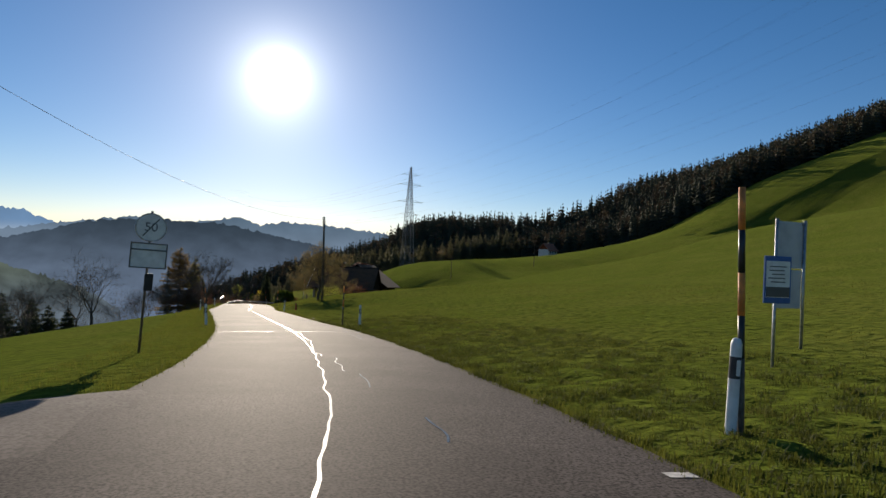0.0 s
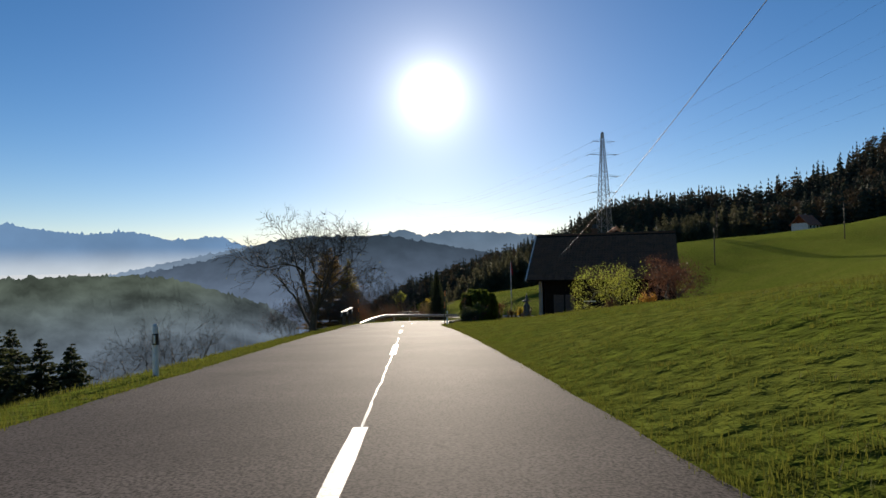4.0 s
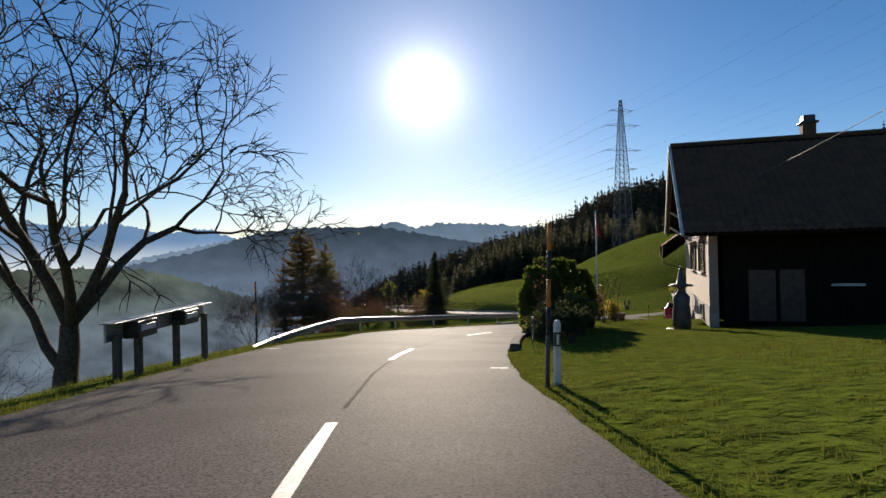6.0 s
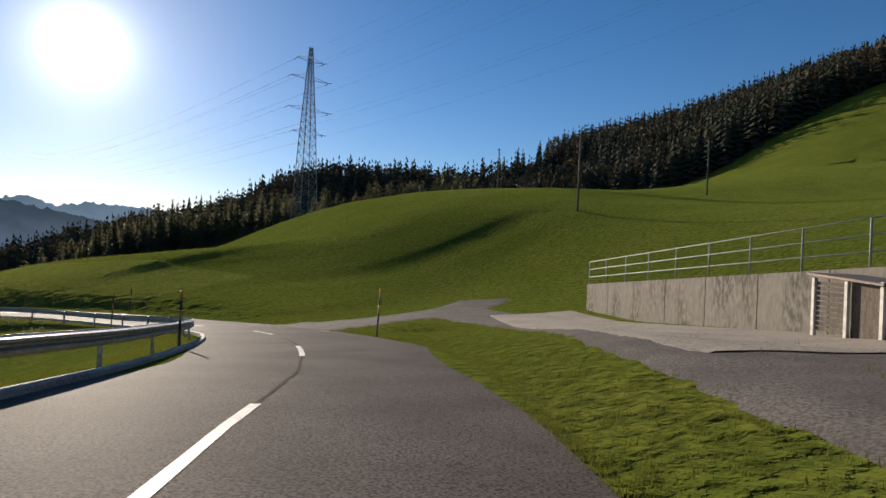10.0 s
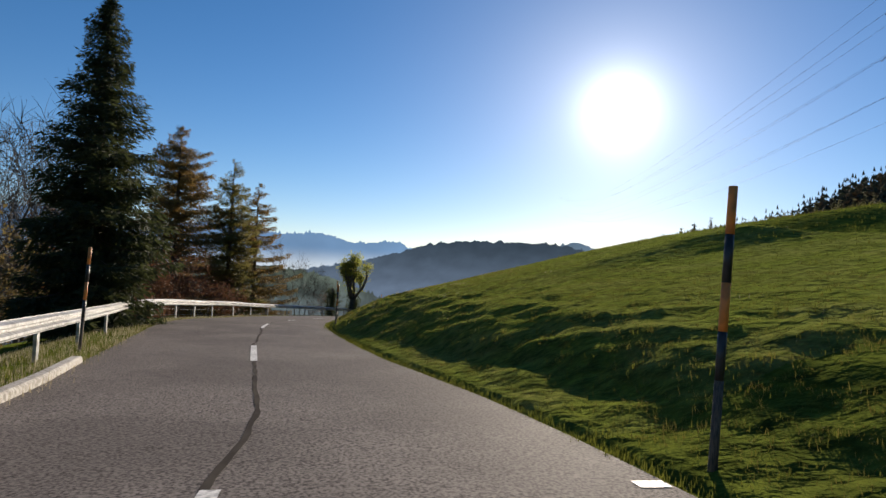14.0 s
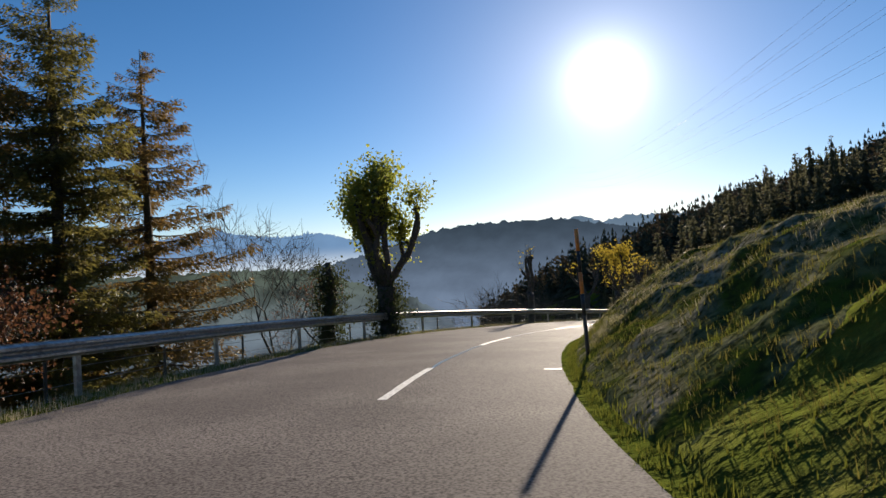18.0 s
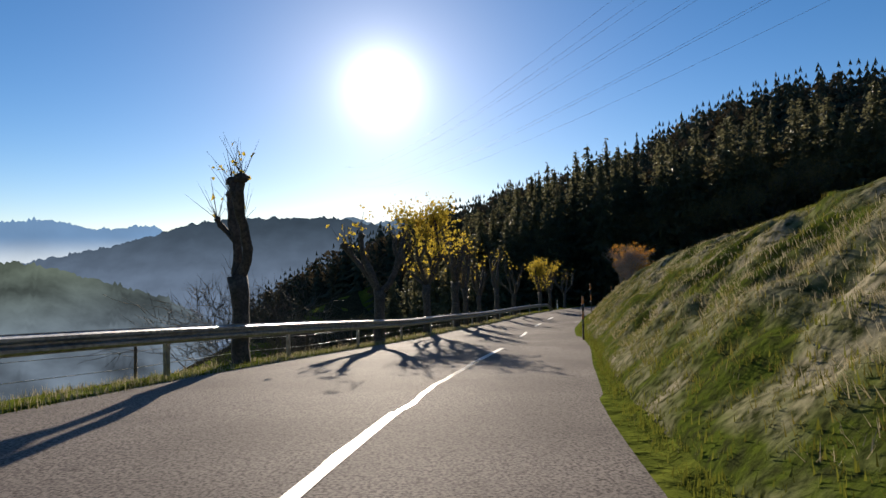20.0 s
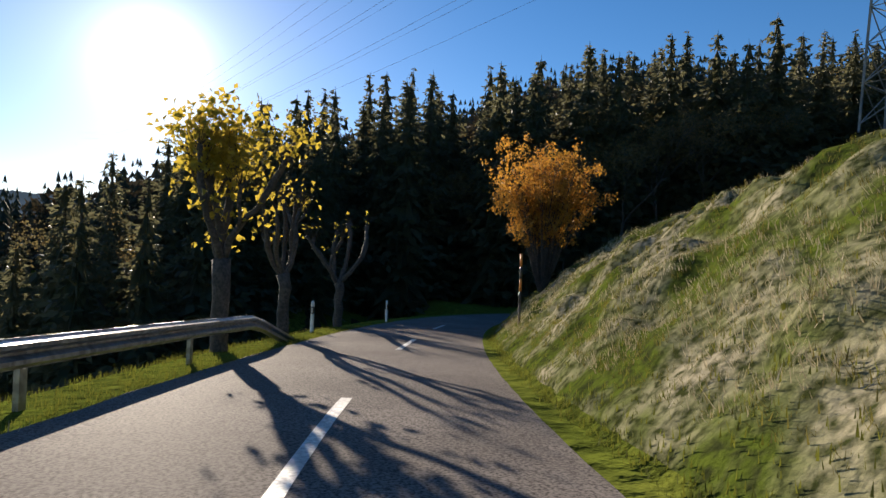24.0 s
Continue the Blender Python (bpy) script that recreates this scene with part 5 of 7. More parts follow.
for c, sz in (((0, -0.02, 2.655), (0.82, 0.012, 0.03)), ((0, -0.02, 2.065), (0.82, 0.012, 0.03)), ((-0.395, -0.02, 2.36), (0.03, 0.012, 0.60)), ((0.395, -0.02, 2.36), (0.03, 0.012, 0.60)), ((0, -0.02, 2.50), (0.78, 0.012, 0.035))):
    part("frame_bar", Shape().box(c, sz), SIGN_GREY, plate)
part("bin", Shape().box((0.05, -0.03, 1.72), (0.19, 0.14, 0.42), bevel=0.02), BLACK_PAINT, t, "small dark box")

# information sign and the backs of two panels
t = thing("info_sign", beside(9.4, 7.9), "blue-edged information panel on a thin steel post", "sign")
part("post", Shape().tube([(0, 0.04, -0.3), (0, 0.04, 1.95)], 0.025, 8), ZINC, t, smooth=True)
pan = part("panel", Shape().box((0, 0, 1.62), (0.56, 0.03, 0.86), bevel=0.02), SIGN_BLUE, t, "blue panel")
part("paper", Shape().box((0, -0.019, 1.63), (0.50, 0.006, 0.66)), SIGN_FACE, pan, "pale sheet")
part("picture", Shape().box((0, -0.024, 1.40), (0.50, 0.006, 0.18)), SIGN_GREY, pan, "dark strip")
for k in range(5):
    part("text_bar", Shape().box((-0.03 * (k % 2), -0.024, 1.86 - 0.07 * k), (0.36 - 0.05 * (k % 3), 0.004, 0.02)), SIGN_GREY, pan)
t = thing("sign_panels", beside(10.6, 9.35, 0, 6) @ Matrix.Diagonal((1.25, 1, 1.06, 1)), "two grey sheet panels seen from behind on two posts", "sign")
for x in (-0.30, 0.32):
    part("post", Shape().tube([(x, 0, -0.3), (x, 0, 2.62)], 0.028, 8), ZINC, t, smooth=True)
part("panel", Shape().box((0.01, 0.04, 2.12), (0.62, 0.02, 0.92), bevel=0.006), PANEL_GREY, t)
part("panel", Shape().box((0.0, 0.04, 1.25), (0.60, 0.02, 0.76), bevel=0.006), PANEL_GREY, t)
part("clamp", Shape().box((0.32, 0.02, 2.55), (0.09, 0.05, 0.06), bevel=0.01), ZINC, t)

# hydrant
t = thing("hydrant", beside(57.2, 3.42, 0, 20) @ Matrix.Diagonal((0.55, 0.55, 0.7, 1)), "dark red cast iron hydrant standing in the grass", "hydrant")
part("body", Shape().lathe([(0.17, -0.1), (0.165, 0.12), (0.15, 0.38), (0.135, 0.56), (0.12, 0.66)], 14), RED_PAINT, t, smooth=True)
part("collar", Shape().lathe([(0.15, 0.55), (0.165, 0.57), (0.165, 0.61), (0.15, 0.63)], 14), RED_PAINT, t, smooth=True)
part("bonnet", Shape().tube([(0, 0, 0.62), (-0.01, 0, 0.8), (-0.05, 0, 0.93), (-0.12, 0, 0.99)], [0.12, 0.115, 0.10, 0.05], 12), RED_PAINT, t, "bent hood", True)
part("outlet", Shape().tube([(-0.08, 0, 0.88), (-0.2, 0, 0.86)], [0.05, 0.045], 10), ZINC, t, "pale metal outlet", True)

OLD_CONCRETE = mat("worn_concrete", (0.17, 0.155, 0.135), 0.95, spots=(0.11, 0.10, 0.085), scale=3, fine=(0.22, 0.2, 0.18), fine_scale=20, bump=0.01, spec=0.05)
# concrete manhole lid in the verge
t = thing("manhole", beside(39.6, 2.6, -0.035), "round concrete manhole lid in the grass verge", "manhole")
part("ring", Shape().tube([(0, 0, -0.1), (0, 0, 0.05), (0, 0, 0.06)], [0.40, 0.40, 0.385], 24), OLD_CONCRETE, t)
part("lid", Shape().tube([(0, 0, 0.0), (0, 0, 0.072), (0, 0, 0.08)], [0.31, 0.31, 0.30], 24), OLD_CONCRETE, t, "worn lid")

# telephone pole with insulators and its wires
t = thing("telephone_pole", pose(5.97, 70.9, gz(5.97, 70.9), 0, -1.2, 10), "tall weathered wooden telephone pole with insulators", "utility pole")
part("pole", Shape().tube([(0, 0, -0.5), (0.02, 0, 4.5), (0, 0, 9.7)], [0.15, 0.13, 0.10], 10), WOOD_POLE, t, smooth=True)
for z, sd in ((9.5, 1), (9.5, -1), (9.1, 1), (9.1, -1), (8.7, 1), (8.7, -1)):
    hk = part("hook", Shape().tube([(0, 0, z - 0.12), (sd * 0.14, 0, z - 0.13), (sd * 0.2, 0, z - 0.08), (sd * 0.2, 0, z)], 0.012, 6), STEEL_DARK, t)
    part("insulator", Shape().lathe([(0.02, z), (0.045, z + 0.01), (0.04, z + 0.06), (0.03, z + 0.1), (0.012, z + 0.12)], 10, (sd * 0.2, 0, 0)), WHITE_PLASTIC, hk, smooth=True)
top = Vector((5.97, 70.9, gz(5.97, 70.9) + 9.4))


def wire(name, a, b, sag, r, label, cat="cable"):
    a, b = Vector(a), Vector(b)
    pts = [a.lerp(b, i / 40) - Vector((0, 0, sag * 4 * (i / 40) * (1 - i / 40))) for i in range(41)]
    return solid(name, Shape().tube(pts, r, 5), STEEL_DARK, Matrix(), label, cat, smooth=True)


wire("overhead_wire", top, (-24.6, 2.4, 16.3), 4.5, 0.012, "thin dark telephone wire overhead")
wire("overhead_wire", top + Vector((0, 0, -0.4)), (11, 129, 4.0 - 9.5), 0.6, 0.012, "thin dark telephone wire overhead")

# letterboxes on posts
t = thing("letterbox_stand", beside(118.0, -6.3, 0.0, 4), "long grey board with dark letterboxes on wooden posts", "letterboxes")
part("board", Shape().box((-0.12, -0.1, 1.08), (0.04, 4.6, 0.34), bevel=0.008), SIGN_BACK, t, "long grey sheet")
part("roof_strip", Shape().box((-0.05, -0.1, 1.27), (0.30, 4.7, 0.025), bevel=0.006), SIGN_BACK, t)
for y in (-1.4, 0.75):
    bx = part("letterbox", Shape().box((0.06, y, 1.07), (0.30, 0.78, 0.34), bevel=0.015), BLACK_PAINT, t, "dark letterbox")
    part("flap", Shape().box((0.22, y, 1.10), (0.015, 0.60, 0.12), bevel=0.005), WHITE_PLASTIC, bx, "pale flap")
for y in (-2.2, -1.4, 0.35, 2.0):
    part("post", Shape().box((0, y, 0.40), (0.12, 0.14, 1.25), bevel=0.015), WOOD_POLE, t)

# ---------------------------------------------------------------- the power line
PY = Vector((77.0, 345.0, gz(77, 345)))
top_z = 51.3 - PY.z
AX = Vector((-0.165, 0.986, 0))


PYLON_GREY = mat("pylon_grey", (0.24, 0.235, 0.22), 0.75, spots=(0.16, 0.155, 0.145), scale=0.4, spec=0.2)


def pylon(m, H, name="pylon"):
    t = thing(name, m, "tall grey lattice steel pylon carrying power lines", "pylon")
    wd = lambda z: 3.4 * (1 - z / H * 0.80) if z < H * 0.55 else 3.4 * (1 - 0.44) * (1 - (z / H - 0.55) / 0.45 * 0.80)
    lv = [0]
    while lv[-1] < H * 0.95:
        lv.append(lv[-1] + max(1.4, wd(lv[-1]) * 1.25))
    lv[-1] = H
    cor = ((1, 1), (1, -1), (-1, -1), (-1, 1))
    for sx, sy in cor:
        part("leg", Shape().tube([(sx * wd(z), sy * wd(z), z - (0.8 if z == 0 else 0)) for z in lv], 0.14, 4), PYLON_GREY, t)
    for z0, z1 in zip(lv, lv[1:]):
        for (ax, ay), (bx, by) in zip(cor, cor[1:] + cor[:1]):
            part("brace", Shape().tube([(ax * wd(z0), ay * wd(z0), z0), (bx * wd(z1), by * wd(z1), z1)], 0.075, 3), PYLON_GREY, t)
            part("brace", Shape().tube([(bx * wd(z0), by * wd(z0), z0), (ax * wd(z1), ay * wd(z1), z1)], 0.075, 3), PYLON_GREY, t)
            part("crossbar", Shape().tube([(ax * wd(z1), ay * wd(z1), z1), (bx * wd(z1), by * wd(z1), z1)], 0.06, 3), PYLON_GREY, t)
    for z, L in ARMS:
        z = H + z
        for sd in (-1, 1):
            sh = Shape()
            for sy in (-1, 1):
                sh.tube([(sd * wd(z) * 0.9, sy * wd(z) * 0.9, z), (sd * L, 0, z + 0.3)], 0.07, 3)
            sh.tube([(sd * wd(z) * 0.9, 0, z + 1.3), (sd * L, 0, z + 0.3)], 0.06, 3)
            arm = part("arm", sh, PYLON_GREY, t)
            part("insulator", Shape().tube([(sd * L, 0, z + 0.3), (sd * L, -2.0, z - 0.1)], 0.10, 6), STEEL_DARK, arm)
            part("insulator", Shape().tube([(sd * L, 0, z + 0.3), (sd * L, 2.0, z - 0.1)], 0.10, 6), STEEL_DARK, arm)
    return t


ARMS = ((-4.5, 4.8), (-10.5, 6.8), (-20.5, 7.4), (-28.0, 5.6))
pylon(pose(PY.x, PY.y, PY.z, 0, 0, 9.5), top_z)
acr = Vector((0.986, 0.165, 0))
for zo, L in ARMS:
    for sd in (-1, 1):
        a = PY + acr * (sd * L) + Vector((0, 0, top_z + zo + 0.2))
        wire("power_line", a - AX * 2, a - AX * 330 + Vector((0, 0, 34)), 9.0, 0.011, "long power line hanging between pylons", "power line")
        wire("power_line", a + AX * 2, a + AX * 900 + Vector((0, 0, 70)), 22.0, 0.03, "long power line hanging across the valley", "power line")
for (x, y), h in (((62, 205), 8.5), ((98, 214), 9.0), ((84, 250), 8.5)):
    t = thing("meadow_pole", wild(x, y), "thin wooden power pole on the meadow", "utility pole")
    part("pole", Shape().tube([(0, 0, -0.3), (0, 0, h)], [0.13, 0.09], 7), WOOD_POLE, t, smooth=True)
    part("crossbar", Shape().box((0, 0, h - 0.3), (0.9, 0.08, 0.08)), WOOD_POLE, t)


# ---------------------------------------------------------------- the farm
BRICK = mat("cream_brick", (0.60, 0.47, 0.30), 0.85, spots=(0.50, 0.38, 0.24), scale=3, fine=(0.66, 0.55, 0.38), fine_scale=30, bump=0.006, vary=0.12)
MORTAR = mat("mortar", (0.42, 0.34, 0.24), 0.95, spots=(0.34, 0.28, 0.2), scale=5, bump=0.006)
PLASTER = mat("grey_plaster", (0.36, 0.32, 0.28), 0.9, spots=(0.28, 0.25, 0.22), scale=0.9, fine=(0.42, 0.38, 0.33), fine_scale=20, bump=0.006)
BOARD = mat("sunburnt_boards", (0.36, 0.085, 0.018), 0.8, spots=(0.15, 0.04, 0.012), scale=2, stretch=(6, 6, 0.5), fine=(0.08, 0.035, 0.02), fine_scale=16, bump=0.006, vary=0.25, spec=0.1)
DARK_BOARD = mat("dark_red_boards", (0.13, 0.042, 0.02), 0.85, spots=(0.05, 0.022, 0.014), scale=2, stretch=(6, 6, 0.5), fine=(0.04, 0.02, 0.015), fine_scale=16, bump=0.006, vary=0.35, spec=0.08)
# old wood, darkened further so its colour holds the shade under the eave
DARK_WOOD = mat("shaded_old_wood", (0.026, 0.017, 0.012), 0.9, spots=(0.016, 0.011, 0.009), scale=2, stretch=(5, 5, 0.6), bump=0.006, vary=0.2, spec=0.04)
TILE = mat("clay_tile", (0.42, 0.125, 0.052), 0.85, spots=(0.30, 0.09, 0.045), scale=2.2, fine=(0.20, 0.10, 0.07), fine_scale=26, bump=0.005, vary=0.2)
OLD_TILE = mat("dark_roof_tile", (0.10, 0.062, 0.045), 0.85, spots=(0.06, 0.045, 0.035), scale=1.5, fine=(0.14, 0.08, 0.05), fine_scale=18, bump=0.008, vary=0.2, spec=0.12)
SHINGLE = mat("cream_shingles", (0.38, 0.28, 0.215), 0.85, spots=(0.32, 0.235, 0.18), scale=2.5, fine=(0.42, 0.32, 0.25), fine_scale=24, bump=0.004, vary=0.06)
WHITE_WOOD = mat("white_painted_wood", (0.70, 0.66, 0.60), 0.6, spots=(0.5, 0.46, 0.4), scale=4, bump=0.003)
BROWN_FRAME = mat("brown_frame", (0.12, 0.06, 0.035), 0.6, spots=(0.08, 0.04, 0.03), scale=5, bump=0.003)
GLASS_D = mat("window_glass", (0.03, 0.035, 0.04), 0.06, spec=0.35)
COPPER = mat("copper_gutter", (0.16, 0.11, 0.08), 0.7, 0.3, spots=(0.14, 0.12, 0.1), scale=3)


def window(parent, y0, y1, z0, z1, x=0.0, frame=None, cross=1, name="window", recess=0.10, fw=0.07):
    """A window in a wall that faces local -x."""
    w = part(name, Shape().box((x + recess, (y0 + y1) / 2, (z0 + z1) / 2), (0.012, y1 - y0, z1 - z0)), GLASS_D, parent, "dark glass pane")
    fr = frame or WHITE_WOOD
    for c, sz in (((x + 0.03, y0, (z0 + z1) / 2), (0.16, fw, z1 - z0 + fw)), ((x + 0.03, y1, (z0 + z1) / 2), (0.16, fw, z1 - z0 + fw)),
                  ((x + 0.03, (y0 + y1) / 2, z1), (0.16, y1 - y0, fw))):
        part("frame", Shape().box(c, sz, bevel=0.008), fr, w)
    part("sill", Shape().box((x - 0.02, (y0 + y1) / 2, z0 - 0.02), (0.24, y1 - y0 + 0.16, 0.06), bevel=0.01), fr, w)
    for k in range(cross):
        yy = y0 + (y1 - y0) * (k + 1) / (cross + 1)
        part("mullion", Shape().box((x + 0.06, yy, (z0 + z1) / 2), (0.05, 0.05, z1 - z0), bevel=0.005), fr, w)
    return w


def tile_field(parent, eave0, eave1, up_vec, length, tw, th, material, singles=0, seed=0, name="tile"):
    """Rows of curved tiles from the eave up; the lowest ones are pieces, the rest one mesh."""
    rng = random.Random(seed)
    e0, e1 = Vector(eave0), Vector(eave1)
    along = (e1 - e0).normalized()
    up_ = Vector(up_vec).normalized()
    nrm = along.cross(up_)
    if nrm.z < 0:
        nrm = -nrm
    pr = [(-0.5, 0.0), (-0.28, 0.02), (0.0, 0.045), (0.28, 0.02), (0.5, 0.0)]
    one = Shape()
    vs = [along * (a * tw) + nrm * b for a, b in pr] + [along * (a * tw * 0.96) + up_ * (th * 1.18) + nrm * (b - 0.022) for a, b in pr]
    vs += [along * (a * tw) + nrm * (b - 0.018) for a, b in pr]
    one.add(vs, [(i, i + 1, i + 6, i + 5) for i in range(4)] + [(10 + i, 11 + i, 1 + i, i) for i in range(4)])
    me = one.mesh(name, material, True)
    arr, fcs = np.array(one.v), np.array(one.f)
    n_al, n_up = int((e1 - e0).length / tw), int(length / th)
    V, F, o, made = [], [], 0, 0
    for r in range(n_up):
        for c in range(n_al):
            p = e0 + along * ((c + 0.5 + (0.0 if r % 2 else 0.02)) * tw) + up_ * (r * th) + nrm * (0.03 + rng.uniform(-.004, .006))
            if made < singles:
                ob = new(name, me)
                ob.location = p
                ob.parent = parent
                made += 1
            else:
                V.append(arr + np.array(p))
                F.append(fcs + o)
                o += len(arr)
    if V:
        V, F = np.concatenate(V), np.concatenate(F)
        m2 = bpy.data.meshes.new("tiles")
        m2.from_pydata(V.tolist(), [], F.tolist())
        m2.shade_smooth()
        m2.materials.append(material)
        ob = new("tiles", m2)
        ob.parent = parent
        ob["kind"] = "stuff"


def slab(parent, name, pts, thick, material, label=""):
    """A flat panel through four points, given thickness downwards."""
    a = [Vector(p) for p in pts]
    n = (a[1] - a[0]).cross(a[3] - a[0]).normalized()
    if n.z < 0:
        n = -n
    sh = Shape().add(a + [p - n * thick for p in a], [(0, 1, 2, 3), (7, 6, 5, 4), (0, 4, 5, 1), (1, 5, 6, 2), (2, 6, 7, 3), (3, 7, 4, 0)])
    return part(name, sh, material, parent, label)


# the barn: its long wall looks to the road and the sun
BARN = pose(19.2, 153.6, -13.6, 0, 0, -21.5)
barn = thing("barn", BARN, "cream brick barn with a tiled overhanging roof and sunburnt boards", "barn")
LB, DB = 15.6, 12.0
part("plinth", Shape().box((0.16, -LB / 2, 0.55), (0.32, LB, 1.9), bevel=0.01), PLASTER, barn, "grey rendered plinth")
wallb = part("brick_wall", Shape().box((0.20, -LB / 2, 2.37), (0.32, LB, 1.75)), MORTAR, barn, "cream brick wall")
# the boards run on here; the eave's shade is in their dark colour
part("upper_wall", Shape().box((0.24, -LB / 2, 4.75), (0.24, LB, 3.1)), DARK_WOOD, barn, "dark boarded upper wall")
part("gable_wall", Shape().extrude([(0.3, -0.3), (DB, -0.3), (DB, 5.0), (6.2, 10.2), (0.3, 5.4)], -0.05, -0.32), DARK_WOOD, barn, "dark boarded gable")
part("back_wall", Shape().box((DB, -LB / 2, 2.5), (0.3, LB, 6.0)), DARK_WOOD, barn)
part("near_wall", Shape().extrude([(0.3, -0.3), (DB, -0.3), (DB, 5.0), (6.2, 10.6), (0.3, 5.4)], -LB, -LB + 0.3), DARK_WOOD, barn)
EV0, EV1 = (-2.05, 0.75, 4.66), (-2.05, -LB - 0.7, 5.49)
RG0, RG1 = (6.2, 0.75, 10.55), (6.2, -LB - 0.7, 10.9)
slab(barn, "roof", [EV0, EV1, RG1, RG0], 0.16, DARK_WOOD, "dark underside of the roof")
slab(barn, "roof", [RG0, RG1, (13.5, -LB - 1, 6.0), (13.5, 0.45, 5.2)], 0.16, OLD_TILE, "rear roof slope")
rup = Vector(RG0) - Vector(EV0)
tile_field(barn, EV1, EV0, rup, rup.length, 0.26, 0.36, TILE, 300, 4)
part("gutter", Shape().tube([Vector(EV1) + Vector((-0.09, 0, -0.06)), Vector(EV0) + Vector((-0.09, 0.1, -0.06))], 0.075, 8), COPPER, barn, "old copper gutter", True)
part("downpipe", Shape().tube([Vector(EV0) + Vector((-0.05, -0.15, -0.1)), (-1.9, 0.1, 4.05), (-0.25, 0.06, 3.45), (-0.12, 0.06, 3.1), (-0.12, 0.06, 0.05)], 0.04, 8), COPPER, barn, "weathered copper downpipe", True)
for y in np.arange(-LB - 0.5, 0.4, 1.05):
    zt = 4.5 + (0.45 - y) * 0.0554
    part("rafter", Shape().tube([(-2.0, y, zt - 0.06), (0.3, y, zt + 1.60)], 0.085, 4), DARK_WOOD, barn)
part("verge_board", Shape().tube([Vector(EV0) + Vector((0, 0.05, -0.05)), Vector(RG0) + Vector((0, 0.05, -0.05))], 0.09, 4), DARK_WOOD, barn)
# small snow guards that catch the light
sg = Shape().box((0, 0, 0.06), (0.012, 0.035, 0.06)).mesh("snow_guard", ZINC)
for r_, z_ in ((2, 0), (5, 1)):
    for k in range(34):
        ob = new("snow_guard", sg)
        p = Vector(EV0).lerp(Vector(EV1), (k + 0.5 * z_) / 34) + rup.normalized() * (0.36 * r_ + 0.25)
        ob.location = p + Vector((-0.02, 0, 0.05))
        ob.parent = barn
bm_me = Shape().box((0, 0, 0), (0.03, 0.238, 0.108), bevel=0.006).mesh("brick", BRICK)
V, F, o, made = [], [], 0, 0
tmp = Shape().box((0, 0, 0), (0.03, 0.238, 0.108))
tv, tf = np.array(tmp.v), np.array(tmp.f)
holes = [(-1.30, -2.12, 2.66, 3.26), (-3.40, -4.20, 2.72, 3.3), (-5.55, -6.38, 2.85, 3.3), (-8.1, -10.2, 1.4, 3.4), (-11.3, -12.1, 2.7, 3.3), (-12.9, -13.7, 2.7, 3.3)]
for r in range(14):
    z = 1.56 + 0.122 * r
    for c in range(70):
        y = -0.13 - 0.252 * c - (0.126 if r % 2 else 0)
        if y < -LB + 0.1 or any(a + 0.06 > y - 0.0 > b - 0.06 and z0 - 0.03 < z < z1 + 0.03 for a, b, z0, z1 in holes):
            continue
        x = 0.03 + random.uniform(-.004, .003)
        if y > -6.2 and made < 300:
            ob = new("brick", bm_me)
            ob.location = (x, y, z)
            ob.parent = wallb
            made += 1
        else:
            V.append(tv + np.array((x, y, z)))
            F.append(tf + o)
            o += len(tv)
ob = mesh_ob("bricks", np.concatenate(V), np.concatenate(F).tolist(), BRICK, False, wallb)
ob["kind"] = "stuff"
for y1, y0, z0, z1 in [holes[i] for i in (0, 1, 2, 4, 5)]:
    window(barn, y0, y1, z0 + 0.02, z1 - 0.02, 0.02, PLASTER, 1, recess=0.003, fw=0.03)
for y, z in ((-0.75, 2.55), (-7.0, 2.9), (-10.5, 3.0)):
    part("vent_hole", Shape().box((0.0, y, z), (0.06, 0.10, 0.09)), BLACK_PAINT, barn)
# door leaf and boarding, plank by plank
door = part("barn_door", Shape().box((0.04, -9.15, 2.45), (0.06, 2.1, 1.95)), DARK_WOOD, barn, "sunburnt plank door")
for k in range(11):
    part("plank", Shape().box((-0.005, -8.2 - 0.19 * k, 2.45), (0.03, 0.18, 1.92), bevel=0.006), DARK_BOARD, door)
for z in (1.75, 3.15):
    part("strap", Shape().box((-0.03, -9.15, z), (0.02, 2.0, 0.06)), STEEL_DARK, door)
for k in range(16):
    y = -0.10 - 0.175 * k
    part("plank", Shape().box((0.03, y, 3.75 + 0.25), (0.035, 0.165, 1.5), bevel=0.006), BOARD, barn, "reddish brown board")
for y0, n_ in ((-1.25, 12), (-4.4, 10)):
    for k in range(n_):
        part("plank", Shape().box((-0.03, y0 - 0.205 * k, 1.10 + 0.02 * math.sin(k * 3)), (0.03, 0.19, 0.40), bevel=0.005), BOARD, barn, "reddish brown board")
part("rail_bar", Shape().box((-0.06, -3.6, 1.26), (0.05, 5.4, 0.05)), DARK_WOOD, barn)

# the farmhouse: shingled gable towards the road, dark steep roof
HOUSE = pose(8.85, 128.3, -11.1, 0, 0, -19)
house = thing("farmhouse", HOUSE, "old farmhouse with a cream shingled gable and a dark steep roof", "house")
WH, DH, RZ = 10.8, 12.0, 7.8
ez = lambda y: RZ - 0.66 * (5.4 - y) if y < 5.4 else RZ - 0.78 * (y - 5.4)
part("plinth", Shape().box((0.17, WH / 2, 0.1), (0.36, WH, 0.85), bevel=0.01), PLASTER, house, "grey plinth")
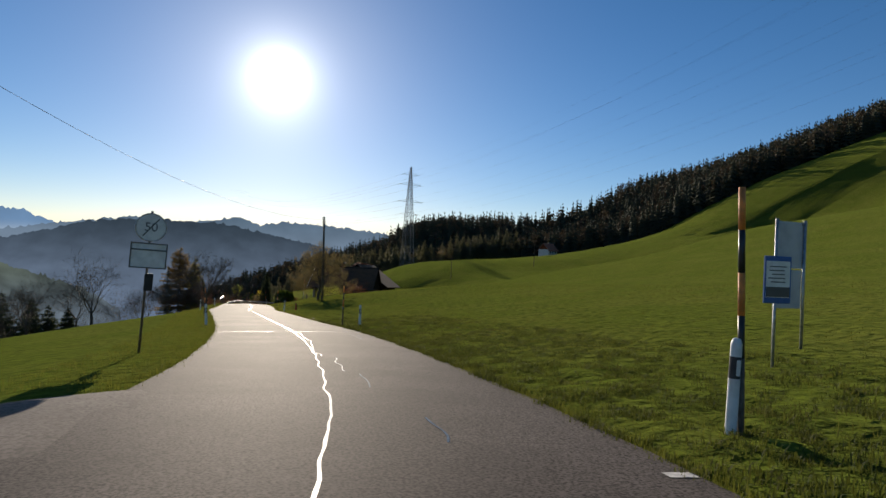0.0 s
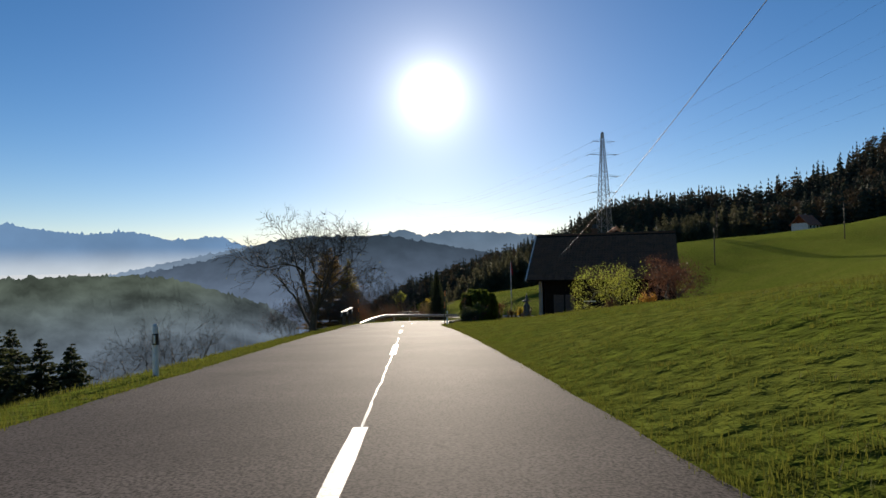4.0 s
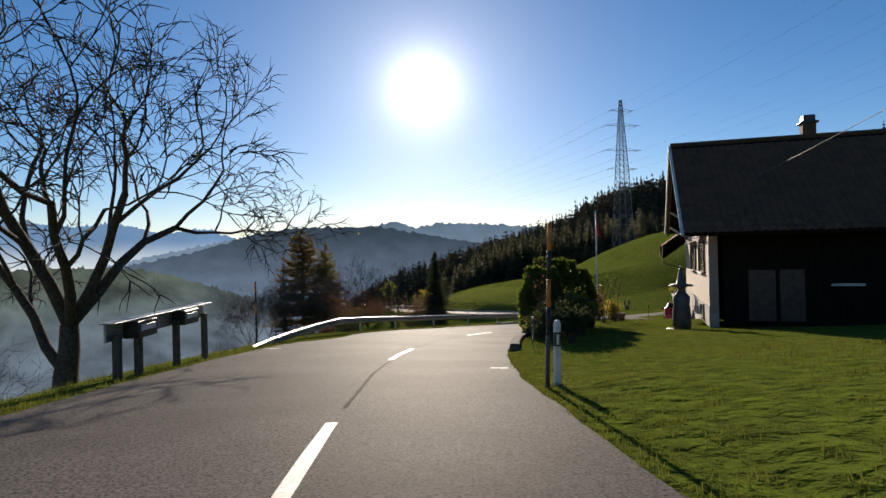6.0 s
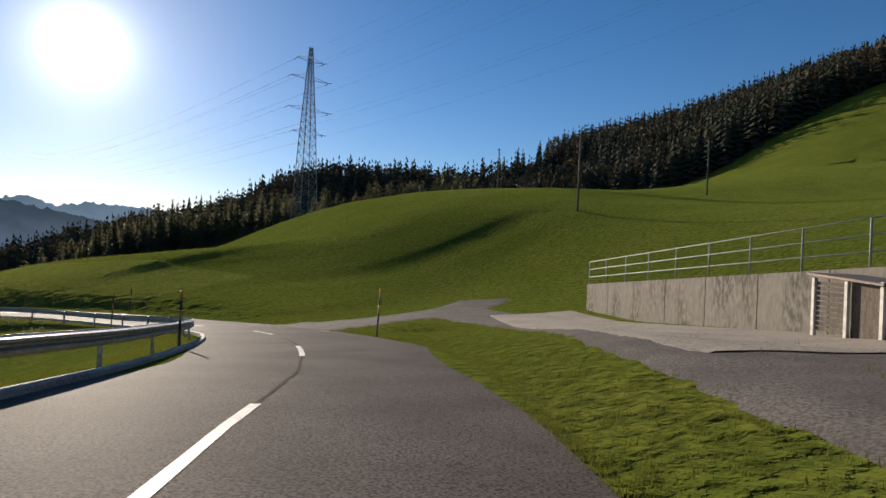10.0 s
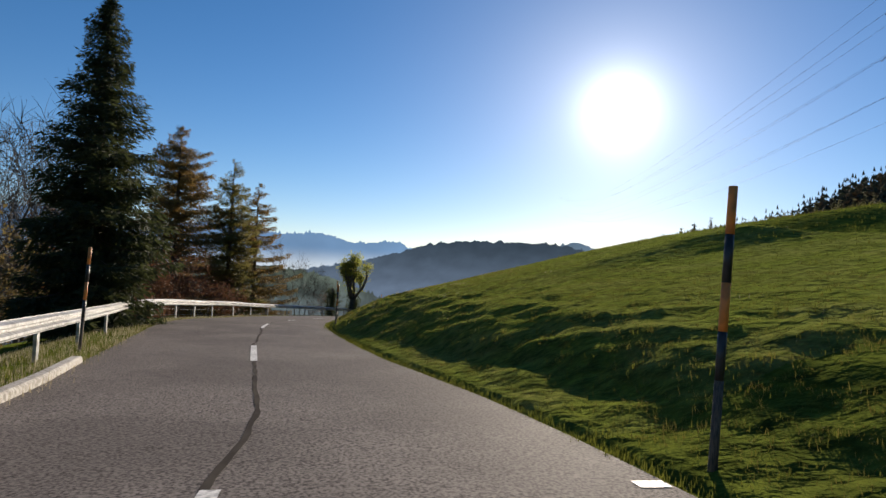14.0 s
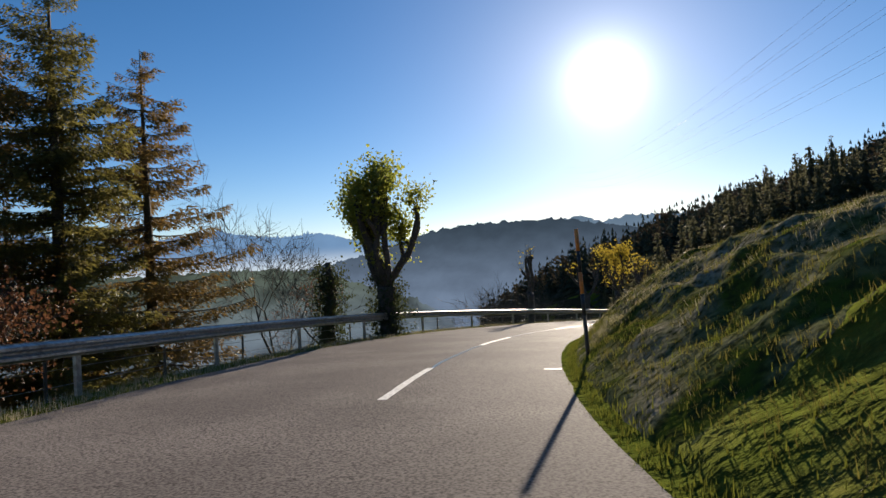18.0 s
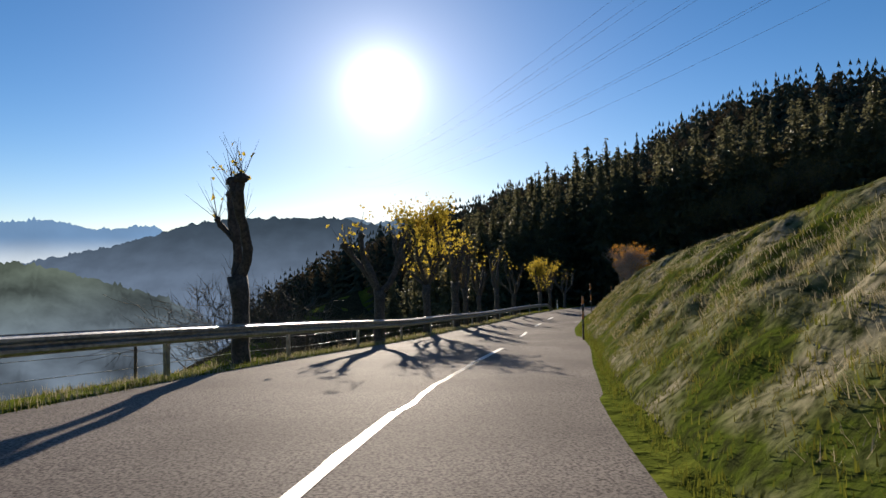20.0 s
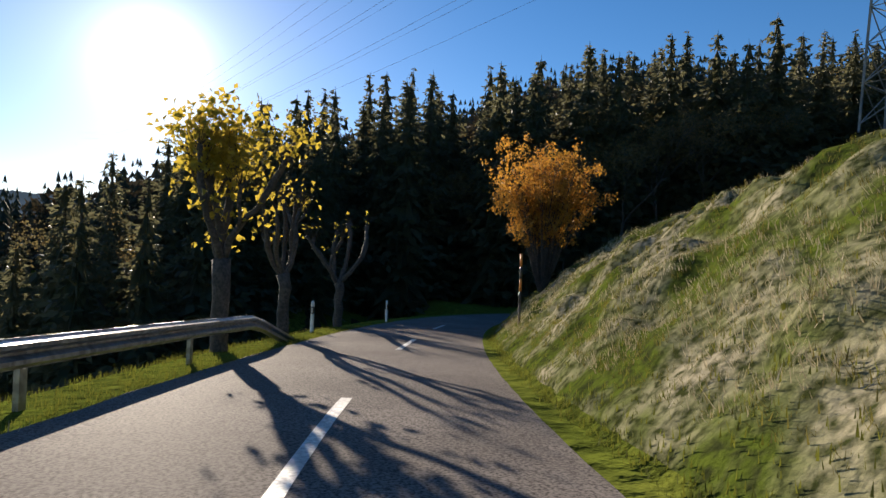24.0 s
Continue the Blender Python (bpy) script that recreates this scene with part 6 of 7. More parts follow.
part("gable_wall", Shape().extrude([(0, 0.4), (WH, 0.4), (WH, ez(WH) - 0.05), (5.4, RZ - 0.12), (0, ez(0) - 0.05)], 0.05, 0.33, "x"), SHINGLE, house, "cream shingled gable wall")
rows_ = Shape()
z = 0.48
while z < RZ - 0.3:
    ya = max(0.0, 5.4 - (RZ - 0.15 - z) / 0.66) if z > ez(0) else 0.0
    yb = min(WH, 5.4 + (RZ - 0.15 - z) / 0.78) if z > ez(WH) else WH
    if yb - ya > 0.1:
        rows_.add([(0.045, ya, z + 0.14), (0.012, ya, z), (0.012, yb, z), (0.045, yb, z + 0.14), (0.045, ya, z), (0.045, yb, z)], [(0, 1, 2, 3), (1, 4, 5, 2)])
    z += 0.125
ob = part("shingle_rows", rows_, SHINGLE, house, "lapped rows of small shingles")
ob["kind"] = "stuff"
part("near_wall", Shape().box((DH / 2 + 0.3, 0.16, 1.7), (DH - 0.5, 0.3, 3.9)), DARK_WOOD, house, "dark boarded side wall")
part("corner_board", Shape().box((0.18, -0.01, 1.85), (0.34, 0.05, 3.2), bevel=0.008), SHINGLE, house)
part("far_wall", Shape().box((DH / 2 + 0.3, WH - 0.16, 1.6), (DH - 0.5, 0.3, 3.8)), DARK_WOOD, house)
part("back_wall", Shape().extrude([(0, -0.3), (WH, -0.3), (WH, ez(WH) - 0.1), (5.4, RZ - 0.15), (0, ez(0) - 0.1)], DH, DH + 0.3, "x"), DARK_WOOD, house)
for y0, y1, z0, z1, c in ((1.35, 3.4, 1.80, 3.15, 1), (5.0, 7.3, 1.75, 2.95, 2), (3.9, 5.6, 4.05, 5.35, 1)):
    w_ = window(house, y0, y1, z0, z1, 0.0, BROWN_FRAME, c, recess=0.02)
    part("hood", Shape().box((-0.12, (y0 + y1) / 2, z1 + 0.16), (0.34, y1 - y0 + 0.5, 0.05), tilt=(0, -18, 0)), BROWN_FRAME, w_, "small sloping hood")
window(house, 1.75, 2.95, -0.12, 0.42, -0.03, PLASTER, 3, recess=0.0)
part("side_door", Shape().box((1.9, -0.02, 0.95), (0.95, 0.06, 2.0), bevel=0.01), BROWN_FRAME, house, "dark door")
part("side_door", Shape().box((2.95, -0.02, 0.95), (0.85, 0.06, 2.0), bevel=0.01), BROWN_FRAME, house, "dark door")
part("side_sill", Shape().box((4.8, -0.04, 1.35), (1.1, 0.08, 0.10), bevel=0.01), WHITE_WOOD, house)
ov = -1.0
slab(house, "roof", [(ov, -1.25, ez(-1.25)), (DH + 0.8, -1.25, ez(-1.25)), (DH + 0.8, 5.4, RZ), (ov, 5.4, RZ)], 0.14, DARK_WOOD, "near roof slope")
slab(house, "roof", [(ov, 5.4, RZ), (DH + 0.8, 5.4, RZ), (DH + 0.8, 10.6, ez(10.6)), (ov, 10.6, ez(10.6))], 0.14, DARK_WOOD, "far roof slope")
tile_field(house, (ov, -1.25, ez(-1.25)), (DH + 0.8, -1.25, ez(-1.25)), (0, 6.65, 6.65 * 0.66), 7.95, 0.30, 0.42, OLD_TILE, 60, 5)
tile_field(house, (DH + 0.8, 10.6, ez(10.6)), (ov, 10.6, ez(10.6)), (0, -5.2, 5.2 * 0.78), 6.55, 0.30, 0.42, OLD_TILE, 0, 6)
for ya, yb in ((-1.3, 5.4), (5.4, 10.65)):
    for dx, dz in ((-0.03, -0.02), (0.10, -0.16)):
        part("barge_board", Shape().tube([(ov + dx, ya, ez(ya) + dz), (ov + dx, yb, ez(yb) + dz)], 0.085, 4), WHITE_WOOD if dx < 0 else BROWN_FRAME, house, "pale barge board" if dx < 0 else "")
part("ridge_tiles", Shape().tube([(ov, 5.4, RZ + 0.05), (DH + 0.8, 5.4, RZ + 0.05)], 0.12, 6), OLD_TILE, house)
for y in (-0.3, 1.4, 9.0, 10.0):
    part("bracket", Shape().tube([(-0.05, y, ez(y) - 0.75), (-0.85, y, ez(y) - 0.22)], 0.07, 4), WHITE_WOOD, house, "carved pale bracket")
ch = part("chimney", Shape().box((5.0, 5.6, RZ + 0.10), (0.55, 0.55, 1.1), bevel=0.02), OLD_TILE, house, "dark brick chimney")
part("cowl", Shape().box((5.0, 5.6, RZ + 0.70), (0.75, 0.75, 0.10), bevel=0.02).box((5.0, 5.6, RZ + 0.9), (0.5, 0.5, 0.3), bevel=0.03), BLACK_PAINT, ch)

# scarecrow-like garden statue with a pointed hat: one plain shape
solid("garden_statue", Shape().lathe([(0.34, 0), (0.36, 0.5), (0.30, 1.0), (0.33, 1.30), (0.22, 1.45), (0.13, 1.55), (0.15, 1.68), (0.12, 1.75), (0.46, 1.74), (0.44, 1.79), (0.17, 1.84), (0.12, 2.1), (0.02, 2.55)], 18).box((0, 0, -0.02), (0.9, 0.9, 0.16), bevel=0.03),
      STEEL_DARK, pose(7.6, 128.0, gz(7.6, 128.0) - 0.05, 0, 0, 0), "tall weathered metal garden statue with a pointed hat", "statue", smooth=True)
# bench and odds by the house wall
t = thing("garden_bench", HOUSE @ pose(-0.75, 6.9, 0.0), "low stone bench with pots in front of the farmhouse", "bench")
part("seat", Shape().box((0, 0, 0.40), (0.4, 2.6, 0.07), bevel=0.015), CONCRETE, t)
for y in (-1.0, 0, 1.0):
    part("leg", Shape().box((0, y, 0.15), (0.3, 0.2, 0.42), bevel=0.02), CONCRETE, t)
for k, (y, r) in enumerate(((7.5, 0.16), (6.9, 0.2), (6.2, 0.14))):
    t = thing("flower_pot", HOUSE @ pose(-0.75, y, 0.44), "small pot with pale flowers on the stone bench", "flower pot", "pots on the bench")
    part("pot", Shape().lathe([(r * 0.7, 0), (r, 0.22), (r * 1.05, 0.24)], 10), CONCRETE, t, smooth=True)
    rng = random.Random(k)
    part("plant", leaf_cards(rng, [(Vector((rng.gauss(0, r), rng.gauss(0, r), 0.3 + rng.random() * 0.2)), Vector((0, 0, 1))) for _ in range(30)], 160, 0.08, 0.05), (LEAF_OLIVE, LEAF_BROWN, LEAF_OLIVE)[k], t)
# garden wall along the road, in cast lengths, with a wire fence on top
# mossy concrete, lowered further so the shaded road face is in its base
MOSSY = mat("shaded_mossy_concrete", (0.125, 0.110, 0.092), 0.95, spots=(0.070, 0.064, 0.048), scale=1.6, fine=(0.17, 0.155, 0.13), fine_scale=9, bump=0.02, spec=0.1)
wall_ = thing("garden_wall", Matrix(), "low stained concrete retaining wall along the road", "wall")
s = 122.0
while s < 147.2:
    e = min(s + 3.6, 147.4)
    vs = []
    for q in np.linspace(s + 0.01, e - 0.01, 8):
        p, a, r = on_line(q)
        l0 = float(lerp(q, EDGE_R))
        h = float(np.interp(q, [120, 125, 131, 138, 147], [0.16, 0.28, 0.40, 0.56, 0.70]))
        for dl, dz in ((0.02, -0.25), (0.06, h - 0.02), (0.09, h), (0.30, h), (0.33, h - 0.02), (0.36, -0.25)):
            x, y = p[:2] + r * (l0 + dl)
            vs.append((x, y, p[2] + dz + 0.012 * noise.noise(Vector((q * 2, dl * 9, 0)))))
    sh = Shape().add(vs, [(i * 6 + j, i * 6 + (j + 1) % 6, (i + 1) * 6 + (j + 1) % 6, (i + 1) * 6 + j) for i in range(7) for j in range(6)])
    sh.add(vs[:6], [tuple(range(6))[::-1]]).add(vs[-6:], [tuple(range(6))])
    part("wall_length", sh, MOSSY, wall_)
    s = e
gf = thing("garden_fence", Matrix(), "iron posts with thin wires above the garden wall", "fence")
fs_ = list(np.arange(121.5, 147.4, 2.15))
tops = []
for s in fs_:
    q = at_road(s, float(lerp(s, EDGE_R)) + 0.7)
    q.z = np.interp(s, S_ALL, LINE[:, 2]) + float(np.interp(s, [120, 125, 131, 138, 147], [0.12, 0.24, 0.36, 0.52, 0.66]))
    tops.append(q)
    part("post", Shape().box(q + Vector((0, 0, 0.32)), (0.024, 0.024, 0.9), heading(s), 0.004), STEEL_DARK, gf)
for h in (0.14, 0.33, 0.52, 0.72):
    part("wire", Shape().tube([q + Vector((0, 0, h)) for q in tops], 0.003, 4), ZINC, gf)

# flagpole
FP = Vector((7.6, 139.7, gz(7.6, 139.7)))
t = thing("flagpole", pose(FP.x, FP.y, FP.z, 0, 0, -20), "white metal flagpole with a limp red flag", "flagpole")
part("pole", Shape().tube([(0, 0, -0.2), (0, 0, 3), (0, 0, 6.4)], [0.05, 0.042, 0.03], 12), WHITE_PLASTIC, t, smooth=True)
part("foot", Shape().tube([(0, 0, -0.1), (0, 0, 0.25)], 0.09, 10), STEEL_DARK, t)
part("knob", Shape().lathe([(0.02, 6.38), (0.05, 6.42), (0.05, 6.47), (0.01, 6.52)], 10), ZINC, t, smooth=True)
fl = Shape()
gv = []
for i in range(13):
    u = i / 12
    for j in range(7):
        w_ = j / 6
        gv.append((0.05 + 0.32 * w_ * (0.35 + 0.5 * u) + 0.03 * math.sin(7 * u + 3 * w_), 0.09 * math.sin(9 * w_ + 2 * u) * (0.4 + u), 6.3 - 1.35 * u - 0.22 * w_ * (1 - u)))
fl.add(gv, grid_faces(13, 7))
flag = part("flag", fl, RED_PAINT, t, "limp red cloth", True)

# hedge of thujas at the garden's corner
for k, (s, la, h, r) in enumerate(((128.6, 2.05, 2.5, 0.75), (130.2, 2.1, 2.9, 0.85), (131.9, 2.15, 2.9, 0.85), (133.3, 2.5, 2.6, 0.8))):
    t = thing("thuja", beside(s, la, -0.1, k * 50), "dense dark green thuja with yellowish tips by the garden wall", "hedge", "thujas by the wall")
    rng = random.Random(500 + k)
    part("trunk", Shape().tube([(0, 0, -0.2), (0, 0, h * 0.8)], [0.08, 0.02], 6), BARK, t)
    tips = []
    for _ in range(1500):
        z = rng.random() ** 0.8 * h
        rr = r * (0.55 + 0.45 * math.sin(min(1, (z / h) * 1.9 + 0.35) * 1.57)) * (1 - max(0, z / h - 0.55) ** 1.4 * 1.5) * rng.uniform(0.72, 1.05)
        a = rng.uniform(0, 6.28)
        tips.append((Vector((math.cos(a) * rr, math.sin(a) * rr, z)), Vector((math.cos(a), math.sin(a), 0.8))))
    sh = Shape()
    for p, d in tips:
        for _ in range(4):
            dd = (d + Vector((rng.uniform(-.7, .7), rng.uniform(-.7, .7), rng.uniform(0, 1.1)))).normalized()
            s_ = rng.uniform(0.16, 0.34)
            b = dd.cross(Vector((rng.uniform(-1, 1), rng.uniform(-1, 1), 0.2))).normalized() * s_ * 0.26
            sh.add([p, p + dd * s_ * 0.5 + b, p + dd * s_, p + dd * s_ * 0.5 - b], [(0, 1, 2, 3)])
    part("crown", sh, THUJA, t)
    # a darker core stands in for the shade inside the crown
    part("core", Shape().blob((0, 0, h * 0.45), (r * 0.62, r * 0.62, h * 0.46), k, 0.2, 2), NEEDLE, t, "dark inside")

# shrubs, pots and stems in the garden
def stem_shrub(m, h, n, spread, label, leaf, leaf_n, size, seed, name="garden_shrub", bark=None):
    t = thing(name, m, label, "shrub")
    rng = random.Random(seed)
    wood, tips = Shape(), []
    for _ in range(n):
        a, sp = rng.uniform(0, 6.28), rng.uniform(0.1, 1) * spread
        e = Vector((math.cos(a) * sp * h, math.sin(a) * sp * h, h * rng.uniform(0.55, 1)))
        mid = Vector((e.x * 0.35, e.y * 0.35, e.z * 0.5))
        wood.tube([(e.x * .05, e.y * .05, -0.1), mid, e], [0.022, 0.014, 0.004], 4, cap=False)
        for _ in range(6):
            q = mid.lerp(e, rng.random())
            f_ = q + Vector((rng.uniform(-.35, .35), rng.uniform(-.35, .35), rng.uniform(0, .45))) * h * 0.3
            wood.tube([q, f_], [0.008, 0.003], 3, cap=False)
            tips.append((f_, Vector((0, 0, 1))))
    part("stemwork", wood, bark or BARK, t)
    if leaf_n:
        part("foliage", leaf_cards(rng, tips, leaf_n, size, 0.10), leaf, t)
    return t


for s, la, h, n, sp, lab, lf, ln, sz, sd in (
        (125.4, 2.3, 3.0, 5, 0.22, "thin bare garden tree with a few dark leaves", LEAF_BROWN, 60, 0.08, 601), (127.2, 3.6, 1.5, 16, 0.5, "dark leafy garden shrub behind the wall", LEAF_BROWN, 900, 0.09, 602),
        (126.2, 2.0, 0.8, 14, 0.5, "low dry shrub above the wall", LEAF_OLIVE, 400, 0.07, 603), (137.8, 3.2, 2.6, 7, 0.35, "bare branching garden shrub on the lawn", LEAF_OLIVE, 40, 0.07, 604),
        (139.4, 3.6, 2.4, 7, 0.4, "bare branching garden shrub on the lawn", LEAF_OLIVE, 40, 0.07, 605), (136.2, 1.9, 0.5, 20, 0.8, "grey-green creeping plants above the wall", THUJA, 900, 0.07, 606),
        (139.0, 1.9, 0.45, 20, 0.8, "grey-green creeping plants above the wall", THUJA, 700, 0.07, 607), (141.5, 2.4, 0.95, 26, 0.32, "golden brown bushy perennial by the flagpole", LEAF_APPLE, 1300, 0.07, 608),
        (143.6, 2.8, 1.2, 18, 0.5, "yellow-green shrub at the garden's end", LEAF_YELLOW, 1500, 0.08, 609), (145.6, 2.6, 1.0, 14, 0.5, "dark green shrub in a large pot", THUJA, 900, 0.08, 610), (134.9, 3.0, 1.6, 12, 0.4, "dark leafy garden shrub behind the wall", LEAF_BROWN, 800, 0.09, 611),
        (124.3, 2.6, 1.2, 18, 0.6, "dark leafy garden shrub behind the wall", NEEDLE, 1700, 0.08, 621), (125.8, 3.4, 1.5, 18, 0.55, "dark leafy garden shrub behind the wall", THUJA, 1700, 0.09, 622), (127.0, 2.3, 1.1, 18, 0.55, "dark leafy garden shrub behind the wall", NEEDLE, 1600, 0.09, 623), (123.0, 3.2, 1.1, 16, 0.6, "dark leafy garden shrub behind the wall", NEEDLE, 1400, 0.09, 624), (109, 12.5, 0.8, 16, 0.6, "small dark bush on the lawn", LEAF_BROWN, 700, 0.07, 612), (111, 15.5, 1.1, 16, 0.7, "orange autumn bush beside the house", LEAF_ORANGE, 1200, 0.08, 613)):
    stem_shrub(beside(s, la), h, n, sp, lab, lf, ln, sz, sd)
TERRA = mat("terracotta", (0.42, 0.22, 0.13), 0.8, spots=(0.33, 0.17, 0.10), scale=5, bump=0.004)
for s, la, k in ((126.6, 3.0, 1.0), (145.3, 2.5, 0.9), (143.0, 3.4, 0.8)):
    t = thing("planter", beside(s, la), "large terracotta planter with a wide rim", "planter")
    part("pot", Shape().lathe([(0.24 * k, 0), (0.34 * k, 0.40 * k), (0.36 * k, 0.46 * k), (0.42 * k, 0.48 * k), (0.42 * k, 0.55 * k), (0.36 * k, 0.56 * k)], 18), TERRA, t, smooth=True)
    part("soil", Shape().tube([(0, 0, 0.40 * k), (0, 0, 0.50 * k)], 0.34 * k, 14), BARK, t)
rabbit = Shape().blob((0, 0, 0.75), (0.16, 0.05, 0.17), 1, 0.1, 2).blob((-0.13, 0, 1.05), (0.06, 0.03, 0.2), 2, 0.1, 2).blob((0.13, 0, 1.08), (0.06, 0.03, 0.2), 3, 0.1, 2).tube([(0, 0, -0.2), (0, 0, 0.7)], 0.015, 6)
solid("garden_ornament", rabbit, STEEL_DARK, beside(146.0, 3.3), "rusty flat garden ornament with two long ears", "ornament", smooth=True)
# round orange bush at the wood's edge
stem_shrub(beside(347.6, 3.7), 5.2, 130, 0.42, "tall round bush with orange autumn leaves", LEAF_ORANGE, 20000, 0.095, 112, "orange_bush", BARK_GREY)
# drain grate at the kerb
t = thing("drain_grate", Matrix.Translation(at_road(139.8, 1.0, 0.055)) @ pose(0, 0, 0, 0, 0, heading(139.8)), "black iron drain grate set in the road", "drain")
part("frame", Shape().box((0, -0.2, 0), (0.66, 0.05, 0.02)).box((0, 0.2, 0), (0.66, 0.05, 0.02)), BLACK_PAINT, t)
for k in range(9):
    part("grate_bar", Shape().box((-0.30 + 0.075 * k, 0, 0), (0.035, 0.40, 0.018)), BLACK_PAINT, t)

# ramp wall, railing and shelter beyond the barn
STAINED = mat("stained_concrete", (0.21, 0.19, 0.16), 0.95, spots=(0.11, 0.10, 0.08), scale=0.9, stretch=(1, 1, 0.4), fine=(0.26, 0.235, 0.20), fine_scale=8, bump=0.015, spec=0.1)
t = thing("ramp_wall", Matrix(), "stained concrete retaining wall beside the barn ramp", "wall")
A, B = Vector((29.5, 158.2, 0)), Vector((39.7, 180.7, 0))
TOP_A, TOP_B = -12.9, -14.85
DIR = (B - A).normalized()
OUT = Vector((-DIR.y, DIR.x, 0))
n_ = 8
for i in range(n_):
    a, b = A.lerp(B, i / n_), A.lerp(B, (i + 1) / n_ - 0.002)
    zt0, zt1 = TOP_A + (TOP_B - TOP_A) * i / n_, TOP_A + (TOP_B - TOP_A) * (i + 1) / n_
    pts = [a - OUT * 0.12, b - OUT * 0.12, b + OUT * 0.12, a + OUT * 0.12]
    low_ = min(gz(p.x, p.y) for p in pts) - 0.6
    sh = Shape().add([(p.x, p.y, min(low_, zt0 - 0.6)) for p in pts] + [(p.x, p.y, zt) for p, zt in zip(pts, (zt0, zt1, zt1, zt0))],
                     [(3, 2, 1, 0), (4, 5, 6, 7), (0, 1, 5, 4), (1, 2, 6, 5), (2, 3, 7, 6), (3, 0, 4, 7)])
    part("wall_length", sh, STAINED, t)
RAIL_GREEN = mat("pale_green_paint", (0.30, 0.33, 0.27), 0.7, spots=(0.22, 0.24, 0.2), scale=3)
rl = thing("ramp_railing", Matrix(), "pale steel railing along the barn ramp", "railing")
for i in range(11):
    p = A.lerp(B, i / 10)
    zt = TOP_A + (TOP_B - TOP_A) * i / 10
    part("post", Shape().tube([(p.x, p.y, zt - 0.1), (p.x, p.y, zt + 1.32)], 0.03, 7), RAIL_GREEN, rl, smooth=True)
for h in (0.42, 0.86, 1.30):
    part("bar", Shape().tube([(A.x, A.y, TOP_A + h), (B.x, B.y, TOP_B + h)], 0.022, 6), RAIL_GREEN, rl, smooth=True)
v_, f_ = overlay([tuple((A + OUT * 4.0)[:2]), tuple((A.lerp(B, 0.5) + OUT * 4.0)[:2]), tuple((B + OUT * 3.4)[:2])], lambda u: 7.6 - 2.2 * u, 0.075)
tagged(mesh_ob("concrete_pad", v_, f_, YARD_CONCRETE), "pale concrete pad in front of the ramp wall", "yard", kind="structure")
SHP = A + DIR * 4.2 + OUT * 1.05
t = thing("shelter", pose(SHP.x, SHP.y, gz(SHP.x, SHP.y) + 0.05, 0, 0, math.degrees(math.atan2(DIR.y, DIR.x)) + 180), "small slatted shelter with a flat tarred roof by the wall", "shed")
part("roof", Shape().box((0.45, 0, 1.42), (2.3, 1.5, 0.07), tilt=(0, 4, 0), bevel=0.01), STEEL_DARK, t)
for x in (-0.55, 0.5, 1.5):
    part("post", Shape().box((x, -0.65, 0.68), (0.09, 0.09, 1.45), bevel=0.008), WHITE_WOOD, t)
for k in range(10):
    part("slat", Shape().box((-0.02, -0.62, 0.15 + 0.125 * k), (0.95, 0.03, 0.09), bevel=0.005), WOOD_POLE, t)
part("side_panel", Shape().box((1.02, -0.55, 0.68), (0.95, 0.05, 1.4), bevel=0.01), WOOD_POLE, t)

# the far chalet in the meadow below the wood
ch_m = pose(157.0, 324.0, gz(157.0, 324.0) + 0.4, 0, 0, 30)
t = thing("chalet", ch_m, "small chalet with a reddish roof at the wood's edge", "house")
part("wall", Shape().box((0, 0, 2.0), (9, 7, 4.4), bevel=0.05), WHITE_WOOD, t)
part("gable", Shape().extrude([(-3.5, 4.0), (3.5, 4.0), (0, 7.6)], -4.4, 4.4, "x"), BOARD, t)
for sd in (-1, 1):
    slab(t, "roof", [(-5.2, sd * 4.3, 3.3), (5.2, sd * 4.3, 3.3), (5.2, 0, 7.9), (-5.2, 0, 7.9)], 0.2, TILE)
for x in (-2.6, 0, 2.6):
    part("window", Shape().box((x, -3.52, 2.6), (1.0, 0.06, 1.1)), GLASS_D, t)
part("chimney", Shape().box((2, 1, 7.6), (0.7, 0.7, 1.6)), PLASTER, t)


# ---------------------------------------------------------------- the red estate car in the yard
CAR_RED = mat("red_car_paint", (0.62, 0.028, 0.02), 0.3, spots=(0.44, 0.02, 0.016), scale=2, coat=0.6)
RUBBER = mat("rubber", (0.010, 0.010, 0.010), 0.9, spec=0.05, spots=(0.03, 0.03, 0.03), scale=8, bump=0.004)
TRIM = mat("dark_trim", (0.016, 0.016, 0.017), 0.7, spec=0.08)
LAMP_RED = mat("tail_lamp", (0.35, 0.01, 0.01), 0.2)
LAMP_CLEAR = mat("head_lamp", (0.55, 0.56, 0.58), 0.15, spec=0.8)


def loft(sections, mirror=True):
    """Cross-sections (y, [(x, z)...]) from front to back joined into a shell, mirrored in x."""
    sh = Shape()
    n = len(sections[0][1])
    vs = [(x, y, z) for y, pr in sections for x, z in pr]
    fs = [(i * n + j, i * n + j + 1, (i + 1) * n + j + 1, (i + 1) * n + j) for i in range(len(sections) - 1) for j in range(n - 1)]
    sh.add(vs, fs)
    sh.add([(-x, y, z) for x, y, z in vs], [f[::-1] for f in fs])
    return sh


_ca = Vector((math.sin(radians(22)), math.cos(radians(22)), 0))
_zf, _zr = (gz(16.8 + _ca.x * k, 150.6 + _ca.y * k) + 0.05 for k in (1.42, -1.34))
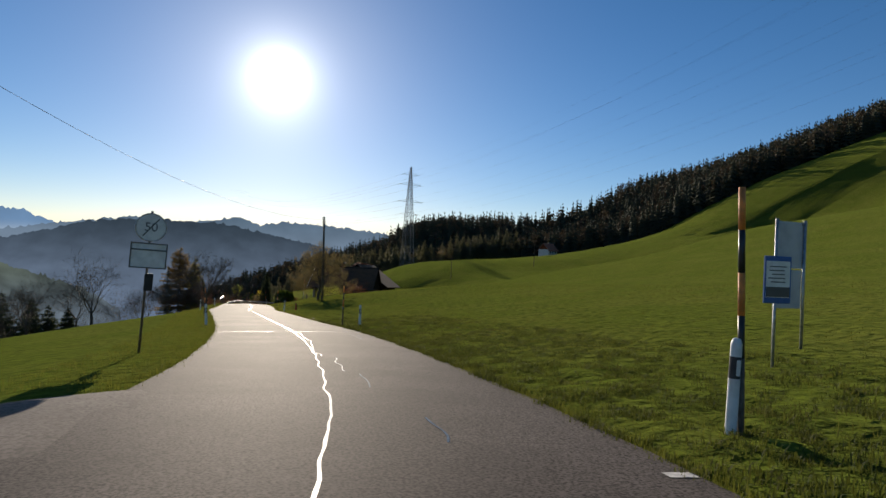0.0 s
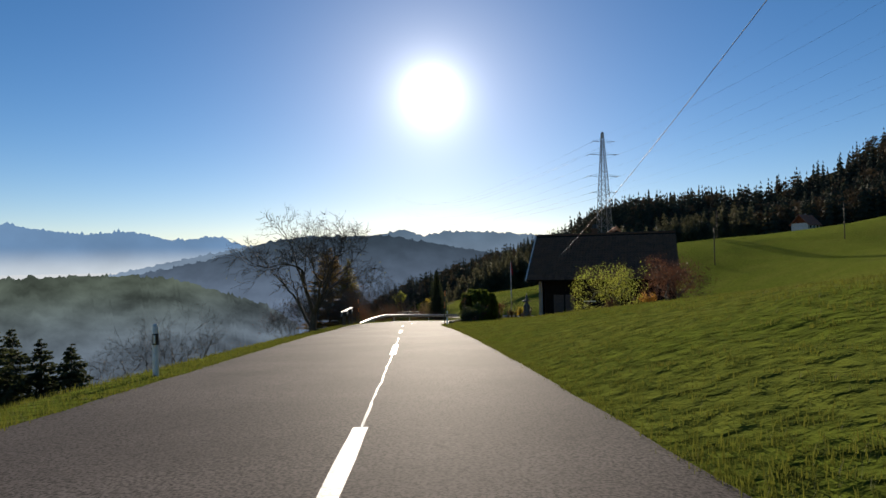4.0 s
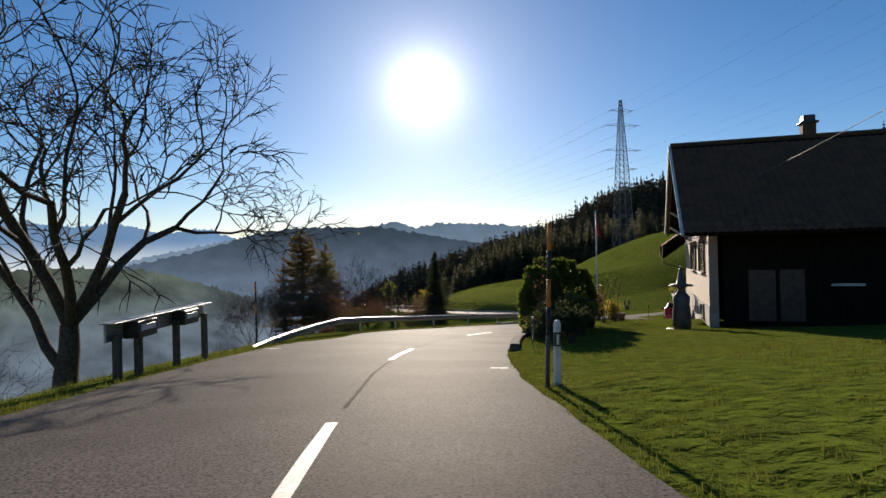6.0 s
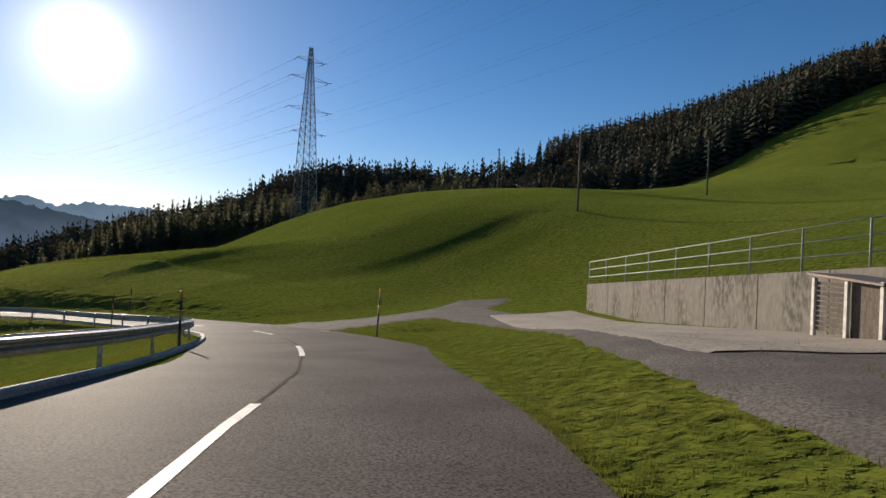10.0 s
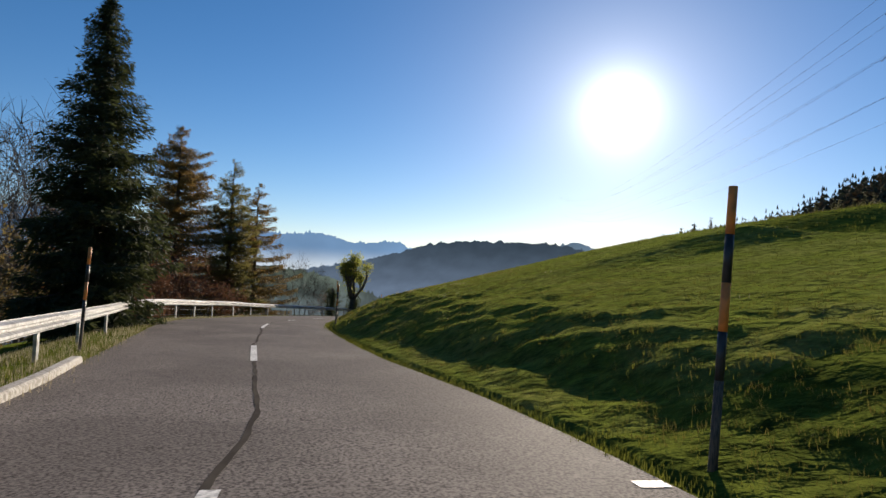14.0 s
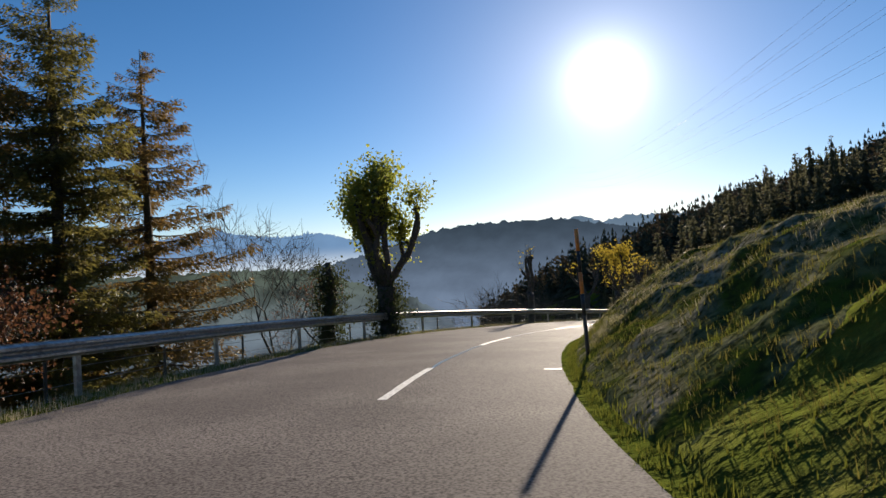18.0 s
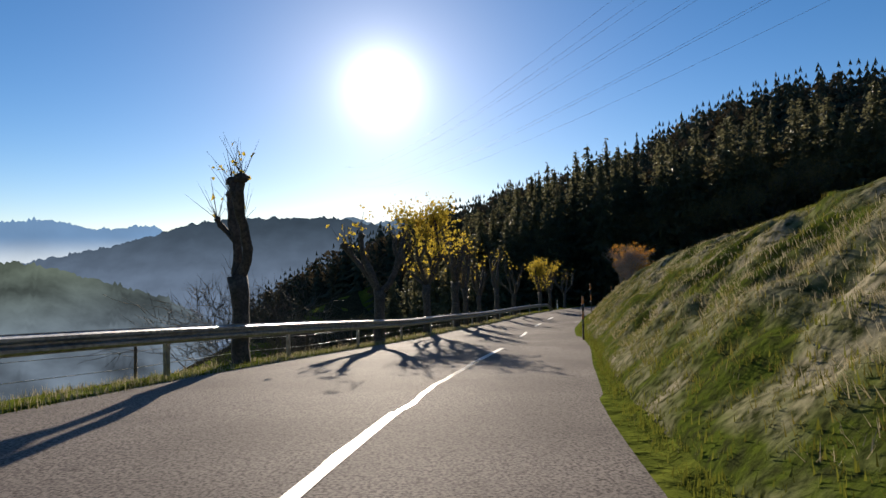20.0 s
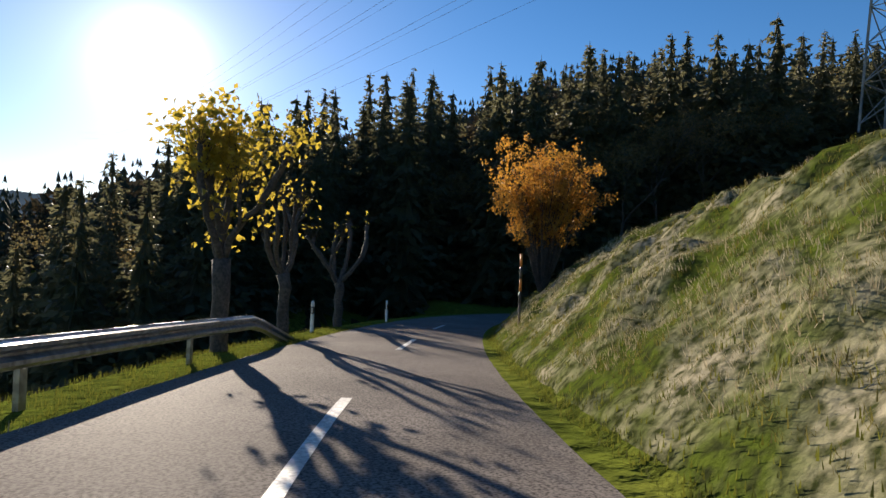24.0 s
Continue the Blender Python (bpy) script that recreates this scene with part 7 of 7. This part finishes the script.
car = thing("estate_car", pose(16.8, 150.6, _zr + (_zf - _zr) * 1.34 / 2.76 - 0.01, math.degrees(math.atan2(_zf - _zr, 2.76)), 0, -22), "red estate car with roof rails parked on the yard", "car")
W2 = 0.88
low = lambda y, hood, w: (y, [(0.0, hood), (w * 0.55, hood - 0.01), (w * 0.88, hood - 0.06), (w, hood - 0.20), (w, 0.62), (w * 0.985, 0.34), (w * 0.9, 0.22), (0, 0.20)])
body = loft([low(2.36, 0.58, 0.60), low(2.30, 0.70, 0.74), low(2.12, 0.80, 0.83), low(1.7, 0.88, W2), low(1.15, 0.95, W2), low(0.6, 1.0, W2), low(-0.6, 1.0, W2), low(-1.6, 1.0, W2), low(-2.15, 0.98, 0.86), low(-2.32, 0.92, 0.82), low(-2.38, 0.70, 0.78)])
body.add([(x, 2.36, z) for x, z in low(0, 0.58, 0.60)[1]] + [(-x, 2.36, z) for x, z in low(0, 0.58, 0.60)[1]][::-1], [tuple(range(16))])
body.add([(x, -2.38, z) for x, z in low(0, 0.70, 0.78)[1]] + [(-x, -2.38, z) for x, z in low(0, 0.70, 0.78)[1]][::-1], [tuple(range(16))[::-1]])
bd = part("body", body, CAR_RED, car, smooth=True)
up = lambda y, top, w: (y, [(0.0, top), (w * 0.75, top - 0.02), (w * 0.93, top - 0.09), (0.83, 0.96)])
cabin = loft([(1.12, [(0, 0.97), (0.4, 0.97), (0.7, 0.96), (0.82, 0.95)]), up(0.40, 1.38, 0.66), up(0.12, 1.44, 0.66), up(-0.7, 1.47, 0.66), up(-1.7, 1.45, 0.65), up(-2.02, 1.40, 0.64), (-2.32, [(0, 0.98), (0.4, 0.98), (0.7, 0.97), (0.80, 0.95)])])
part("cabin", cabin, CAR_RED, car, smooth=True)


def side_pane(y0, y1, a0, a1, lbl):
    """A side window between two upright lines."""
    for sd in (-1, 1):
        p = lambda y, z: (sd * (0.853 - (z - 0.96) * 0.47), y, z)
        sh = Shape().add([p(y0, 1.0), p(y1, 1.0), p(a1, 1.33), p(a0, 1.33)], [(0, 1, 2, 3)])
        part("side_window", sh, GLASS_D, car, lbl)


side_pane(0.86, 0.08, 0.42, 0.06, "tinted side window")
side_pane(0.02, -0.82, 0.0, -0.80, "tinted side window")
side_pane(-0.90, -1.92, -0.88, -1.72, "tinted side window")
part("windscreen", Shape().add([(-0.70, 1.06, 1.0), (0.70, 1.06, 1.0), (0.55, 0.42, 1.385), (-0.55, 0.42, 1.385)], [(0, 1, 2, 3)]), GLASS_D, car)
part("rear_window", Shape().add([(0.66, -2.325, 1.02), (-0.66, -2.325, 1.02), (-0.54, -2.07, 1.38), (0.54, -2.07, 1.38)], [(0, 1, 2, 3)]), GLASS_D, car)
for sd in (-1, 1):
    part("roof_rail", Shape().tube([(sd * 0.56, 0.1, 1.43), (sd * 0.56, 0.0, 1.52), (sd * 0.56, -1.6, 1.53), (sd * 0.56, -1.75, 1.45)], 0.018, 6), TRIM, car)
    part("side_strip", Shape().box((sd * 0.885, 0.0, 0.60), (0.02, 3.0, 0.055), bevel=0.006), TRIM, car, "dark rubbing strip")
    part("sill", Shape().box((sd * 0.85, -0.05, 0.27), (0.08, 2.3, 0.12), bevel=0.02), TRIM, car)
    part("mirror", Shape().box((sd * 0.98, 0.72, 1.02), (0.18, 0.09, 0.13), bevel=0.03), TRIM, car)
    part("tail_lamp", Shape().box((sd * 0.74, -2.32, 0.84), (0.12, 0.10, 0.30), bevel=0.03), LAMP_RED, car, "tall red tail lamp")
    part("head_lamp", Shape().box((sd * 0.58, 2.25, 0.66), (0.34, 0.16, 0.16), bevel=0.04), LAMP_CLEAR, car, "clear head lamp")
    for y in (0.05, -0.86):
        part("door_gap", Shape().box((sd * 0.884, y, 0.70), (0.012, 0.012, 0.60)), TRIM, car)
    for y in (-0.12, -0.95):
        part("door_handle", Shape().box((sd * 0.895, y + 0.1, 0.86), (0.03, 0.16, 0.03), bevel=0.008), CAR_RED, car)
    for y in (1.42, -1.34):
        part("wheel_arch", Shape().tube([(sd * 0.78, y, 0.33), (sd * 0.892, y, 0.33)], 0.375, 22), TRIM, car, "dark wheel arch")
        tyre = part("wheel", Shape().tube([(sd * 0.68, y, 0.315), (sd * 0.70, y, 0.315), (sd * 0.88, y, 0.315), (sd * 0.905, y, 0.315)], [0.27, 0.315, 0.315, 0.28], 24), RUBBER, car, "dark tyre")
        part("rim", Shape().tube([(sd * 0.895, y, 0.315), (sd * 0.912, y, 0.315)], [0.20, 0.19], 16), TRIM, tyre, "black steel rim")
        for k in range(8):
            a = k * math.pi / 4
            part("rim_hole", Shape().tube([(sd * 0.910, y + 0.135 * math.cos(a), 0.315 + 0.135 * math.sin(a)), (sd * 0.916, y + 0.135 * math.cos(a), 0.315 + 0.135 * math.sin(a))], 0.026, 7), RUBBER, tyre)
part("bumper", Shape().box((0, -2.40, 0.48), (1.62, 0.16, 0.30), bevel=0.05), CAR_RED, car)
part("bumper_strip", Shape().box((0, -2.47, 0.55), (1.60, 0.05, 0.06), bevel=0.01), TRIM, car)
part("bumper", Shape().box((0, 2.36, 0.45), (1.40, 0.16, 0.30), bevel=0.06), CAR_RED, car)
pl = part("number_plate", Shape().box((0.0, -2.385, 0.80), (0.50, 0.02, 0.12), bevel=0.005), WHITE_PLASTIC, car, "white plate with dark bars")
for k in range(6):
    part("bar", Shape().box((-0.19 + 0.076 * k, -2.398, 0.80), (0.045, 0.006, 0.07)), BLACK_PAINT, pl)


# ---------------------------------------------------------------- grass at the road's sides
def blade_mat(name, base, tips, glow, amount):
    m = leaf_mat(name, base, tips, glow, amount, 0.8)
    n, l = m.node_tree.nodes, m.node_tree.links
    b = n["Principled BSDF"]
    b.inputs["Specular IOR Level"].default_value = 0.12
    src = b.inputs["Base Color"].links[0].from_socket
    geo = n.new("ShaderNodeNewGeometry")
    mr = n.new("ShaderNodeMapRange")
    mr.inputs["To Min"].default_value, mr.inputs["To Max"].default_value = 0.55, 1.45
    l.new(geo.outputs["Random Per Island"], mr.inputs["Value"])
    hs = n.new("ShaderNodeHueSaturation")
    l.new(mr.outputs[0], hs.inputs["Value"])
    l.new(src, hs.inputs["Color"])
    l.new(hs.outputs[0], b.inputs["Base Color"])
    return m


BLADE = blade_mat("grass_blades", (0.066, 0.078, 0.012), (0.10, 0.092, 0.026), (0.155, 0.165, 0.026), 0.34)
BLADE_DEEP = blade_mat("deep_grass_blades", (0.038, 0.052, 0.010), (0.062, 0.058, 0.02), (0.11, 0.125, 0.02), 0.3)
BANK_BLADE = blade_mat("autumn_grass_blades", (0.098, 0.092, 0.020), (0.135, 0.105, 0.035), (0.20, 0.175, 0.04), 0.34)
DRY = blade_mat("dry_grass", (0.42, 0.37, 0.27), (0.27, 0.23, 0.15), (0.40, 0.34, 0.21), 0.3)


def tufts(name, label, s_rng, lats, count, h, blades, material, seed, keep=None, lean=0.5, width=0.012, flop=(0, 0), plain=False, spread=1.1):
    """Tufts of bent blades strewn beside the road."""
    g = np.random.default_rng(seed)
    s = g.uniform(*s_rng, count)
    lat = lats(g, s, count)
    if keep is not None:
        k = keep(s, lat, g)
        s, lat = s[k], lat[k]
    ii = np.clip(np.searchsorted(S_ALL, s), 2, len(S_ALL) - 3)
    p = LINE[ii]
    t = LINE[ii + 2, :2] - LINE[ii - 2, :2]
    t /= np.linalg.norm(t, axis=1)[:, None]
    r = np.stack([t[:, 1], -t[:, 0]], 1)
    ds = s - S_ALL[ii]
    xy = p[:, :2] + r * lat[:, None] + t * ds[:, None]
    z = ground(xy[:, 0], xy[:, 1])
    n = len(s)
    root = np.repeat(np.c_[xy, z], blades, 0)
    hh = h * np.repeat(g.uniform(0.6, 1.5, n), blades) * g.uniform(0.5, 1.2, n * blades)
    a = g.uniform(0, 2 * np.pi, n * blades)
    le = g.uniform(0.15, 1.0, n * blades) * lean
    dirn = np.stack([np.cos(a) * le, np.sin(a) * le], 1) + np.repeat(r, blades, 0) * flop[0]
    root[:, :2] += g.normal(0, h * spread, (n * blades, 2))
    w = np.stack([-np.sin(a), np.cos(a)], 1) * (width * g.uniform(0.6, 1.4, n * blades))[:, None]
    V = np.zeros((n * blades, 5, 3))
    V[:, 0] = root - np.c_[w, np.zeros(len(w)) + 0.03]
    V[:, 1] = root + np.c_[w, np.zeros(len(w)) - 0.03]
    mid = root + np.c_[dirn * (hh * 0.35)[:, None], hh * 0.6]
    V[:, 2] = mid + np.c_[w * 0.8, np.zeros(len(w))]
    V[:, 3] = mid - np.c_[w * 0.8, np.zeros(len(w))]
    V[:, 4] = root + np.c_[dirn * hh[:, None], hh * (1.0 - 0.35 * np.minimum(le + abs(flop[0]), 1.2))]
    N = n * blades
    if plain:
        V = V[:, [0, 1, 4]]
        me = bpy.data.meshes.new(name)
        me.vertices.add(N * 3)
        me.vertices.foreach_set("co", V.ravel())
        me.loops.add(N * 3)
        me.loops.foreach_set("vertex_index", np.arange(N * 3))
        me.polygons.add(N)
        me.polygons.foreach_set("loop_start", np.arange(N) * 3)
        me.update(calc_edges=True)
        me.materials.append(material)
        return tagged(new(name, me), label, "grass", kind="stuff")
    o = np.arange(N)[:, None] * 5
    loops = np.concatenate([o + np.array([0, 1, 2, 3]), o + np.array([3, 2, 4])], 1).ravel()
    me = bpy.data.meshes.new(name)
    me.vertices.add(N * 5)
    me.vertices.foreach_set("co", V.ravel())
    me.loops.add(len(loops))
    me.loops.foreach_set("vertex_index", loops)
    me.polygons.add(2 * N)
    st = np.empty(2 * N, int)
    st[0::2], st[1::2] = np.arange(N) * 7, np.arange(N) * 7 + 4
    me.polygons.foreach_set("loop_start", st)
    me.update(calc_edges=True)
    me.materials.append(material)
    return tagged(new(name, me), label, "grass", kind="stuff")


def paved(s, lat):
    """Where yard, tracks and driveways lie."""
    return (((s > 148.0) & (s < 161.5) & (lat > 0)) | ((s > 161) & (s < 176) & (lat > 9)) | ((s > 189.8) & (s < 195.2) & (lat > 0)) | ((s > -1) & (s < 9) & (lat < 0))
            | ((s < 0.5) & (s > -3.5) & (lat > 0)) | ((s > 121) & (s < 147.5) & (lat > 0) & (lat < lerp(s, EDGE_R) + 0.4)))


right_lat = lambda g, s, n: lerp(s, EDGE_R) + 0.02 + 9.0 * g.random(n) ** 1.9
left_lat = lambda g, s, n: lerp(s, EDGE_L) - 0.02 - 2.6 * g.random(n) ** 1.6
wide_lat = lambda g, s, n: lerp(s, EDGE_R) + 4 + 26 * g.random(n) ** 1.3
free = lambda s, lat, g: ~paved(s, lat)
tufts("grass_right", "short lush grass along the road's edge and bank", (-6, 350), right_lat, 95000, 0.055, 6, BLADE, 1, free, width=0.007, plain=True)
tufts("grass_left", "rough verge grass along the road", (-6, 348), left_lat, 32000, 0.08, 6, BLADE, 2, lambda s, lat, g: ~paved(s, lat) & ~((s > 146) & (s < 218) & (lat > lerp(s, EDGE_L) - 0.22)), width=0.007, plain=True)
tufts("grass_wide", "uneven tufts of meadow grass on the slopes", (0, 345), wide_lat, 45000, 0.09, 5, BLADE, 3, lambda s, lat, g: ~paved(s, lat) & ~((s > 121) & (s < 165)), width=0.012, plain=True)
tufts("verge_grass", "rough tufts of grass beside the first stretch of road", (-3, 75), right_lat, 26000, 0.08, 6, BLADE, 11, free, 0.6, 0.006, (0, 0), True)
clump_keep = lambda s, lat, g: free(s, lat, g) & (np.sin(s * 3.1 + 2.0 * np.sin(lat * 1.7)) * np.sin(lat * 3.7 + 2.3 * np.sin(s * 1.3)) + 0.35 * g.standard_normal(len(s)) > 0.1)
near_lat = lambda g, s, n: lerp(s, EDGE_R) - 0.03 + 6.0 * g.random(n) ** 1.5
# these clumps use the darker blade colour
tufts("verge_clumps", "long dark clumps of grass on the near verge", (2, 36), near_lat, 22000, 0.105, 9, BLADE_DEEP, 12, clump_keep, 0.9, 0.006, (0, 0), False, 0.55)
dry_noise = lambda s, lat: np.array([noise.noise(Vector((a * 0.42, b * 0.5, 4.0))) for a, b in zip(s, lat)])
dry_keep = lambda s, lat, g: dry_noise(s, lat) + 0.10 * g.standard_normal(len(s)) + 0.25 * np.minimum(lat - lerp(s, EDGE_R) - 1.2, 0) > np.interp(s, [215, 250, 262, 300, 345], [0.7, 0.45, 0.10, 0.04, 0.02])
bank_lat = lambda g, s, n: lerp(s, EDGE_R) + 0.5 + 7.5 * g.random(n) ** 1.2
tufts("dry_grass", "pale dry grass hanging down the bank", (215, 348), bank_lat, 72000, 0.10, 8, DRY, 4, dry_keep, 1.0, 0.0045, (-0.25, 0), True, 0.6)
tufts("tall_grass", "long green grass clumps on the bank", (205, 348), bank_lat, 40000, 0.085, 10, BANK_BLADE, 5, None, 1.1, 0.0048, (-0.15, 0), True, 0.5)
tufts("dry_verge", "dry yellowed grass under the guardrail", (205, 330), left_lat, 9000, 0.12, 6, DRY, 6, lambda s, lat, g: g.random(len(s)) < 0.7, 0.5, 0.007, (0, 0), True)
# fine turf over the bank and the meadow beside the road, following every hummock
TURF = mat("bank_turf", (0.066, 0.088, 0.014), 1.0, spots=(0.27, 0.24, 0.165), scale=0.8, fine=(0.032, 0.038, 0.013), fine_scale=8, bump=0.05, bump_scale=13, spec=0.0)

BANK_GREEN = soften(mat("bank_grass", (0.092, 0.104, 0.016), 1.0, spots=(0.135, 0.120, 0.036), scale=0.7, fine=(0.042, 0.045, 0.011), fine_scale=4, bump=0.16, bump_scale=4.0, spec=0.0), 0.26)


def turf(name, label, s0, s1, reach, step, material):
    ts, tl = np.arange(s0, s1, step), np.r_[np.arange(0.10, 4.0, 0.14), np.arange(4.0, reach, 0.28)]
    ii = np.clip(np.searchsorted(S_ALL, ts), 2, len(S_ALL) - 3)
    a = LINE[ii + 2, :2] - LINE[ii - 2, :2]
    a /= np.linalg.norm(a, axis=1)[:, None]
    foot = LINE[ii, :2] + a * (ts - S_ALL[ii])[:, None]
    lat = lerp(ts, EDGE_R)[:, None] + tl[None, :]
    x = foot[:, :1] + a[:, 1:] * lat
    y = foot[:, 1:] - a[:, :1] * lat
    z = ground(x.ravel(), y.ravel()).reshape(x.shape) + 0.035
    z = z - 0.13 * np.clip(1 - np.minimum(ts - s0, s1 - ts) / 2.0, 0, 1)[:, None]
    z = z + 0.025 * lattice(ts[:, None] / 0.21, tl[None, :] / 0.19, 7)
    # all four rims dip under the ground sheet
    z[:, 0] -= 0.10
    z[:, -1] -= 0.10
    z[0] -= 0.07
    z[-1] -= 0.07
    v = np.stack([x, y, z], 2).reshape(-1, 3)
    return tagged(mesh_ob(name, v, grid_faces(len(ts), len(tl)), material), label, "bank", kind="structure")


turf("bank_turf", "steep roadside bank of green and bleached tussocky grass", 256.5, 349, 8.6, 0.16, TURF)
turf("meadow_turf", "green tussocky bank rising from the road to the meadow", 197.5, 213.5, 14.0, 0.18, GRASS)
turf("bank_turf", "yellowish green tussocky bank along the bend", 210.5, 259.5, 14.0, 0.18, BANK_GREEN)
turf("verge_turf", "uneven grass slope beside the first stretch of road", -4, 70, 17.0, 0.24, GRASS)
